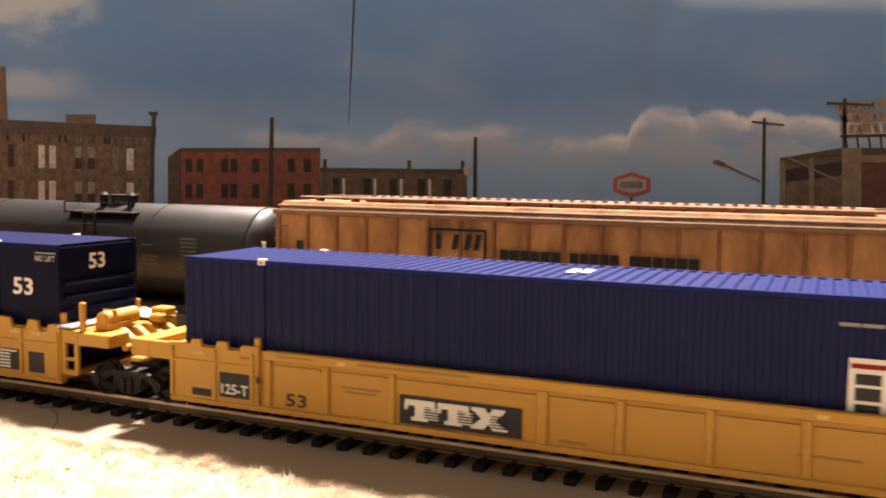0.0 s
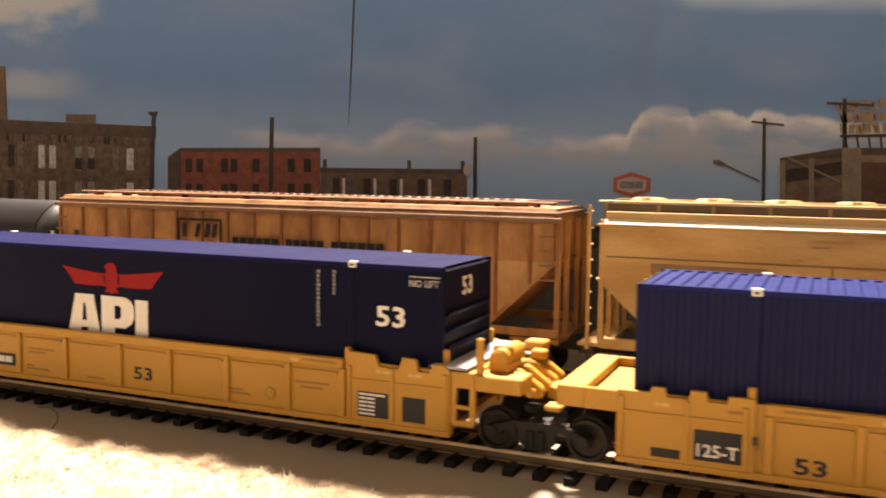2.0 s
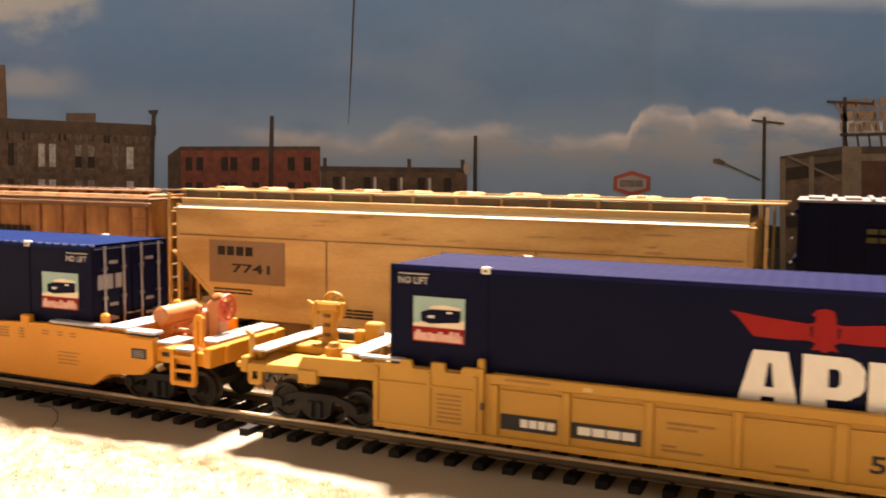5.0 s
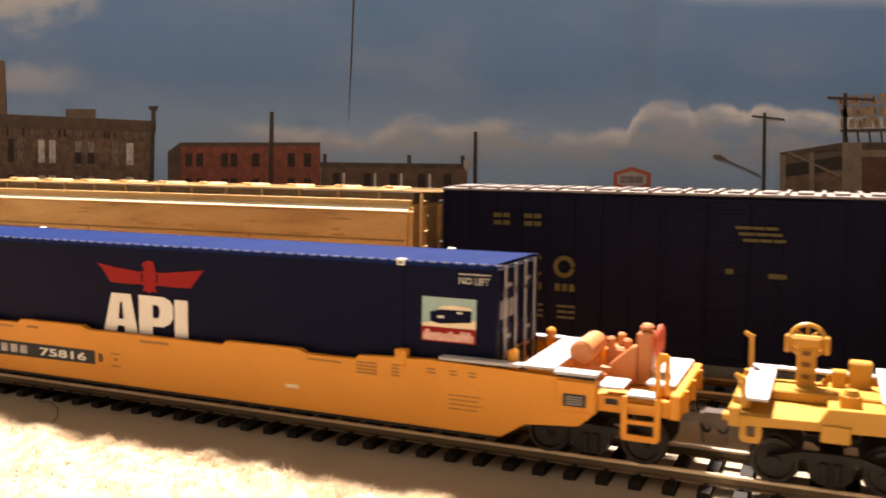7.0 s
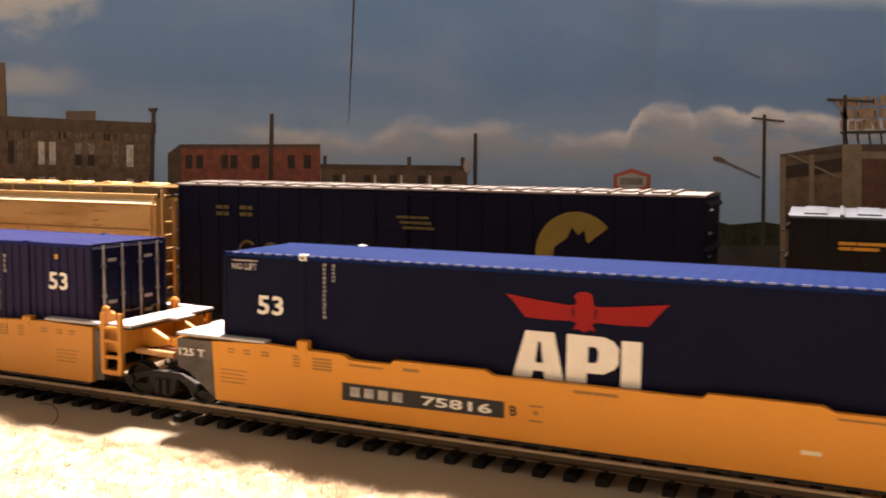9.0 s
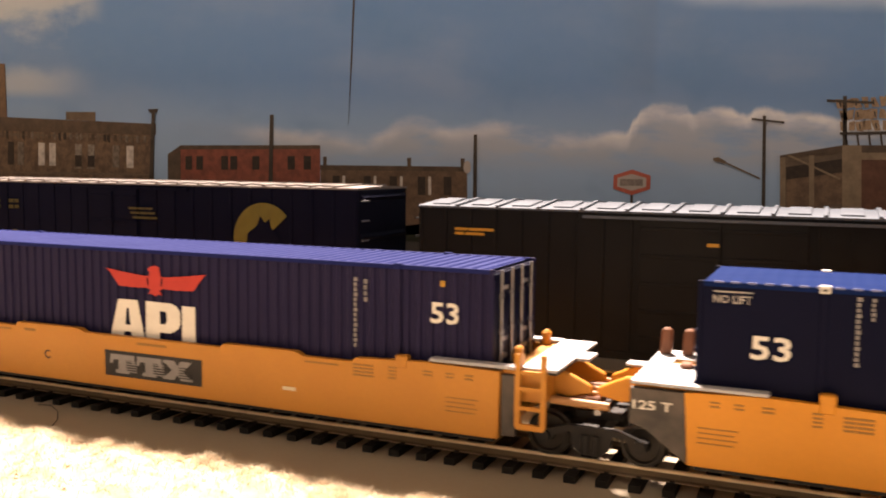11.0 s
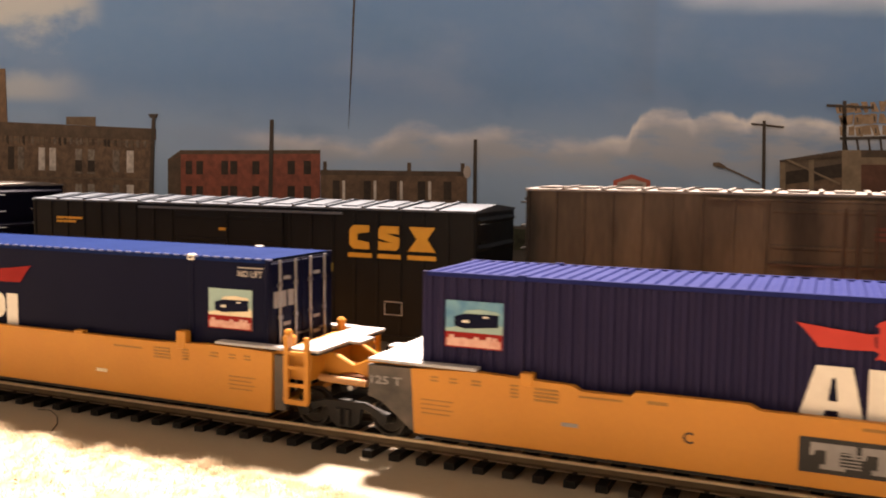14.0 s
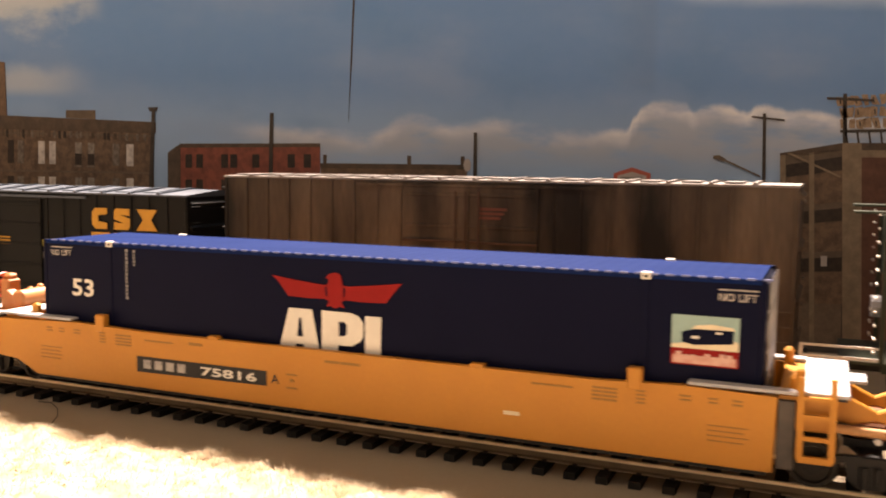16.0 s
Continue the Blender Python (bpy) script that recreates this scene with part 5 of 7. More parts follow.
def joint_end(car, s, mat, deck, style):
    """Articulated end, towards the truck that two units share."""
    a = lambda p, q: (min(s * p, s * q), max(s * p, s * q))
    if style == "tray":
        boxes("end_tray", [(*a(0.0945, 0.1024), -0.0158, 0.0158, 0.0150, 0.0162)], mat, car, bevel=0.0001)
        boxes("tray_shelf", [(*a(0.1024, 0.1083), -0.0172, 0.0172, 0.0139, 0.0183)], mat, car, bevel=0.0002)
        for y in (-1, 1):
            boxes("tray_rim", [(*a(0.0945, 0.1024), *sorted((y * 0.0172, y * 0.0157)), 0.0139, 0.0183)], mat, car, bevel=0.0002)
        bm = bmesh.new()
        prism(bm, [(s * 0.1083, -0.0065), (s * 0.1083, 0.0065), (s * 0.1145, 0.0026), (s * 0.1145, -0.0026)], "z", 0.0112, 0.0142)
        part("draw_tongue", bm, mat, car, bevel=0.0003)
        boxes("tongue_lip", [(*a(0.1083, 0.1120), -0.0135, -0.0090, 0.0112, 0.0124)], mat, car, bevel=0.0003)
    elif style == "gear":
        boxes("end_beam", [(*a(0.0955, 0.1010), -0.0172, 0.0172, 0.0150, 0.0186)], mat, car, bevel=0.0002)
        boxes("walkway", [(*a(0.0905, 0.0993), -0.0172, 0.0168, 0.0190, 0.0196)], deck, car, "pale walkway plate", bevel=0.0001)
        boxes("walkway", [(*a(0.0993, 0.1068), 0.0048, 0.0160, 0.0190, 0.0196)], deck, car, "pale walkway plate", bevel=0.0001)
        boxes("step_box", [(*a(0.1010, 0.1117), -0.0172, -0.0092, 0.0147, 0.0182)], mat, car, bevel=0.0003)
        boxes("cross_beam", [(*a(0.1010, 0.1062), -0.0092, 0.0165, 0.0142, 0.0184)], mat, car, bevel=0.0003)
        boxes("tank_mount", [(*a(0.1023, 0.1072), -0.0125, -0.0030, 0.0182, 0.0204)], mat, car, bevel=0.0004)
        bm = bmesh.new()
        rod(bm, (s * 0.1047, -0.0118, 0.0210), (s * 0.1047, 0.0002, 0.0210), 0.0023, 18)
        rod(bm, (s * 0.1047, -0.0124, 0.0210), (s * 0.1047, -0.0118, 0.0210), 0.0016, 18, 0.0023)
        part("air_tank", bm, mat, car, smooth=True)
        boxes("tank_strap", [(*a(0.1022, 0.1072), -0.0092, -0.0086, 0.0200, 0.0236)], mat, car, bevel=0.0003)
        boxes("valve_box", [(*a(0.1040, 0.1092), 0.0075, 0.0125, 0.0196, 0.0219)], mat, car, bevel=0.0004)
        boxes("valve_box", [(*a(0.1068, 0.1105), 0.0035, 0.0070, 0.0184, 0.0206)], mat, car, bevel=0.0004)
        for y in (-0.0090, -0.0036, 0.0018, 0.0072):
            bm = bmesh.new()
            prism(bm, [(s * 0.1062, 0.0142), (s * 0.1062, 0.0186), (s * 0.1085, 0.0184), (s * 0.1140, 0.0146), (s * 0.1136, 0.0124), (s * 0.1116, 0.0124)], "y", y, y + 0.0026)
            part("arm", bm, mat, car, bevel=0.0004)
        bm = bmesh.new()
        rod(bm, (s * 0.1116, -0.0112, 0.0140), (s * 0.1116, 0.0112, 0.0140), 0.0010, 10)
        part("pivot_shaft", bm, mat, car, smooth=True)
        for x, y, z in ((0.1018, -0.0166, 0.0262), (0.0928, 0.0140, 0.0228), (0.0930, -0.0148, 0.0226)):
            boxes("guide_post", [(*a(x - 0.0008, x + 0.0008), y, y + 0.0015, 0.0182, z)], mat, car, bevel=0.0003)
        hoop_step(car, s * 0.0962, s * 0.1006, 0.0070, 0.0152, -0.0168, mat, (0.0108,), "ladder")
    elif style == "ladder":
        boxes("end_beam", [(*a(0.0955, 0.1052), -0.0162, 0.0162, 0.0128, 0.0196)], mat, car, bevel=0.0003)
        boxes("walkway", [(*a(0.0998, 0.1080), -0.0172, 0.0170, 0.0199, 0.0206)], deck, car, "white cross walkway", bevel=0.0001)
        boxes("walkway_tab", [(*a(0.1080, 0.1112), -0.0030, 0.0046, 0.0199, 0.0206)], deck, car, "white cross walkway", bevel=0.0001)
        boxes("walkway_frame", [(*a(0.1002, 0.1076), -0.0164, 0.0164, 0.0192, 0.0198)], INK, car)
        for y in (-1, 1):
            boxes("side_walkway", [(*a(0.079, 0.0998), *sorted((y * 0.0179, y * 0.0150)), 0.0199, 0.0206)], deck, car, "pale walkway strip", bevel=0.0001)
        for x, y in ((0.0962, 0.0128), (0.0985, -0.0150)):
            boxes("guide_stub", [(*a(x - 0.0011, x + 0.0011), y, y + 0.0024, 0.0170, 0.0232)], mat, car, bevel=0.0007)
        bm = bmesh.new()
        rod(bm, (s * 0.1052, -0.0118, 0.0130), (s * 0.1178, -0.0118, 0.0127), 0.0009, 10)
        part("cross_tube", bm, PEACH, car, "pale tan tube", smooth=True)
        boxes("hinge_block", [(*a(0.1085, 0.1150), -0.0075, 0.0075, 0.0104, 0.0134)], RUSTBROWN, car, bevel=0.0004)
        joint_arms(car, s, mat)
    elif style == "plate":
        boxes("end_beam", [(*a(0.0945, 0.1040), -0.0154, 0.0154, 0.0135, 0.0196)], mat, car, bevel=0.0003)
        boxes("walkway", [(*a(0.0997, 0.1048), -0.0178, 0.0166, 0.0197, 0.0204)], deck, car, "white cross walkway", bevel=0.0001)
        boxes("walkway", [(*a(0.0932, 0.0997), -0.0152, 0.0018, 0.0197, 0.0204)], deck, car, "white cross walkway", bevel=0.0001)
        boxes("walkway", [(*a(0.0932, 0.0997), 0.0070, 0.0166, 0.0197, 0.0204)], deck, car, "white cross walkway", bevel=0.0001)
        boxes("walkway_tab", [(*a(0.1048, 0.1100), 0.0026, 0.0070, 0.0186, 0.0192)], deck, car, "white cross walkway", bevel=0.0001)
        for y in (-1, 1):
            boxes("side_walkway", [(*a(0.0785, 0.0997), *sorted((y * 0.0180, y * 0.0152)), 0.0197, 0.0204)], deck, car, "pale walkway strip", bevel=0.0001)
        for x in (0.1028, 0.0978):
            bm = bmesh.new()
            prism(bm, [(s * (x - 0.0013), 0.0204), (s * (x + 0.0013), 0.0204), (s * (x + 0.0010), 0.0258), (s * (x + 0.0004), 0.0264), (s * (x - 0.0008), 0.0264), (s * (x - 0.0014), 0.0257)], "y", 0.0108, 0.0132)
            part("guide_post", bm, RUSTBROWN, car, "rust-brown guide post", bevel=0.0003)
        boxes("latch", [(*a(0.0950, 0.0975), -0.0030, 0.0005, 0.0204, 0.0214)], RUSTBROWN, car, bevel=0.0003)
        bm = bmesh.new()
        rod(bm, (s * 0.1128, -0.0118, 0.0112), (s * 0.1128, 0.0118, 0.0112), 0.0007, 8)
        part("cross_rod", bm, SILVER, car, smooth=True)
        joint_arms(car, s, mat)


def ribbed_car(label, joint, number):
    """Well car with panelled sides. joint: the articulated end, +1 or -1."""
    car = thing("well_car", label, "well car", "well cars of the near train")
    boxes("well_floor", [(-0.0945, 0.0945, -0.0158, 0.0158, 0.0046, 0.0060)], YELLOW, car)
    for s in (-1, 1):
        def yy(p, q):
            return tuple(sorted((s * p, s * q)))
        boxes("side_plate", [(-0.0955, 0.0955, *yy(0.0157, 0.0168), 0.0042, 0.0184)], YELLOW, car)
        boxes("top_flange", [(-0.0672, 0.0688, *yy(0.0157, 0.0178), 0.0166, 0.0188)], YELLOW, car, bevel=0.00025)
        boxes("bottom_flange", [(-0.0955, 0.0955, *yy(0.0165, 0.0178), 0.0038, 0.0052)], YELLOW, car, bevel=0.0002)
        for x in (-0.0664, -0.0505, -0.0334, -0.0165, 0.0018, 0.0183, 0.0359, 0.0535, 0.0684):
            if number == "logo" and abs(x + 0.0165) < 0.001:
                continue
            w = 0.0009 if abs(x - 0.0018) > 0.001 else 0.0013
            boxes("panel_rib", [(x - w, x + w, *yy(0.0166, 0.0177), 0.0052, 0.0166)], YELLOW, car, bevel=0.00025)
        ribs = [-0.0664, -0.0505, -0.0334, -0.0165, 0.0018, 0.0183, 0.0359, 0.0535, 0.0684]
        if number == "logo":
            ribs.remove(-0.0165)
        for p, q in zip(ribs, ribs[1:]):
            boxes("panel_lip", [(p + 0.0014, q - 0.0014, *yy(0.0166, 0.0173), 0.0150, 0.0155)], YELLOW, car)
        for e in (-1, 1):
            bm = bmesh.new()
            b = 0.0052
            if e == joint and joint > 0:
                prof = [(0.07, b), (0.0955, b), (0.0955, 0.0186), (0.0937, 0.0199), (0.0915, 0.0198), (0.0905, 0.0178), (0.0879, 0.0178), (0.0872, 0.0205), (0.084, 0.0206), (0.083, 0.018), (0.0782, 0.018), (0.0769, 0.0206), (0.07, 0.0209)]
            else:
                prof = [(e * 0.0688, b), (e * 0.0688, 0.0196), (e * 0.0738, 0.0195), (e * 0.0742, 0.0181), (e * 0.0776, 0.0181), (e * 0.078, 0.02), (e * 0.081, 0.02), (e * 0.0814, 0.0182), (e * 0.0855, 0.0182), (e * 0.086, 0.02), (e * 0.0885, 0.02), (e * 0.089, 0.0188), (e * 0.0955, 0.0188), (e * 0.0955, b)]
            ya, yb = yy(0.0166, 0.0178)
            prism(bm, prof, "y", ya, yb)
            part("end_panel", bm, YELLOW, car, bevel=0.00015)
            for x in (e * 0.0706, e * 0.0815, e * 0.0945):
                boxes("end_rib", [(x - 0.0005, x + 0.0005, *yy(0.0177, 0.0183), 0.0056, 0.0178)], YELLOW, car, bevel=0.0001)
            boxes("rib_cap", [(min(e * 0.0706, e * 0.0945), max(e * 0.0706, e * 0.0945), *yy(0.0177, 0.0182), 0.0142, 0.0149)], YELLOW, car, bevel=0.0001)
            boxes("guide_tab", [(e * 0.0697 - 0.0008, e * 0.0697 + 0.0008, *yy(0.0158, 0.0172), 0.018, 0.0216)], YELLOW, car, bevel=0.0003)
    joint_end(car, joint, YELLOW, GREYPAINT, "gear" if joint > 0 else "tray")
    panelled_deck(car, -joint, YELLOW, GREYPAINT)
    if joint > 0:
        truck(car, 0.1138, NEAR_WAY)
    truck(car, -joint * 0.1135, NEAR_WAY)
    y = -0.0168
    yo = -0.0178
    if number == "wing":
        for x0, x1, wide in ((-0.0651, -0.0525, 0.0075), (-0.0498, -0.0350, 0.0125)):
            p = decal("number_board", rect(x0, x1, 0.0069, 0.0103), y, INK, car)
            bars("board_mark", x1 - wide - 0.0006, 0.0078, [wide / 4.6] * 4, 0.0017, y - 0.00012, WHITE, p, 0.2)
        lettering("53", 0.0067, 0.0076, 0.0034, y, INK, car, width=0.006)
        for x, z, ws in ((-0.030, 0.0122, [0.004, 0.005]), (-0.030, 0.0112, [0.006]), (-0.031, 0.0075, [0.003]), (-0.031, 0.0066, [0.008]), (0.0365, 0.0082, [0.004]), (0.0365, 0.0073, [0.006]), (0.0555, 0.012, [0.007, 0.002]), (0.057, 0.0108, [0.006]), (-0.0095, 0.0063, [0.006])):
            bars("small_print", x, z, ws, 0.0005, y, BROWNINK, car)
        decal("round_stencil", [(0.0485 + 0.0016 * math.cos(i * 0.5236), 0.0085 + 0.0016 * math.sin(i * 0.5236)) for i in range(12)], y, BROWNINK, car)
        decal("round_stencil_centre", [(0.0485 + 0.0012 * math.cos(i * 0.5236), 0.0085 + 0.0012 * math.sin(i * 0.5236)) for i in range(12)], y - 0.00012, YELLOW, car)
        bars("small_print", 0.058, 0.0176, [0.004, 0.005], 0.0005, yo, BROWNINK, car)
        bars("small_print", -0.064, 0.0176, [0.004, 0.006], 0.0005, yo, BROWNINK, car)
        p = decal("data_panel", rect(0.0728, 0.0806, 0.0062, 0.012), yo, INK, car, "black data panel with white lines")
        for i in range(6):
            bars("data_line", 0.0732, 0.0112 - i * 0.0009, [0.0018, 0.0045 if i == 0 else 0.002], 0.00045, yo - 0.00012, WHITE, p)
        decal("blank_panel", rect(0.0841, 0.0897, 0.0062, 0.0118), yo, INK, car)
        for i in range(7):
            bars("small_print", -0.0796, 0.0128 - i * 0.001, [0.002, 0.0035], 0.0004, yo, BROWNINK, car)
        for x in (0.0775, 0.0855):
            bars("small_print", x, 0.0165, [0.0012, 0.0018], 0.0007, yo, GLINT, car)
    else:
        p = decal("logo_board", [(-0.0314, 0.0056), (-0.0026, 0.0056), (-0.0026, 0.0121), (-0.0314, 0.0121)], y - 0.0003, INK, car, "black board with white block mark")
        stripe_mark(-0.0300, 0.0066, 0.0072, 0.0047, y - 0.00042, WHITE, p)
        lettering("53", -0.0617, 0.0058, 0.0032, y, INK, car, width=0.0058)
        p = decal("number_board", rect(-0.0801, -0.071, 0.0064, 0.0125), yo, INK, car)
        lettering("125-T", -0.0795, 0.0072, 0.0026, yo - 0.00012, WHITE, p, width=0.0078)
        decal("blank_panel", rect(-0.0884, -0.0827, 0.006, 0.0078), yo, INK, car)
        for x, z, ws in ((-0.0465, 0.0118, [0.004, 0.006]), (-0.0455, 0.0108, [0.008]), (0.0055, 0.006, [0.006])):
            bars("small_print", x, z, ws, 0.0005, y, BROWNINK, car)
        bars("small_print", -0.064, 0.0176, [0.004, 0.006], 0.0005, yo, BROWNINK, car)
        bars("small_print", -0.042, 0.0176, [0.006, 0.007, 0.006, 0.008], 0.0006, yo, BROWNINK, car)
        bars("small_print", -0.088, 0.0163, [0.001, 0.0016], 0.0008, yo, GLINT, car)
        bars("small_print", -0.074, 0.0163, [0.004], 0.0006, yo, BROWNINK, car)
        decal("stencil", rect(-0.0692, -0.068, 0.0098, 0.0112), yo, BROWNINK, car)
        bars("small_print", 0.052, 0.0095, [0.004, 0.007], 0.0005, y, BROWNINK, car)
    decal("stencil", rect(-0.0692, -0.0684, 0.0108, 0.0124), yo - 0.0004, INK, car)
    # Glints on the top flange, painted as small pale patches
    for x in (-0.047, 0.055):
        decal("chalk_mark", rect(x, x + 0.002, 0.0172, 0.018), yo, GLINT, car)
    return car


def smooth_car(label, left, right, mark):
    """Well car with plain sides and a stepped top edge. left, right: 'deck', 'black' or 'ladder' ends."""
    car = thing("well_car", label, "well car", "well cars of the near train")
    paint = DEEP_ORANGE if mark == "B" else ORANGE
    boxes("well_floor", [(-0.0945, 0.0945, -0.0158, 0.0158, 0.0048, 0.0060)], paint, car)
    hi, lo = 0.0189, 0.0179
    for s in (-1, 1):
        pts = [(-0.0933, 0.0044), (0.0951, 0.0044)]
        if right == "deck":
            pts += [(0.1003, 0.0078), (0.1119, 0.0088), (0.1156, 0.0120), (0.1156, 0.0186)]
        else:
            pts += [(0.0955, 0.0192)]
        if mark == "A":
            lo = hi
        pts += [(0.079, 0.0196), (0.0604, hi), (0.0594, lo), (0.0464, lo), (0.0445, hi), (0.0237, hi), (0.0227, lo), (-0.0206, lo), (-0.0226, hi), (-0.0445, hi), (-0.0455, lo), (-0.0556, lo), (-0.0573, hi), (-0.079, 0.0196)]
        if left == "deck":
            pts += [(-0.1156, 0.0186), (-0.1156, 0.0120), (-0.1119, 0.0088), (-0.1003, 0.0078)]
        else:
            pts += [(-0.0942, 0.0190)]
        bm = bmesh.new()
        prism(bm, pts, "y", *sorted((s * 0.0158, s * 0.0177)))
        part("side_plate", bm, paint, car, bevel=0.00012)
        boxes("bottom_chord", [(-0.092, 0.094, *sorted((s * 0.015, s * 0.0173)), 0.0036, 0.0046)], DARK, car)
        off, top = {"A": (-0.0012, 0.0222), "B": (0.0014, 0.0213), "C": (0.0024, 0.0205)}[mark]
        for x in (-0.0697 + off, 0.0697 + off):
            boxes("guide_post", [(x - 0.0015, x + 0.0015, *sorted((s * 0.0155, s * 0.0179)), 0.0176, top)], paint, car, bevel=0.0003)
        for x in ((-0.035, 0.0345) if mark == "A" else ()):
            boxes("guide_stub", [(x - 0.0016, x + 0.0016, *sorted((s * 0.0155, s * 0.0176)), 0.0186, 0.0196)], paint, car, bevel=0.0002)
        for e, style in ((-1, left), (1, right)):
            if style == "black":
                bm = bmesh.new()
                prism(bm, [(e * 0.0936, 0.0188), (e * 0.1050, 0.0188), (e * 0.1050, 0.0116), (e * 0.1017, 0.0106), (e * 0.0982, 0.0080), (e * 0.0936, 0.0045)], "y", *sorted((s * 0.0155, s * 0.0174)))
                bl = part("end_panel", bm, BLACKWEAR, car, "worn black end panel", bevel=0.0001)
                if s < 0:
                    lettering("125 T", -0.1043, 0.0146, 0.0019, -0.0174, GREYPRINT if mark == "C" else WHITE, bl, width=0.0078)
            elif style == "ladder":
                boxes("end_panel", [(0.0956, 0.0988, *sorted((s * 0.0152, s * 0.0172)), 0.0052, 0.0186)], BLACKWEAR, car, "worn black end panel", bevel=0.0002)
                hoop_step(car, 0.0997, 0.1053, 0.0078, 0.0236 if s < 0 else 0.0198, s * 0.0180, paint, (0.0120, 0.0162, 0.0196), "ladder")
                if s < 0:
                    boxes("ladder_tab", [(0.0986, 0.1003, *sorted((s * 0.0176, s * 0.0158)), 0.0206, 0.0250)], paint, car, bevel=0.0004)
    for e, style in ((-1, left), (1, right)):
        if style == "deck":
            plain_deck(car, e, paint, GREYPAINT)
            truck(car, e * 0.1135, NEAR_WAY)
            st = boxes("stencil_panel", [(min(e * 0.1088, e * 0.1136), max(e * 0.1088, e * 0.1136), -0.01845, -0.0183, 0.0131, 0.0157)], INK, car)
            for k in range(4):
                bars("stencil_line", min(e * 0.1088, e * 0.1136) + 0.0006, 0.0135 + k * 0.0005, [0.0036], 0.00025, -0.01845, GREYPRINT, st)
        else:
            joint_end(car, e, paint, GREYPAINT, "plate" if style == "black" else "ladder")
            if style == "black":
                truck(car, e * 0.1138, NEAR_WAY)
    y = -0.0177
    if mark in "AB":
        x0 = -0.0575 if mark == "B" else -0.0585
        p = decal("number_board", [(x0, 0.0085), (x0 + 0.0395, 0.0090), (x0 + 0.0395, 0.0126), (x0, 0.0126)], y, INK, car, "black number board with white print")
        for k in range(4):
            decal("board_mark", rect(x0 + 0.0022 + k * 0.0036, x0 + 0.0046 + k * 0.0036, 0.0096, 0.0118), y - 0.00012, SOFTWHITE, p)
        lettering("75816", x0 + 0.0202, 0.0096, 0.0022, y - 0.00012, WHITE, p, width=0.0165)
        lettering(mark, x0 + 0.0408, 0.0098, 0.0022, y, INK, car)
        for z in (0.009, 0.0122):
            bars("small_print", x0 + 0.045, z, [0.003], 0.0004, y, BROWNINK, car)
        bars("small_print", x0 + 0.046, 0.0106, [0.001], 0.0008, y, BROWNINK, car)
    else:
        p = decal("logo_board", rect(-0.0136, 0.0174, 0.0074, 0.0141), y, INK, car, "black board with worn block mark")
        stripe_mark(-0.0116, 0.0083, 0.0078, 0.0049, y - 0.00012, GREYPRINT, p)
        lettering("C", -0.0349, 0.0098, 0.0024, y, INK, car)
        decal("worn_patch", rect(-0.0595, -0.056, 0.0102, 0.011), y, GREYPRINT, car)
    for e in (-1, 1):
        m = lambda v, w: v if e > 0 else -v - w
        for k, (x, w) in enumerate(((0.0775, 0.0022), (0.083, 0.0018), (0.0875, 0.0018), (0.0690, 0.0018))):
            for i in range(2 if k < 3 else 4):
                decal("small_print", rect(m(x, w), m(x, w) + w, 0.0174 - i * 0.0008, 0.01775 - i * 0.0008), y, BROWNINK, car)
        for i in range(4):
            bars("small_print", m(0.0600, 0.0055), 0.0172 - i * 0.0008, [0.002, 0.003], 0.0004, y, BROWNINK, car)
        bars("small_print", m(0.047, 0.009), 0.0166, [0.009], 0.0004, y, BROWNINK, car)
        for i in range(4):
            bars("small_print", m(0.083, 0.0085), 0.0122 - i * 0.001, [0.003, 0.0045 - 0.0008 * (i % 2)], 0.00022, y, BROWNINK, car)
    bars("small_print", -0.003, 0.0162, [0.004, 0.005], 0.0006, y, BROWNINK, car)
    bars("small_print", -0.042, 0.0168, [0.004], 0.0007, y, BROWNINK, car)
    decal("chalk_mark", rect(0.041, 0.0445, 0.0094, 0.0102), y, CREAM_PRINT, car)
    return car


BLACKWEAR = material("worn_black_panel", (0.03, 0.03, 0.03), 0.55, second=(0.12, 0.1, 0.085), scale=160, amount=0.7)
NEAR_WAY = [(0, 0), (2, 0.1131), (4, 0.2281), (6, 0.3421), (8, 0.456), (10, 0.5696), (12, 0.6828), (14, 0.795), (16, 0.9079)]
BACK_WAY = [(0, 0), (1, 0.0468), (2, 0.0947), (3, 0.1425), (4, 0.1921), (6, 0.2925), (7, 0.3415), (8, 0.3905), (9, 0.4404), (10, 0.4924),
            (12, 0.5985), (13, 0.6515), (14, 0.7035), (15, 0.7555), (16, 0.809)]
for cx, kind, dz, door, marks, label in (
        (-0.0556, "fine", -0.0008, False, "panel", "blue finely ribbed container with white corner castings"),
        (-0.2832, "smooth", 0, False, "pic_left", "navy smooth container with red emblem and white blocks"),
        (-0.5568, "smooth", 0, True, "pic_right", "navy smooth container with barred doors and picture panel"),
        (-0.7849, "ribbed", -0.0004, True, "ribbed", "violet-blue corrugated container with red emblem"),
        (-1.011, "smooth", 0, True, "pic_right", "navy smooth container with barred doors and picture panel")):
    c = container(kind, dz, door, label)
    dress(c, marks, dz)
    if marks == "pic_left":
        t = lettering("53", 0, 0, 0.0045, 0, WHITE, c, width=0.0062)
        t.matrix_basis = Matrix.Translation((0.09252, -0.004, 0.0335)) @ Matrix.Rotation(radians(90), 4, "Z")
    MOVERS_NEAR.append((c, cx, NEAR_Y, 0))
MOVERS_NEAR.append((ribbed_car("yellow panelled well car with black logo board", -1, "logo"), -0.0556, NEAR_Y, 0))
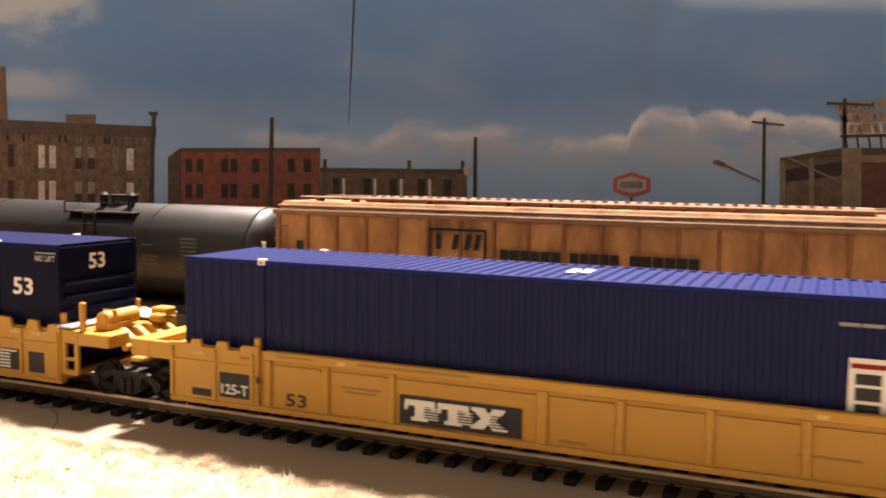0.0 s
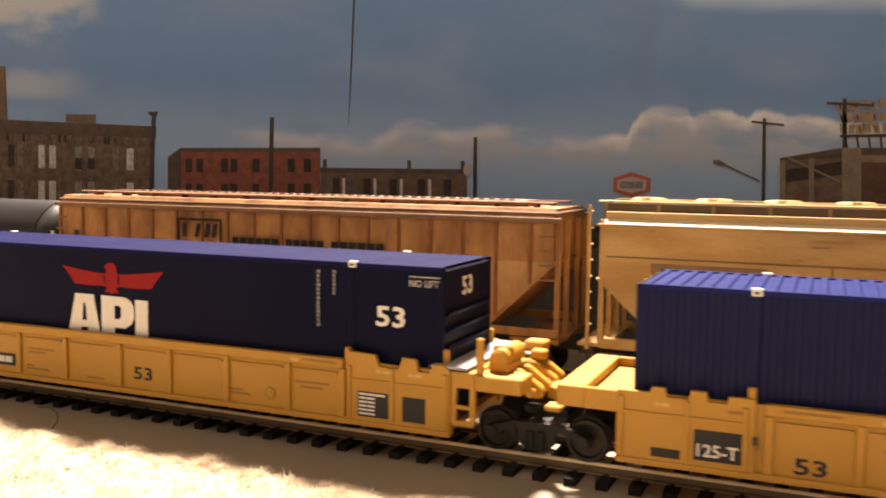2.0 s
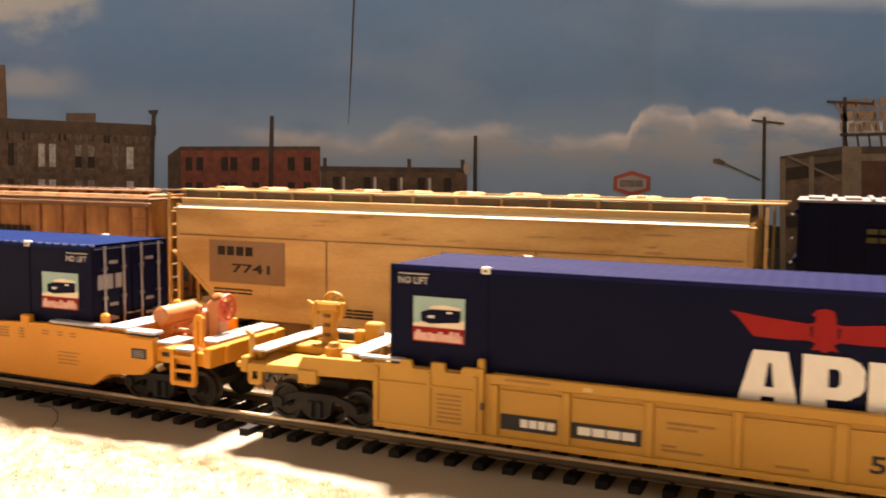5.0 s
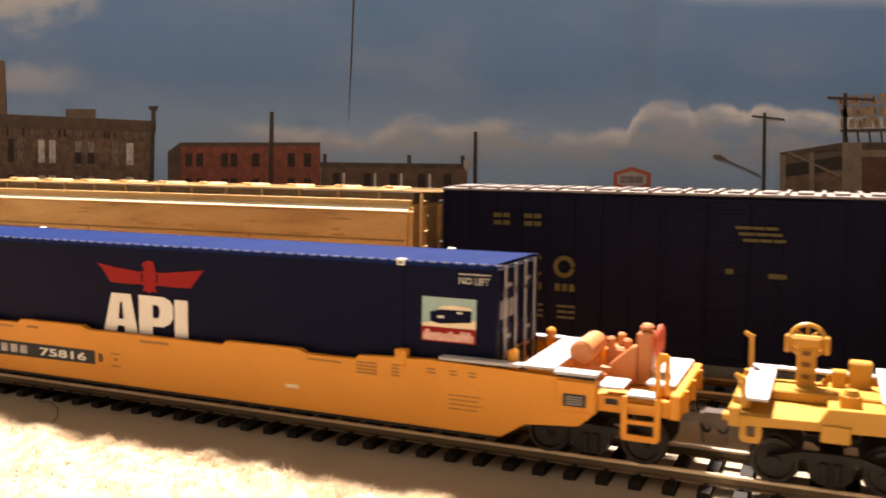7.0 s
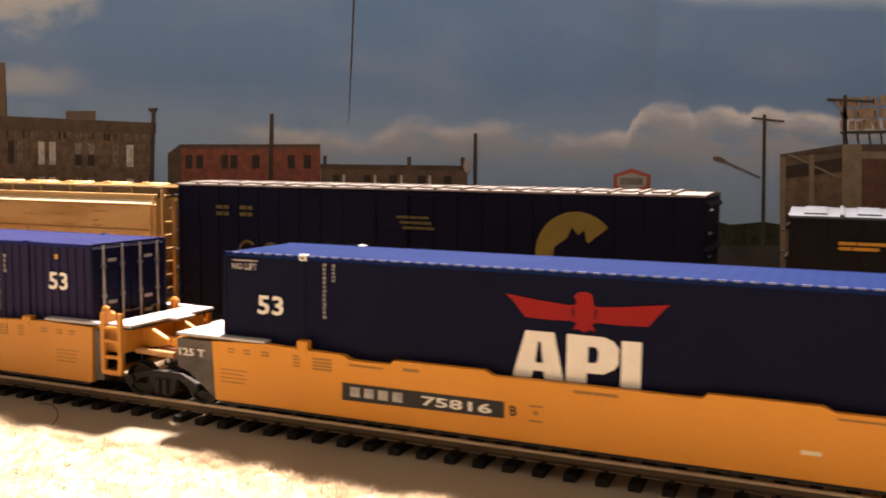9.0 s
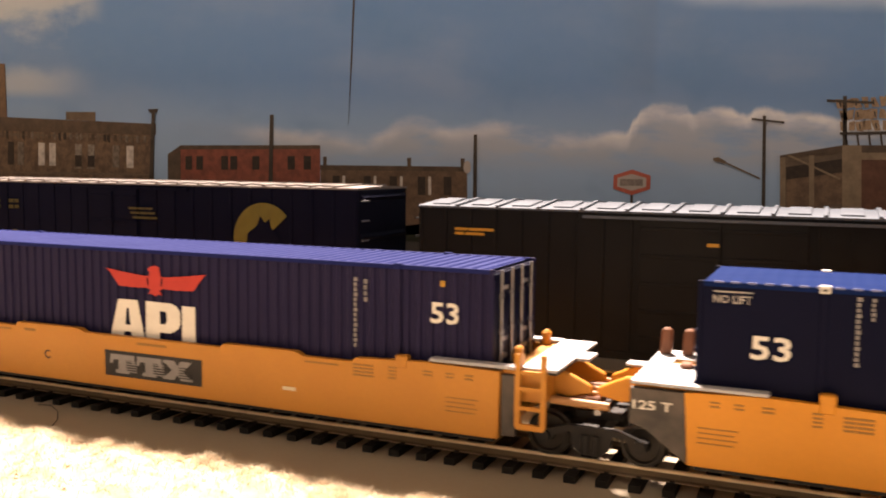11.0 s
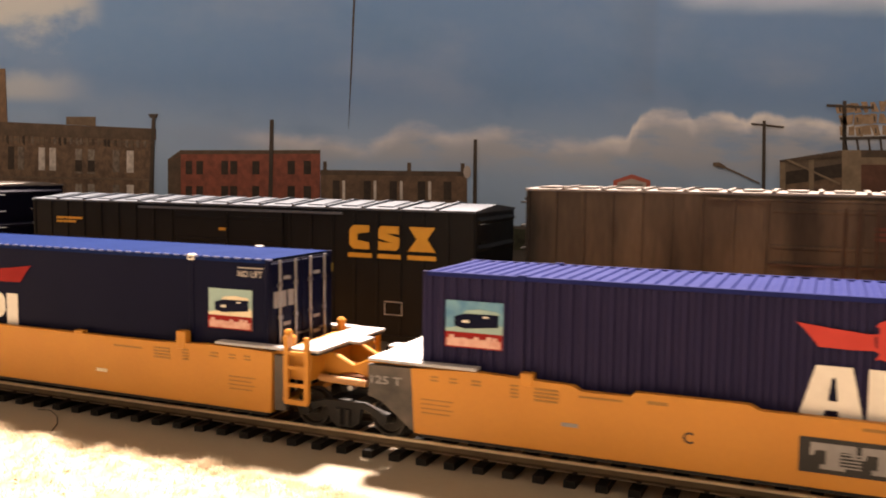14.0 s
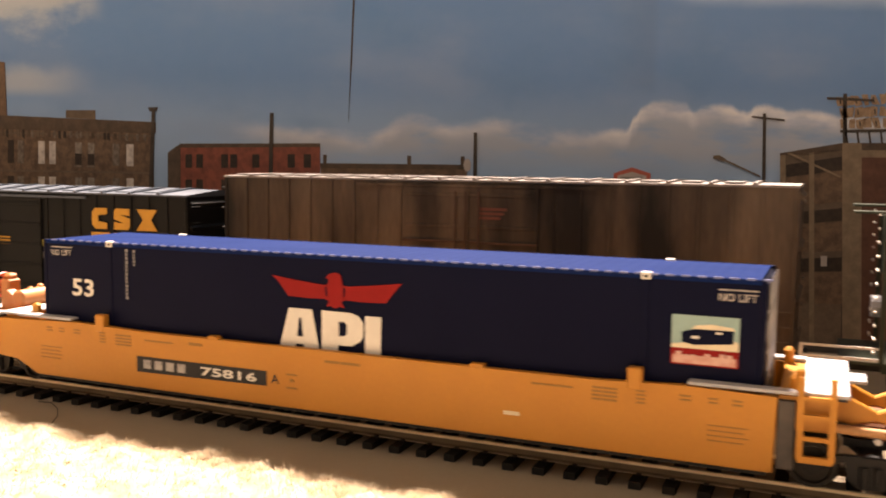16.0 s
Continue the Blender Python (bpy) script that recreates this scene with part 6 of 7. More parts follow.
MOVERS_NEAR.append((ribbed_car("yellow panelled well car with black number boards", 1, "wing"), -0.2832, NEAR_Y, 0))
MOVERS_NEAR.append((smooth_car("orange-yellow plain-sided well car with end platform", "black", "deck", "B"), -0.5568, NEAR_Y, 0))
MOVERS_NEAR.append((smooth_car("orange-yellow plain-sided middle well car with worn board", "black", "ladder", "C"), -0.7849, NEAR_Y, 0))
MOVERS_NEAR.append((smooth_car("orange-yellow plain-sided well car with number board", "deck", "ladder", "A"), -1.011, NEAR_Y, 0))


# ---- far train ----
RUST = material("rusty_weathered_paint", (0.45, 0.252, 0.1), 0.7, second=(0.23, 0.105, 0.042), scale=120, amount=0.95, speck=0.18, bump=0.25, bump_scale=700, stretch=(1, 1, 0.4))
# Paler peach tone, used on the lower body only.
RUST_PALE = material("pale_peach_paint", (0.52, 0.33, 0.155), 0.7, second=(0.34, 0.185, 0.08), scale=110, amount=0.8, speck=0.15, bump=0.2, bump_scale=700, stretch=(1, 1, 0.4))
RUST_RIB = material("dark_rust_rib", (0.27, 0.125, 0.055), 0.75, second=(0.2, 0.09, 0.04), scale=200, amount=0.8)
RUST_ROOF = material("faded_tan_roof", (0.27, 0.165, 0.095), 0.6, second=(0.19, 0.1, 0.055), scale=150, amount=0.8)
CREAM = material("cream_weathered_paint", (0.6, 0.41, 0.165), 0.6, second=(0.42, 0.255, 0.085), scale=70, amount=0.8, speck=0.1, bump=0.15, stretch=(0.5, 1, 2.0))
# Darker cream for brackets, weld seams and discharge bays.
CREAM_DARK = material("dark_cream_paint", (0.26, 0.17, 0.075), 0.7, second=(0.15, 0.1, 0.05), scale=150, amount=0.8)
STAIN = material("tan_streak", (0.46, 0.3, 0.115), 0.7, second=(0.34, 0.21, 0.08), scale=500, amount=1.0)
LIT_CREAM = material("lit_cream_paint", (0.72, 0.62, 0.42), 0.55, second=(0.6, 0.48, 0.3), scale=120)
GAP_SHADE = material("dark_gap_shade", (0.07, 0.05, 0.03), 0.7, second=(0.14, 0.09, 0.045), scale=200)
PATCH = material("brown_grey_patch_paint", (0.27, 0.18, 0.1), 0.65, second=(0.22, 0.14, 0.08), scale=200)
MIDNIGHT = material("midnight_blue_paint", (0.0055, 0.0066, 0.0185), 0.5, second=(0.0068, 0.0077, 0.019), scale=60, amount=0.7, spec=0.04)
GALV = material("galvanised_roof", (0.085, 0.1, 0.125), 0.7, 0.0, second=(0.06, 0.072, 0.09), scale=120, spec=0.1)
PALEROOF = material("pale_weathered_roof", (0.23, 0.215, 0.205), 0.8, second=(0.16, 0.14, 0.13), scale=150, amount=0.7, spec=0.1)
GREASE = material("streaked_black_brown_paint", (0.125, 0.093, 0.064), 0.65, second=(0.012, 0.0105, 0.0095), scale=48, edges=(0.4, 0.66), amount=1.0, speck=0.25, bump=0.2, stretch=(1, 1, 0.22), spec=0.2)
DIM_OCHRE = material("faded_ochre_print", (0.075, 0.066, 0.017), 0.6, scale=300)
OCHRE = material("ochre_print", (0.165, 0.142, 0.024), 0.6, scale=300)
PALEMARK = material("faded_white_print", (0.075, 0.075, 0.068), 0.6, scale=300)
GRAFFITI_BLUE = material("blue_graffiti", (0.025, 0.12, 0.2), 0.6, second=(0.02, 0.05, 0.17), scale=200, amount=0.9)
GRAFFITI_DARK = material("dark_blue_graffiti", (0.012, 0.02, 0.05), 0.6, scale=200)
GRAFFITI_RED = material("red_graffiti", (0.35, 0.06, 0.04), 0.6, scale=200)
DARKGREEN = material("dark_green_paint", (0.02, 0.03, 0.016), 0.5, second=(0.035, 0.04, 0.022), scale=120)
TANKBLACK = material("satin_black_tank", (0.0125, 0.012, 0.012), 0.46, second=(0.018, 0.017, 0.016), scale=60, bump=0.05, spec=0.5)


def rungs(car, x, y, z0, z1, n, mat, w=0.0045):
    """Ladder of single rungs on an end or side."""
    for i in range(n):
        z = z0 + (z1 - z0) * i / (n - 1)
        bm = bmesh.new()
        rod(bm, (x, y - w / 2, z), (x, y + w / 2, z), 0.00028, 6)
        part("rung", bm, mat, car)


def underframe(car, half, z=0.0125):
    boxes("centre_sill", [(-half - 0.003, half + 0.003, -0.0025, 0.0025, 0.0085, z)], DARK, car)
    for s in (-1, 1):
        truck(car, s * (half - 0.019), BACK_WAY)
        coupler(car, s * (half + 0.002), s * (half + 0.0045))


def blocks(x, z, widths, h, y, mat, parent, gap, name="letter_block"):
    """Big railway lettering as plain upright blocks."""
    for w in widths:
        decal(name, rect(x, x + w, z, z + h), y, mat, parent)
        x += w + gap


def rib_hopper(cx):
    car = thing("hopper_car", "rust-brown weathered covered hopper with ribbed sides", "hopper car", "cars of the far train")
    H, W = 0.0957, 0.0178
    zt, zb = 0.0486, 0.0155
    bm = bmesh.new()
    prism(bm, [(-W + 0.0008, 0.036), (W - 0.0008, 0.036), (W - 0.0008, zt), (W - 0.003, 0.0515), (-W + 0.003, 0.0515), (-W + 0.0008, zt)], "x", -H + 0.002, H - 0.002)
    part("body", bm, RUST, car)
    bm = bmesh.new()
    prism(bm, [(-H + 0.002, 0.036), (H - 0.002, 0.036), (H - 0.024, zb), (-H + 0.024, zb)], "y", -W + 0.0008, W - 0.0008)
    part("lower_body", bm, RUST_PALE, car)
    n = 18
    for s in (-1, 1):
        boxes("top_chord", [(-H, H, *sorted((s * W, s * (W - 0.0016))), zt - 0.0012, zt + 0.0004)], RUST_ROOF, car, bevel=0.0002)
        boxes("side_sill", [(-H, H, *sorted((s * W, s * (W - 0.0016))), zb - 0.0012, zb + 0.0012)], RUST, car, bevel=0.0002)
        for i in range(n):
            x = -0.0934 + i * 0.0106
            boxes("side_rib", [(x - 0.0005, x + 0.0005, *sorted((s * (W - 0.0001), s * (W - 0.001))), max(zb + 0.001, 0.036 - 0.0205 * (H - 0.002 - abs(x)) / 0.022) if abs(x) > H - 0.024 else zb + 0.001, zt - 0.001)], RUST_RIB, car, bevel=0.00015)
        # steps of the sloping ends
        for e in (-1, 1):
            for k in range(4):
                z = 0.031 + k * 0.0042
                bm = bmesh.new()
                rod(bm, (e * (H - 0.006), s * (W + 0.0004), z), (e * (H - 0.001), s * (W + 0.0004), z), 0.0003, 6)
                part("grab_iron", bm, RUST_ROOF, car)
    for e in (-1, 1):
        bm = bmesh.new()
        prism(bm, [(e * (H - 0.0022), 0.0365), (e * (H - 0.0005), 0.0365), (e * (H - 0.023), zb - 0.0005), (e * (H - 0.0247), zb - 0.0005)], "y", -W + 0.0004, W - 0.0004)
        part("slope_end", bm, RUST, car)
        boxes("end_post", [(min(e * (H - 0.0018), e * (H - 0.0003)), max(e * (H - 0.0018), e * (H - 0.0003)), y - 0.0007, y + 0.0007, 0.012, 0.048) for y in (-0.0155, -0.006, 0.006, 0.0155)], RUST, car)
        boxes("end_platform", [(min(e * (H - 0.015), e * H), max(e * (H - 0.015), e * H), -W + 0.001, W - 0.001, 0.0125, 0.0138)], RUST, car)
    boxes("roof_deck", [(-H + 0.001, H - 0.001, -W + 0.0012, W - 0.0012, 0.0497, 0.0505)], RUST_ROOF, car, bevel=0.0002)
    for y in (-0.0085, 0.0085):
        boxes("running_board", [(-H + 0.006, H - 0.004, y - 0.0022, y + 0.0022, 0.0526, 0.0531)], RUST_ROOF, car, "faded tan running board", bevel=0.0001)
        for i in range(14):
            x = -H + 0.012 + i * 0.013
            boxes("board_bracket", [(x, x + 0.001, y - 0.002, y + 0.002, 0.0505, 0.0526)], RUST_RIB, car)
    for i in range(44):
        x = -0.066 + i * 0.0033
        boxes("hatch_clamp", [(x, x + 0.0013, -0.0052, -0.0034, 0.0531, 0.0537)], RUST_ROOF, car)
    boxes("trough_hatch", [(-0.068, 0.082, -0.0055, 0.0055, 0.0505, 0.0534)], RUST_ROOF, car, bevel=0.0003)
    for x in (-0.05, 0.0, 0.05):
        bm = bmesh.new()
        v = [(x - 0.02, 0.0157), (x + 0.02, 0.0157), (x + 0.007, 0.0055), (x - 0.007, 0.0055)]
        prism(bm, v, "y", -0.012, 0.012)
        part("discharge_bay", bm, RUST, car, bevel=0.0003)
    y = -W + 0.00005
    fr = [(-0.04, -0.0392, 0.0344, 0.0449), (-0.0221, -0.0213, 0.0344, 0.0449), (-0.0392, -0.0221, 0.0441, 0.0449), (-0.0392, -0.0221, 0.0344, 0.0352)]
    for f in fr:
        decal("logo_frame", rect(*f), y, INK, car)
    for x, lean in ((-0.0375, 0), (-0.0325, 0.001), (-0.0285, 0.001), (-0.0255, 0.001)):
        decal("logo_bar", [(x, 0.0386), (x + 0.0016, 0.0386), (x + 0.0016 + lean, 0.0432), (x + lean, 0.0432)], y, INK, car)
    x = -0.017
    for wd in ([0.0026] * 6, [0.0024] * 5, [0.0027] * 6):
        blocks(x, 0.0356, wd, 0.0036, y, INK, car, 0.0005)
        x += sum(wd) + 0.0005 * len(wd) + 0.0024
    for k in range(3):
        bars("small_print", 0.033, 0.0222 - 0.0013 * k, [0.003, 0.004], 0.0007, y, INK, car)
    bars("small_print", -0.0865, 0.036, [0.0022], 0.003, y, INK, car)
    bars("small_print", -0.0865, 0.0312, [0.0022, 0.0022], 0.003, y, INK, car)
    for k in range(4):
        bars("small_print", -0.0868, 0.0285 - 0.0013 * k, [0.003, 0.002], 0.0006, y, INK, car)
    underframe(car, 0.0957)
    MOVERS_BACK.append((car, cx, BACK_Y, 0))


def smooth_hopper(cx):
    car = thing("hopper_car", "cream weathered covered hopper with blue graffiti", "hopper car", "cars of the far train")
    H, W = 0.096, 0.0178
    bm = bmesh.new()
    prism(bm, [(-W, 0.032), (W, 0.032), (W, 0.038), (W - 0.0002, 0.0478), (W - 0.0036, 0.0499), (-W + 0.0036, 0.0499), (-W + 0.0002, 0.0478), (-W, 0.038)], "x", -H + 0.003, H - 0.003)
    part("body", bm, CREAM, car)
    bm = bmesh.new()
    prism(bm, [(-H + 0.003, 0.032), (H - 0.003, 0.032), (H - 0.026, 0.0115), (-H + 0.026, 0.0115)], "y", -W, W)
    part("lower_body", bm, CREAM, car)
    for e in (-1, 1):
        bm = bmesh.new()
        prism(bm, [(e * (H - 0.0028), 0.0325), (e * (H - 0.001), 0.0325), (e * (H - 0.0245), 0.0112), (e * (H - 0.0265), 0.0112)], "y", -W - 0.0003, W + 0.0003)
        part("slope_sheet", bm, CREAM, car)
    for s in (-1, 1):
        boxes("roof_eave", [(-H + 0.001, H - 0.001, *sorted((s * (W + 0.0002), s * (W - 0.0012))), 0.0472, 0.0479)], CREAM, car, bevel=0.0002)
        # Paler cream puts the light on this slope into its colour.
        bm = bmesh.new()
        prism(bm, [(s * (W + 0.0001), 0.04795), (s * (W - 0.0021), 0.0492), (s * (W - 0.0021), 0.0488), (s * (W - 0.0002), 0.0477)], "x", -H + 0.003, H - 0.003)
        part("eave_strip", bm, LIT_CREAM, car, "sloping eave strip in pale lit cream")
        boxes("roof_curb", [(-H + 0.003, H - 0.003, *sorted((s * (W - 0.0021), s * (W - 0.0038))), 0.0488, 0.0512)], CREAM, car, bevel=0.0001)
        for i in range(9):
            x, z = RNG.uniform(-H + 0.006, H - 0.02), RNG.uniform(0.0395, 0.0468)
            w = RNG.uniform(0.002, 0.012)
            decal("stain", [(x, z), (x + w * 0.6, z - 0.0002), (x + w, z + 0.0001), (x + w * 0.8, z + RNG.uniform(0.0003, 0.0007)), (x + w * 0.3, z + RNG.uniform(0.0002, 0.0006))], -W + 0.00001, STAIN, car)
        boxes("running_board", [(-H, H + 0.006, *sorted((s * (W - 0.0085), s * (W - 0.0052))), 0.0536, 0.0542)], CREAM, car, bevel=0.0001)
        for i in range(14):
            x = -H + 0.002 + i * 0.01455
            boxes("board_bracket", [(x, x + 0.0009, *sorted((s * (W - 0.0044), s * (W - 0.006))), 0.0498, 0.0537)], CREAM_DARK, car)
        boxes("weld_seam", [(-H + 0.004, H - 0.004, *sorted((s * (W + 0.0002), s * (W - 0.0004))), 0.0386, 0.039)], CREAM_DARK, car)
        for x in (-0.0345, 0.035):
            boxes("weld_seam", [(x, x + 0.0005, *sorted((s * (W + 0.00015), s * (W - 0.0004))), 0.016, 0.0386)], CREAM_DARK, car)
        boxes("jacking_sill", [(-H + 0.002, H - 0.002, *sorted((s * 0.0168, s * 0.0145)), 0.0125, 0.0155)], CREAM, car, bevel=0.0002)
    # Dark brown paints in the shade of the gap below the running boards.
    boxes("roof_box", [(-H + 0.003, H - 0.003, -W + 0.0048, W - 0.0048, 0.0499, 0.0534)], GAP_SHADE, car, "roof box coloured dark as a shaded gap")
    for i in range(10):
        x = -0.084 + i * 0.0183
        bm = bmesh.new()
        rod(bm, (x, 0, 0.0534), (x, 0, 0.0543), 0.0046, 16)
        rod(bm, (x, 0, 0.0543), (x, 0, 0.0549), 0.0052, 16, 0.0045)
        hat = part("roof_hatch", bm, CREAM, car, smooth=True)
        boxes("hatch_clamp", [(x - 0.0012, x + 0.0012, -0.0068, -0.0048, 0.0526, 0.0552)], CREAM, hat, bevel=0.0002)
    for i in range(5):
        boxes("hatch_walk", [(-0.088 + i * 0.0366, -0.0606 + i * 0.0366, -0.0075, -0.0065, 0.054, 0.0545)], CREAM, car, bevel=0.0001)
    for e in (-1, 1):
        xo = e * (H + 0.001)
        boxes("end_frame", [(min(e * (H - 0.003), e * (H - 0.0016)), max(e * (H - 0.003), e * (H - 0.0016)), yy, yy + 0.0014, 0.0135, 0.049) for yy in (-0.0168, -0.0065, 0.0051, 0.0154)], CREAM, car)
        for y in (-0.0172, 0.0162):
            boxes("ladder_rail", [(min(xo, xo + e * 0.0008), max(xo, xo + e * 0.0008), y, y + 0.001, 0.012, 0.053)], CREAM, car)
        rungs(car, xo + e * 0.0005, -0.0145, 0.014, 0.051, 9, CREAM)
        rungs(car, xo + e * 0.0005, 0.0143, 0.014, 0.051, 9, CREAM)
        boxes("end_platform", [(min(e * (H - 0.004), e * (H + 0.004)), max(e * (H - 0.004), e * (H + 0.004)), -0.0165, 0.0165, 0.0128, 0.0138)], CREAM, car)
    for x in (-0.05, 0.0, 0.05):
        bm = bmesh.new()
        prism(bm, [(x - 0.017, 0.0125), (x + 0.017, 0.0125), (x + 0.007, 0.005), (x - 0.007, 0.005)], "y", -0.0115, 0.0115)
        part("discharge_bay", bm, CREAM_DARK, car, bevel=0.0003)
    y = -W - 0.00002
    p = decal("paint_patch", rect(-0.0798, -0.0498, 0.0232, 0.0375), y, PATCH, car, "brown-grey overpainted patch")
    bars("reporting_marks", -0.0762, 0.0325, [0.0028] * 4, 0.003, y - 0.00012, INK, p, 0.3)
    lettering("7741", -0.0705, 0.0268, 0.003, y - 0.00012, INK, p, width=0.0150)
    p = decal("data_patch", rect(-0.0795, -0.0555, 0.0188, 0.0226), y, CREAM, car)
    for k in range(2):
        bars("small_print", -0.078, 0.0208 - 0.0012 * k, [0.004, 0.005, 0.006], 0.0006, y - 0.00012, INK, p)
    for k in range(3):
        bars("small_print", -0.036, 0.0168 - 0.0011 * k, [0.006, 0.005, 0.007], 0.0007, y, INK, car)
    back = lettering("BONUS", -0.0106, 0.0174, 0.0114, y, GRAFFITI_DARK, car, width=0.0302, name="graffiti", bold=0.075)
    lettering("BONUS", -0.0102, 0.0178, 0.0106, y - 0.00012, GRAFFITI_BLUE, back, width=0.0294, name="graffiti_fill", bold=0.032)
    decal("graffiti_scrawl", [(0.02, 0.0205), (0.0225, 0.0222), (0.0245, 0.0205), (0.0262, 0.0245), (0.0235, 0.0272), (0.0208, 0.0258)], y, GRAFFITI_RED, car)
    decal("black_emblem", [(0.0064, 0.0258), (0.0205, 0.0258), (0.0262, 0.0316), (0.0455, 0.0316), (0.0455, 0.0362), (0.0222, 0.0362), (0.016, 0.0303), (0.0064, 0.0303)], y, INK, car)
    blocks(0.046, 0.0262, [0.0036] * 7, 0.0056, y, INK, car, 0.001)
    bars("small_print", 0.0, 0.0152, [0.008], 0.0006, y, INK, car)
    underframe(car, 0.096)
    MOVERS_BACK.append((car, cx, BACK_Y, 0))


def boxcar(cx, label, paint, roofmat, half, z_eave, z_ridge, end_ribs, panels, door=(-0.022, 0.022)):
    car = thing("boxcar", label, "boxcar", "cars of the far train")
    W = 0.0176
    zb = 0.0105
    bm = bmesh.new()
    box(bm, -half + 0.0012, half - 0.0012, -W + 0.0004, W - 0.0004, zb, z_eave - 0.0004)
    part("body", bm, paint, car)
    bm = bmesh.new()
    prism(bm, [(-W - 0.0002, z_eave - 0.0006), (-W - 0.0002, z_eave), (0, z_ridge), (W + 0.0002, z_eave), (W + 0.0002, z_eave - 0.0006)], "x", -half, half)
    roof = part("roof", bm, roofmat, car)
    d = 2 * half / panels
    for i in range(1, panels):
        x = -half + i * d
        bm = bmesh.new()
        prism(bm, [(-W - 0.0003, z_eave - 0.0003), (-W - 0.0003, z_eave + 0.0006), (0, z_ridge + 0.0006), (W + 0.0003, z_eave + 0.0006), (W + 0.0003, z_eave - 0.0003)], "x", x - 0.0005, x + 0.0005)
        part("roof_seam", bm, roofmat, roof)
        bm = bmesh.new()
        prism(bm, [(-W + 0.003, z_eave + 0.0002), (-0.002, z_ridge - 0.0002), (-0.002, z_ridge + 0.00035), (-W + 0.003, z_eave + 0.0007)], "x", x - d * 0.72, x - d * 0.28)
        part("roof_panel", bm, roofmat, roof, bevel=0.0001)
    n = 22
    for s in (-1, 1):
        for i in range(n + 1):
            x = -half + 0.001 + i * (2 * half - 0.002) / n
            if door[0] < x < door[1]:
                continue
            boxes("side_post", [(x - 0.00045, x + 0.00045, *sorted((s * W, s * (W - 0.0006))), zb + 0.001, z_eave - 0.0008)], paint, car, bevel=0.0001)
        boxes("side_sill", [(-half, half, *sorted((s * (W + 0.0001), s * (W - 0.001))), zb - 0.0012, zb + 0.001)], paint, car, bevel=0.0001)
        mid = (door[0] + door[1]) / 2
        dr = boxes("door", [(door[0], door[1], *sorted((s * (W + 0.0006), s * (W - 0.0006))), zb + 0.001, z_eave - 0.0022)], paint, car, bevel=0.0001)
        for k in range(5):
            z = zb + 0.005 + k * (z_eave - zb - 0.01) / 4
            boxes("door_rib", [(door[0] + 0.0006, door[1] - 0.0006, *sorted((s * (W + 0.0009), s * (W + 0.0004))), z, z + 0.001)], paint, dr, bevel=0.0001)
        bm = bmesh.new()
        rod(bm, (mid, s * (W + 0.0012), zb + 0.002), (mid, s * (W + 0.0012), z_eave - 0.003), 0.0003, 6)
        part("door_rod", bm, paint, dr)
        boxes("door_track", [(door[0] - 0.016, door[1] + 0.022, *sorted((s * (W + 0.0009), s * W)), z_eave - 0.0022, z_eave - 0.0014)], roofmat if end_ribs == 5 else paint, car)
    for e in (-1, 1):
        boxes("end_wall", [(min(e * (half - 0.0002), e * (half - 0.0014)), max(e * (half - 0.0002), e * (half - 0.0014)), -W + 0.0003, W - 0.0003, zb, z_eave - 0.0002)], paint, car)
        for k in range(end_ribs):
            z = zb + 0.004 + k * (z_eave - zb - 0.007) / (end_ribs - 1)
            bm = bmesh.new()
            prism(bm, [(e * (half - 0.0005), z - 0.0014), (e * (half + 0.0009), z), (e * (half - 0.0005), z + 0.0014)], "y", -W + 0.0016, W - 0.0016)
            part("end_rib", bm, paint, car, bevel=0.0002)
        rungs(car, e * (half + 0.0012), -0.0148, 0.014, z_eave - 0.004, 7, SILVER if paint is MIDNIGHT else paint)
        for k in range(4):
            z = 0.013 + k * 0.004
            bm = bmesh.new()
            rod(bm, (e * (half - 0.006), -W - 0.0006, z), (e * (half - 0.001), -W - 0.0006, z), 0.00028, 6)
            part("grab_iron", bm, paint, car)
    underframe(car, half)
    MOVERS_BACK.append((car, cx, BACK_Y, 0))
    return car


def ring_shape(cx, cz, r0, r1, a0, a1, n=18):
    o = [(cx + r1 * math.cos(radians(a0 + (a1 - a0) * i / n)), cz + r1 * math.sin(radians(a0 + (a1 - a0) * i / n))) for i in range(n + 1)]
    return o + [(cx + r0 * math.cos(radians(a1 - (a1 - a0) * i / n)), cz + r0 * math.sin(radians(a1 - (a1 - a0) * i / n))) for i in range(n + 1)]


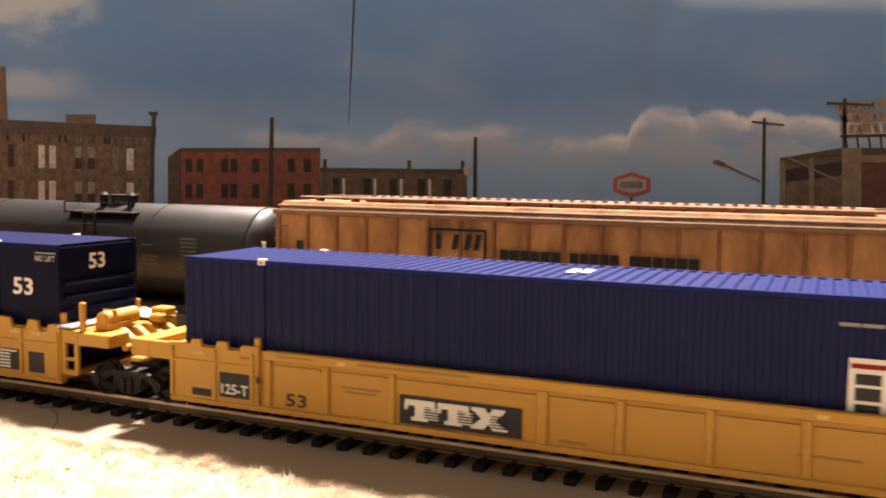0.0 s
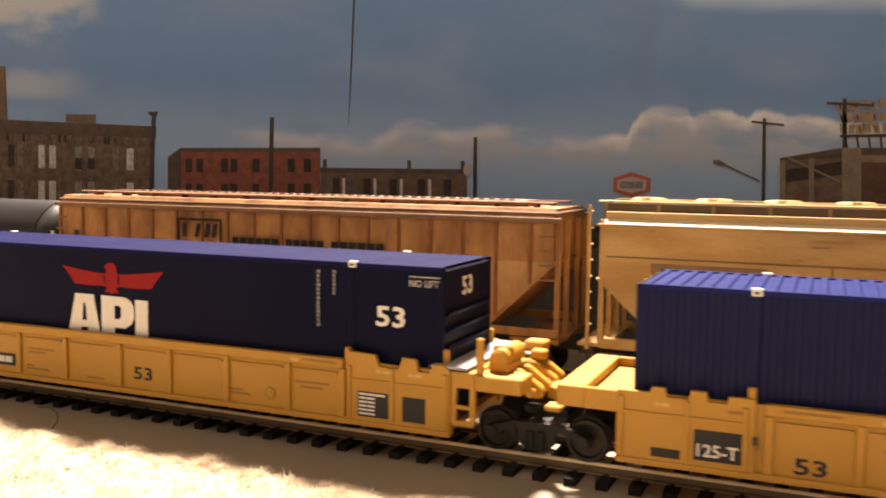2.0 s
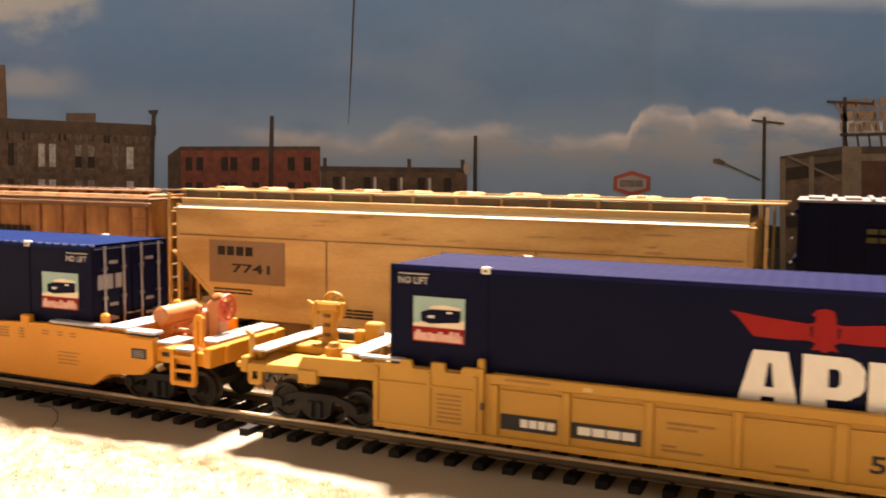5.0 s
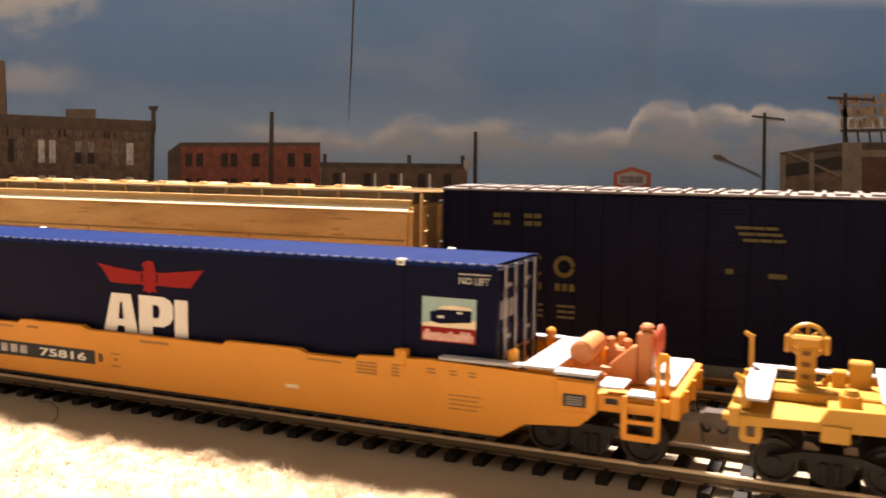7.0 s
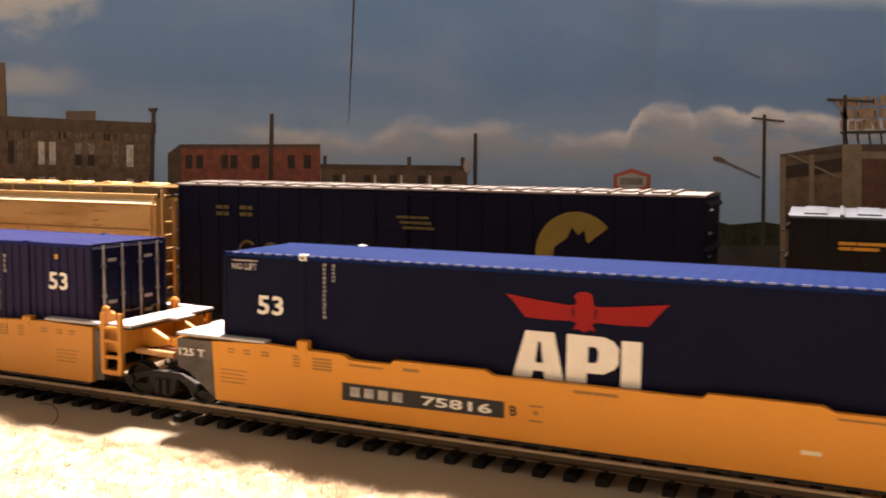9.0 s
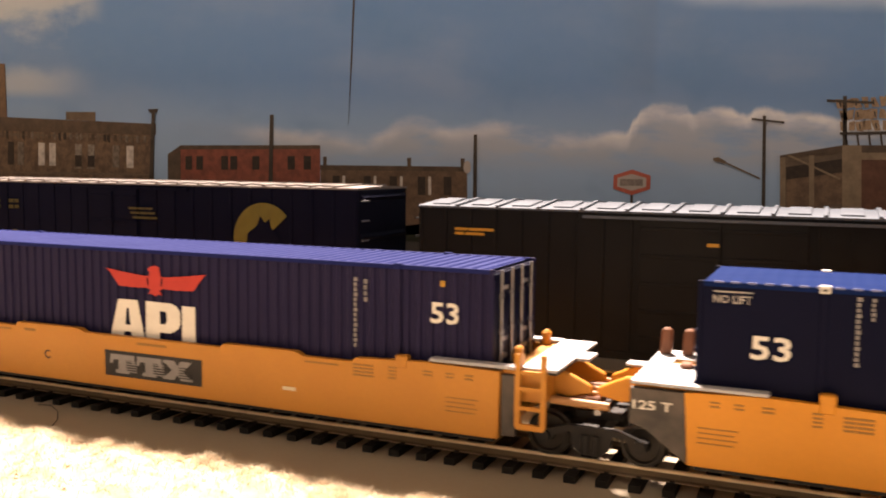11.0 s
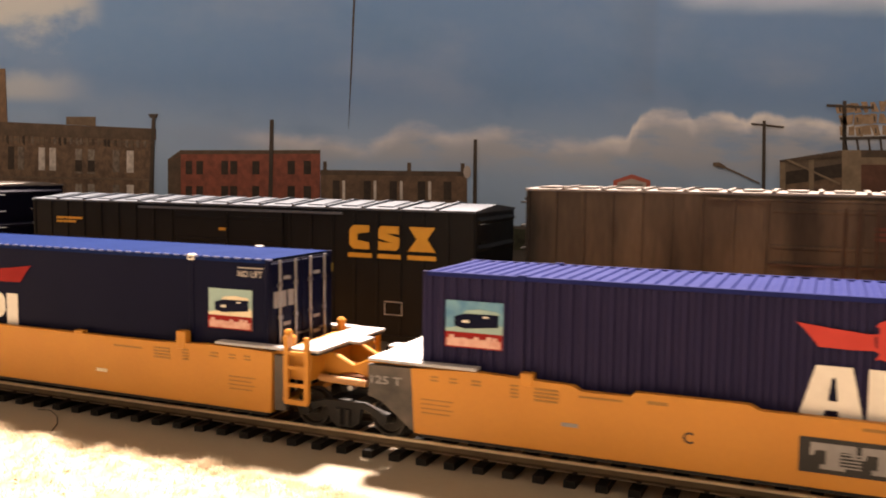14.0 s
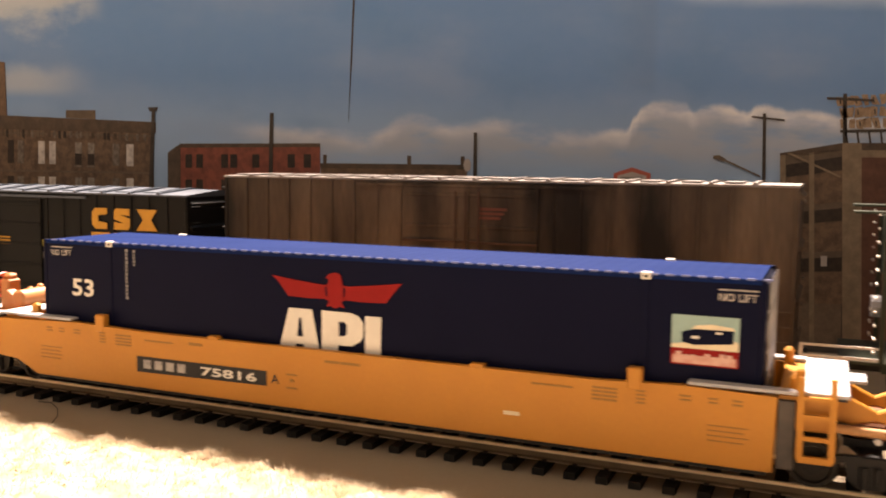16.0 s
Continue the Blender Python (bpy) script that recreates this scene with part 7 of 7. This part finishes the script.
def tank_car(cx):
    car = thing("tank_car", "satin black tank car with dome platform", "tank car", "cars of the far train")
    H, R, zc = 0.0905, 0.0172, 0.0313
    bm = bmesh.new()
    prof = [(-H, 0.001)] + [(-H + 0.0085 * (1 - math.cos(a)), R * math.sin(a)) for a in [0.3, 0.6, 0.9, 1.2, math.pi / 2]]
    prof += [(-x, r) for x, r in reversed(prof)]
    lathe(bm, prof, "x", 40, (0, 0, zc))
    part("tank", bm, TANKBLACK, car, smooth=True)
    for x in (-0.082, -0.04, 0.0, 0.04, 0.082):
        bm = bmesh.new()
        lathe(bm, [(x - 0.0004, R + 0.00015), (x + 0.0004, R + 0.00015)], "x", 40, (0, 0, zc))
        part("weld_band", bm, TANKBLACK, car, smooth=True)
    bm = bmesh.new()
    rod(bm, (0.017, 0, zc + R - 0.001), (0.017, 0, zc + R + 0.0022), 0.0048, 18)
    rod(bm, (0.017, 0, zc + R + 0.0022), (0.017, 0, zc + R + 0.003), 0.0053, 18)
    part("manway_dome", bm, TANKBLACK, car, smooth=True)
    for x in (0.0125, 0.0255):
        bm = bmesh.new()
        rod(bm, (x, -0.006, zc + R - 0.0022), (x, -0.006, zc + R + 0.003), 0.0015, 10)
        rod(bm, (x, -0.006, zc + R + 0.003), (x, -0.006, zc + R + 0.004), 0.0021, 10, 0.0012)
        part("valve", bm, DARK, car, smooth=True)
    boxes("platform", [(0.001, 0.033, -0.0145, -0.0065, zc + R - 0.0035, zc + R - 0.0028)], DARK, car, bevel=0.0001)
    bm = bmesh.new()
    for x in (0.0015, 0.0325):
        rod(bm, (x, -0.0143, zc + R - 0.003), (x, -0.0143, zc + R + 0.0005), 0.0003, 6)
    rod(bm, (0.0015, -0.0143, zc + R + 0.0005), (0.0325, -0.0143, zc + R + 0.0005), 0.0003, 6)
    part("platform_rail", bm, DARK, car)
    ladder(car, 0.0145, 0.0195, 0.016, zc + R - 0.003, -R - 0.0008, DARK, 8)
    y = -R - 0.00005
    for z, ws in ((0.0345, [0.005]), (0.0305, [0.0025, 0.004]), (0.0292, [0.003, 0.003]), (0.0278, [0.002, 0.005])):
        bars("small_print", 0.04, z, ws, 0.0008, y, PALEMARK, car)
    for k in range(9):
        bars("small_print", 0.057, 0.0372 - k * 0.0014, [0.0025, 0.004], 0.0007, y, PALEMARK, car)
    boxes("placard_board", [(0.0835, 0.0885, -0.0125, -0.0121, 0.0352, 0.0376)], WHITE, car)
    boxes("end_sill", [(-H - 0.002, H + 0.002, -0.0165, 0.0165, 0.0122, 0.0142)], DARK, car)
    for x in (-0.07, 0.07):
        boxes("saddle", [(x - 0.004, x + 0.004, -0.012, 0.012, 0.0142, 0.0205)], DARK, car, bevel=0.0004)
    underframe(car, 0.0925)
    MOVERS_BACK.append((car, cx, BACK_Y, 0))


tank_car(-0.262)
rib_hopper(-0.0713)
smooth_hopper(0.13)

car = boxcar(0.3222, "midnight blue boxcar with yellow ring emblem", MIDNIGHT, PALEROOF, 0.0876, 0.0554, 0.0559, 4, 20, (-0.0215, 0.0))
y = -0.01764
for a in (-0.0712, -0.0618):
    for k in range(2):
        bars("small_print", a, 0.0472 - 0.0022 * k, [0.0025, 0.002], 0.0013, y, DIM_OCHRE, car)
decal("ring_mark", ring_shape(-0.0588, 0.0337, 0.0026, 0.0035, 40, 320, 16), y, DIM_OCHRE, car)
decal("ring_mark", ring_shape(-0.0496, 0.0337, 0.0019, 0.0032, 0, 350, 16), y, DIM_OCHRE, car)
bars("number_marks", -0.0620, 0.0267, [0.0015, 0.0015, 0.0015], 0.0021, y, DIM_OCHRE, car, 0.3)
bars("number_marks", -0.0522, 0.0267, [0.0015, 0.0015, 0.0015], 0.0021, y, DIM_OCHRE, car, 0.3)
for a in (-0.061, -0.0515):
    for k in range(3):
        bars("small_print", a, 0.022 - 0.0016 * k, [0.003, 0.002], 0.0007, y, PALEMARK, car)
for k in range(3):
    bars("small_print", -0.0035 + 0.001 * k, 0.0463 - 0.0016 * k, [0.004, 0.003, 0.003], 0.0008, -0.0183, DIM_OCHRE, car)
bars("small_print", -0.0055, 0.0343, [0.002], 0.0014, -0.0183, DIM_OCHRE, car)
bars("small_print", 0.0052, 0.0336, [0.0045], 0.0013, y, DIM_OCHRE, car)
for a, b in ((0.037, 0.022), (0.037, 0.0185), (0.042, 0.022)):
    decal("small_panel", rect(a, a + 0.0035, b, b + 0.0028), y, PALEMARK, car)
em = decal("yellow_ring_emblem", ring_shape(0.0525, 0.0382, 0.0042, 0.0118, 40, 320, 26), y, OCHRE, car, "ochre broken-ring emblem")
decal("emblem_notch", [(0.0525 + a, 0.0382 + b) for a, b in ((-0.0068, -0.0036), (-0.0062, 0.0016), (-0.0026, 0.0042), (-0.0012, 0.0074), (0.0006, 0.0052), (0.0024, 0.0066), (0.0030, 0.0036), (0.0060, 0.0008), (0.0060, -0.0040), (0.0, -0.0062))], y - 0.00012, MIDNIGHT, em)

car = boxcar(0.519, "black boxcar with galvanised roof and gold blocks", BLACK, GALV, 0.0885, 0.0508, 0.0524, 5, 14, (-0.0215, 0.0215))
for a, w in ((0.046, 0.0078), (0.0562, 0.0078), (0.0664, 0.0092)):
    if a < 0.05:
        decal("gold_block", [(a + 0.0015, 0.038), (a + 0.007, 0.038), (a + 0.007, 0.0402), (a + 0.0028, 0.0408), (a + 0.0028, 0.0428), (a + 0.007, 0.0434), (a + 0.007, 0.0455), (a + 0.0015, 0.0455), (a, 0.044), (a, 0.0395)], y, GOLD, car)
    elif a < 0.06:
        decal("gold_block", [(a, 0.038), (a + 0.0062, 0.038), (a + 0.0072, 0.0392), (a + 0.0072, 0.0420), (a + 0.0028, 0.0432), (a + 0.0054, 0.0432), (a + 0.0070, 0.0430), (a + 0.0070, 0.0455), (a + 0.0008, 0.0455), (a, 0.0444), (a, 0.0416), (a + 0.0046, 0.0404), (a + 0.0018, 0.0404), (a, 0.0408)], y, GOLD, car)
    else:
        decal("gold_block", [(a, 0.038), (a + 0.0092, 0.038), (a + 0.0064, 0.0418), (a + 0.009, 0.0455), (a + 0.0002, 0.0455), (a + 0.0028, 0.0418)], y, GOLD, car)
for a, b in ((0.0455, 0.0540), (0.0560, 0.0640), (0.0662, 0.0758)):
    decal("gold_line", rect(a, b, 0.0354, 0.0368), y, GOLD, car)
for a, b in ((0.0584, 0.0587), (0.0643, 0.0646)):
    decal("stencil_frame", rect(a, b, 0.0179, 0.0222), y, SOFTWHITE, car)
for a in (0.0179, 0.0219):
    decal("stencil_frame", rect(0.0587, 0.0643, a, a + 0.0003), y, SOFTWHITE, car)
for z, ws in ((0.0437, [0.004, 0.008]), (0.0424, [0.003, 0.006])):
    bars("small_print", -0.0764, z, ws, 0.0008, y, GOLD, car)
bars("small_print", -0.0035, 0.042, [0.0035], 0.0009, -0.0183, GOLD, car)
for z in (0.033, 0.0318, 0.0306):
    bars("small_print", 0.0, z, [0.006], 0.0005, -0.0183, GOLD, car)
bars("number_marks", 0.0205, 0.0305, [0.0026] * 2, 0.0026, y, OCHRE, car, 0.35)
bars("number_marks", 0.0305, 0.0305, [0.0026] * 3, 0.0026, y, OCHRE, car, 0.35)
bars("number_marks", 0.0205, 0.026, [0.0024] * 2, 0.0024, y, PALEMARK, car, 0.35)
bars("number_marks", 0.0285, 0.026, [0.0024] * 2, 0.0024, y, PALEMARK, car, 0.35)
for k in range(4):
    bars("small_print", 0.0755, 0.027 - 0.0016 * k, [0.0035], 0.0006, y, PALEMARK, car)

car = boxcar(0.7122, "grimy black-brown boxcar with rust streaks and pale roof", GREASE, PALEROOF, 0.0896, 0.0579, 0.0583, 4, 16, (-0.023, 0.02))
for a, ws in ((-0.0808, [0.0018] * 3), (-0.072, [0.0018] * 2), (-0.0615, [0.0018] * 2)):
    bars("number_marks", a, 0.0303, ws, 0.0022, y, PALEMARK, car, 0.2)
    bars("small_print", a, 0.0272, [0.004], 0.0006, y, PALEMARK, car)
    bars("small_print", a, 0.0255, [0.004], 0.0006, y, PALEMARK, car)
decal("safety_stripe", rect(-0.0842, -0.0828, 0.0165, 0.0222), y, GOLD, car)
bars("small_print", -0.08, 0.0178, [0.005], 0.0012, y, GOLD, car)
for k in range(3):
    bars("faded_print", 0.0016, 0.049 - 0.0013 * k, [0.009 - 0.001 * k], 0.0008, -0.0183, material("faded_red_print", (0.14, 0.05, 0.035), 0.7) if k == 0 else bpy.data.materials["faded_red_print"], car)
LEDGE = material("dull_rust_ledge", (0.075, 0.04, 0.026), 0.7, second=(0.04, 0.025, 0.018), scale=300)
boxes("door_rail", [(-0.023, 0.02, -0.0190, -0.0182, 0.0392, 0.0398)], LEDGE, car)
for z in (0.0352, 0.0312, 0.0272, 0.0232):
    boxes("door_ledge", [(-0.0218, -0.0046, -0.0190, -0.0182, z, z + 0.0007)], LEDGE, car)
for x in (-0.0052, -0.0020, 0.0022):
    bm = bmesh.new()
    rod(bm, (x, -0.0194, 0.0130), (x, -0.0194, 0.0545), 0.0003, 6)
    part("lock_rod", bm, LEDGE, car)
boxes("lock_handle", [(-0.0026, 0.0026, -0.0200, -0.0192, 0.0262, 0.0269)], LEDGE, car, bevel=0.0001)

# last car: only its end comes into view
car = thing("hopper_car", "dark green hopper car with bright end platform", "hopper car", "cars of the far train")
bm = bmesh.new()
prism(bm, [(0.006, 0.05), (0.16, 0.05), (0.16, 0.012), (0.03, 0.012), (0.006, 0.034)], "y", -0.0165, 0.0165)
part("body", bm, DARKGREEN, car, bevel=0.0003)
boxes("running_board", [(-0.002, 0.16, -0.016, -0.011, 0.0512, 0.0518), (-0.002, 0.16, -0.004, 0.004, 0.0525, 0.0531)], DARKGREEN, car)
for yy in (-0.017, 0.016):
    boxes("corner_post", [(0.0052, 0.0064, yy, yy + 0.001, 0.013, 0.051)], DARKGREEN, car)
rungs(car, 0.0040, -0.0150, 0.016, 0.051, 11, WHITE)
rungs(car, 0.0040, 0.0145, 0.016, 0.051, 11, WHITE)
boxes("end_platform", [(-0.004, 0.02, -0.0165, 0.0165, 0.0128, 0.0136)], DARKGREEN, car)
boxes("platform_rail", [(-0.0135, 0.006, -0.0168, -0.0162, 0.0168, 0.0174), (-0.0135, -0.0125, -0.0168, -0.0162, 0.0138, 0.0174), (-0.0135, 0.006, -0.0168, -0.0162, 0.0138, 0.0146)], WHITE, car)
bm = bmesh.new()
rod(bm, (0.003, -0.012, 0.0275), (0.0055, -0.012, 0.0275), 0.0028, 12)
part("brake_wheel", bm, SILVER, car)
boxes("side_sill", [(0.006, 0.16, -0.0172, -0.016, 0.011, 0.0135), (0.006, 0.16, 0.016, 0.0172, 0.011, 0.0135)], DARKGREEN, car)
truck(car, 0.024, BACK_WAY)
truck(car, 0.14, BACK_WAY)
coupler(car, 0.0, -0.006)
boxes("centre_sill", [(-0.002, 0.16, -0.0025, 0.0025, 0.0085, 0.0128)], DARK, car)
MOVERS_BACK.append((car, 0.8165, BACK_Y, 0))


def motions():
    for ob, x, y, z in MOVERS_NEAR:
        walk(ob, [(t, pose(x + s, y, z)) for t, s in NEAR_WAY])
    for ob, x, y, z in MOVERS_BACK:
        walk(ob, [(t, pose(x - s, y, z)) for t, s in BACK_WAY])
    for ob, (x, y, z), radius, way in WHEELS:
        ts = [i * 0.1 for i in range(161)]
        ds = np.interp(ts, [a for a, _ in way], [b for _, b in way]) * (1 if way is NEAR_WAY else -1)
        walk(ob, [(t, pose(x, y, z, 0, math.degrees(d / radius), 0)) for t, d in zip(ts, ds)])


motions()
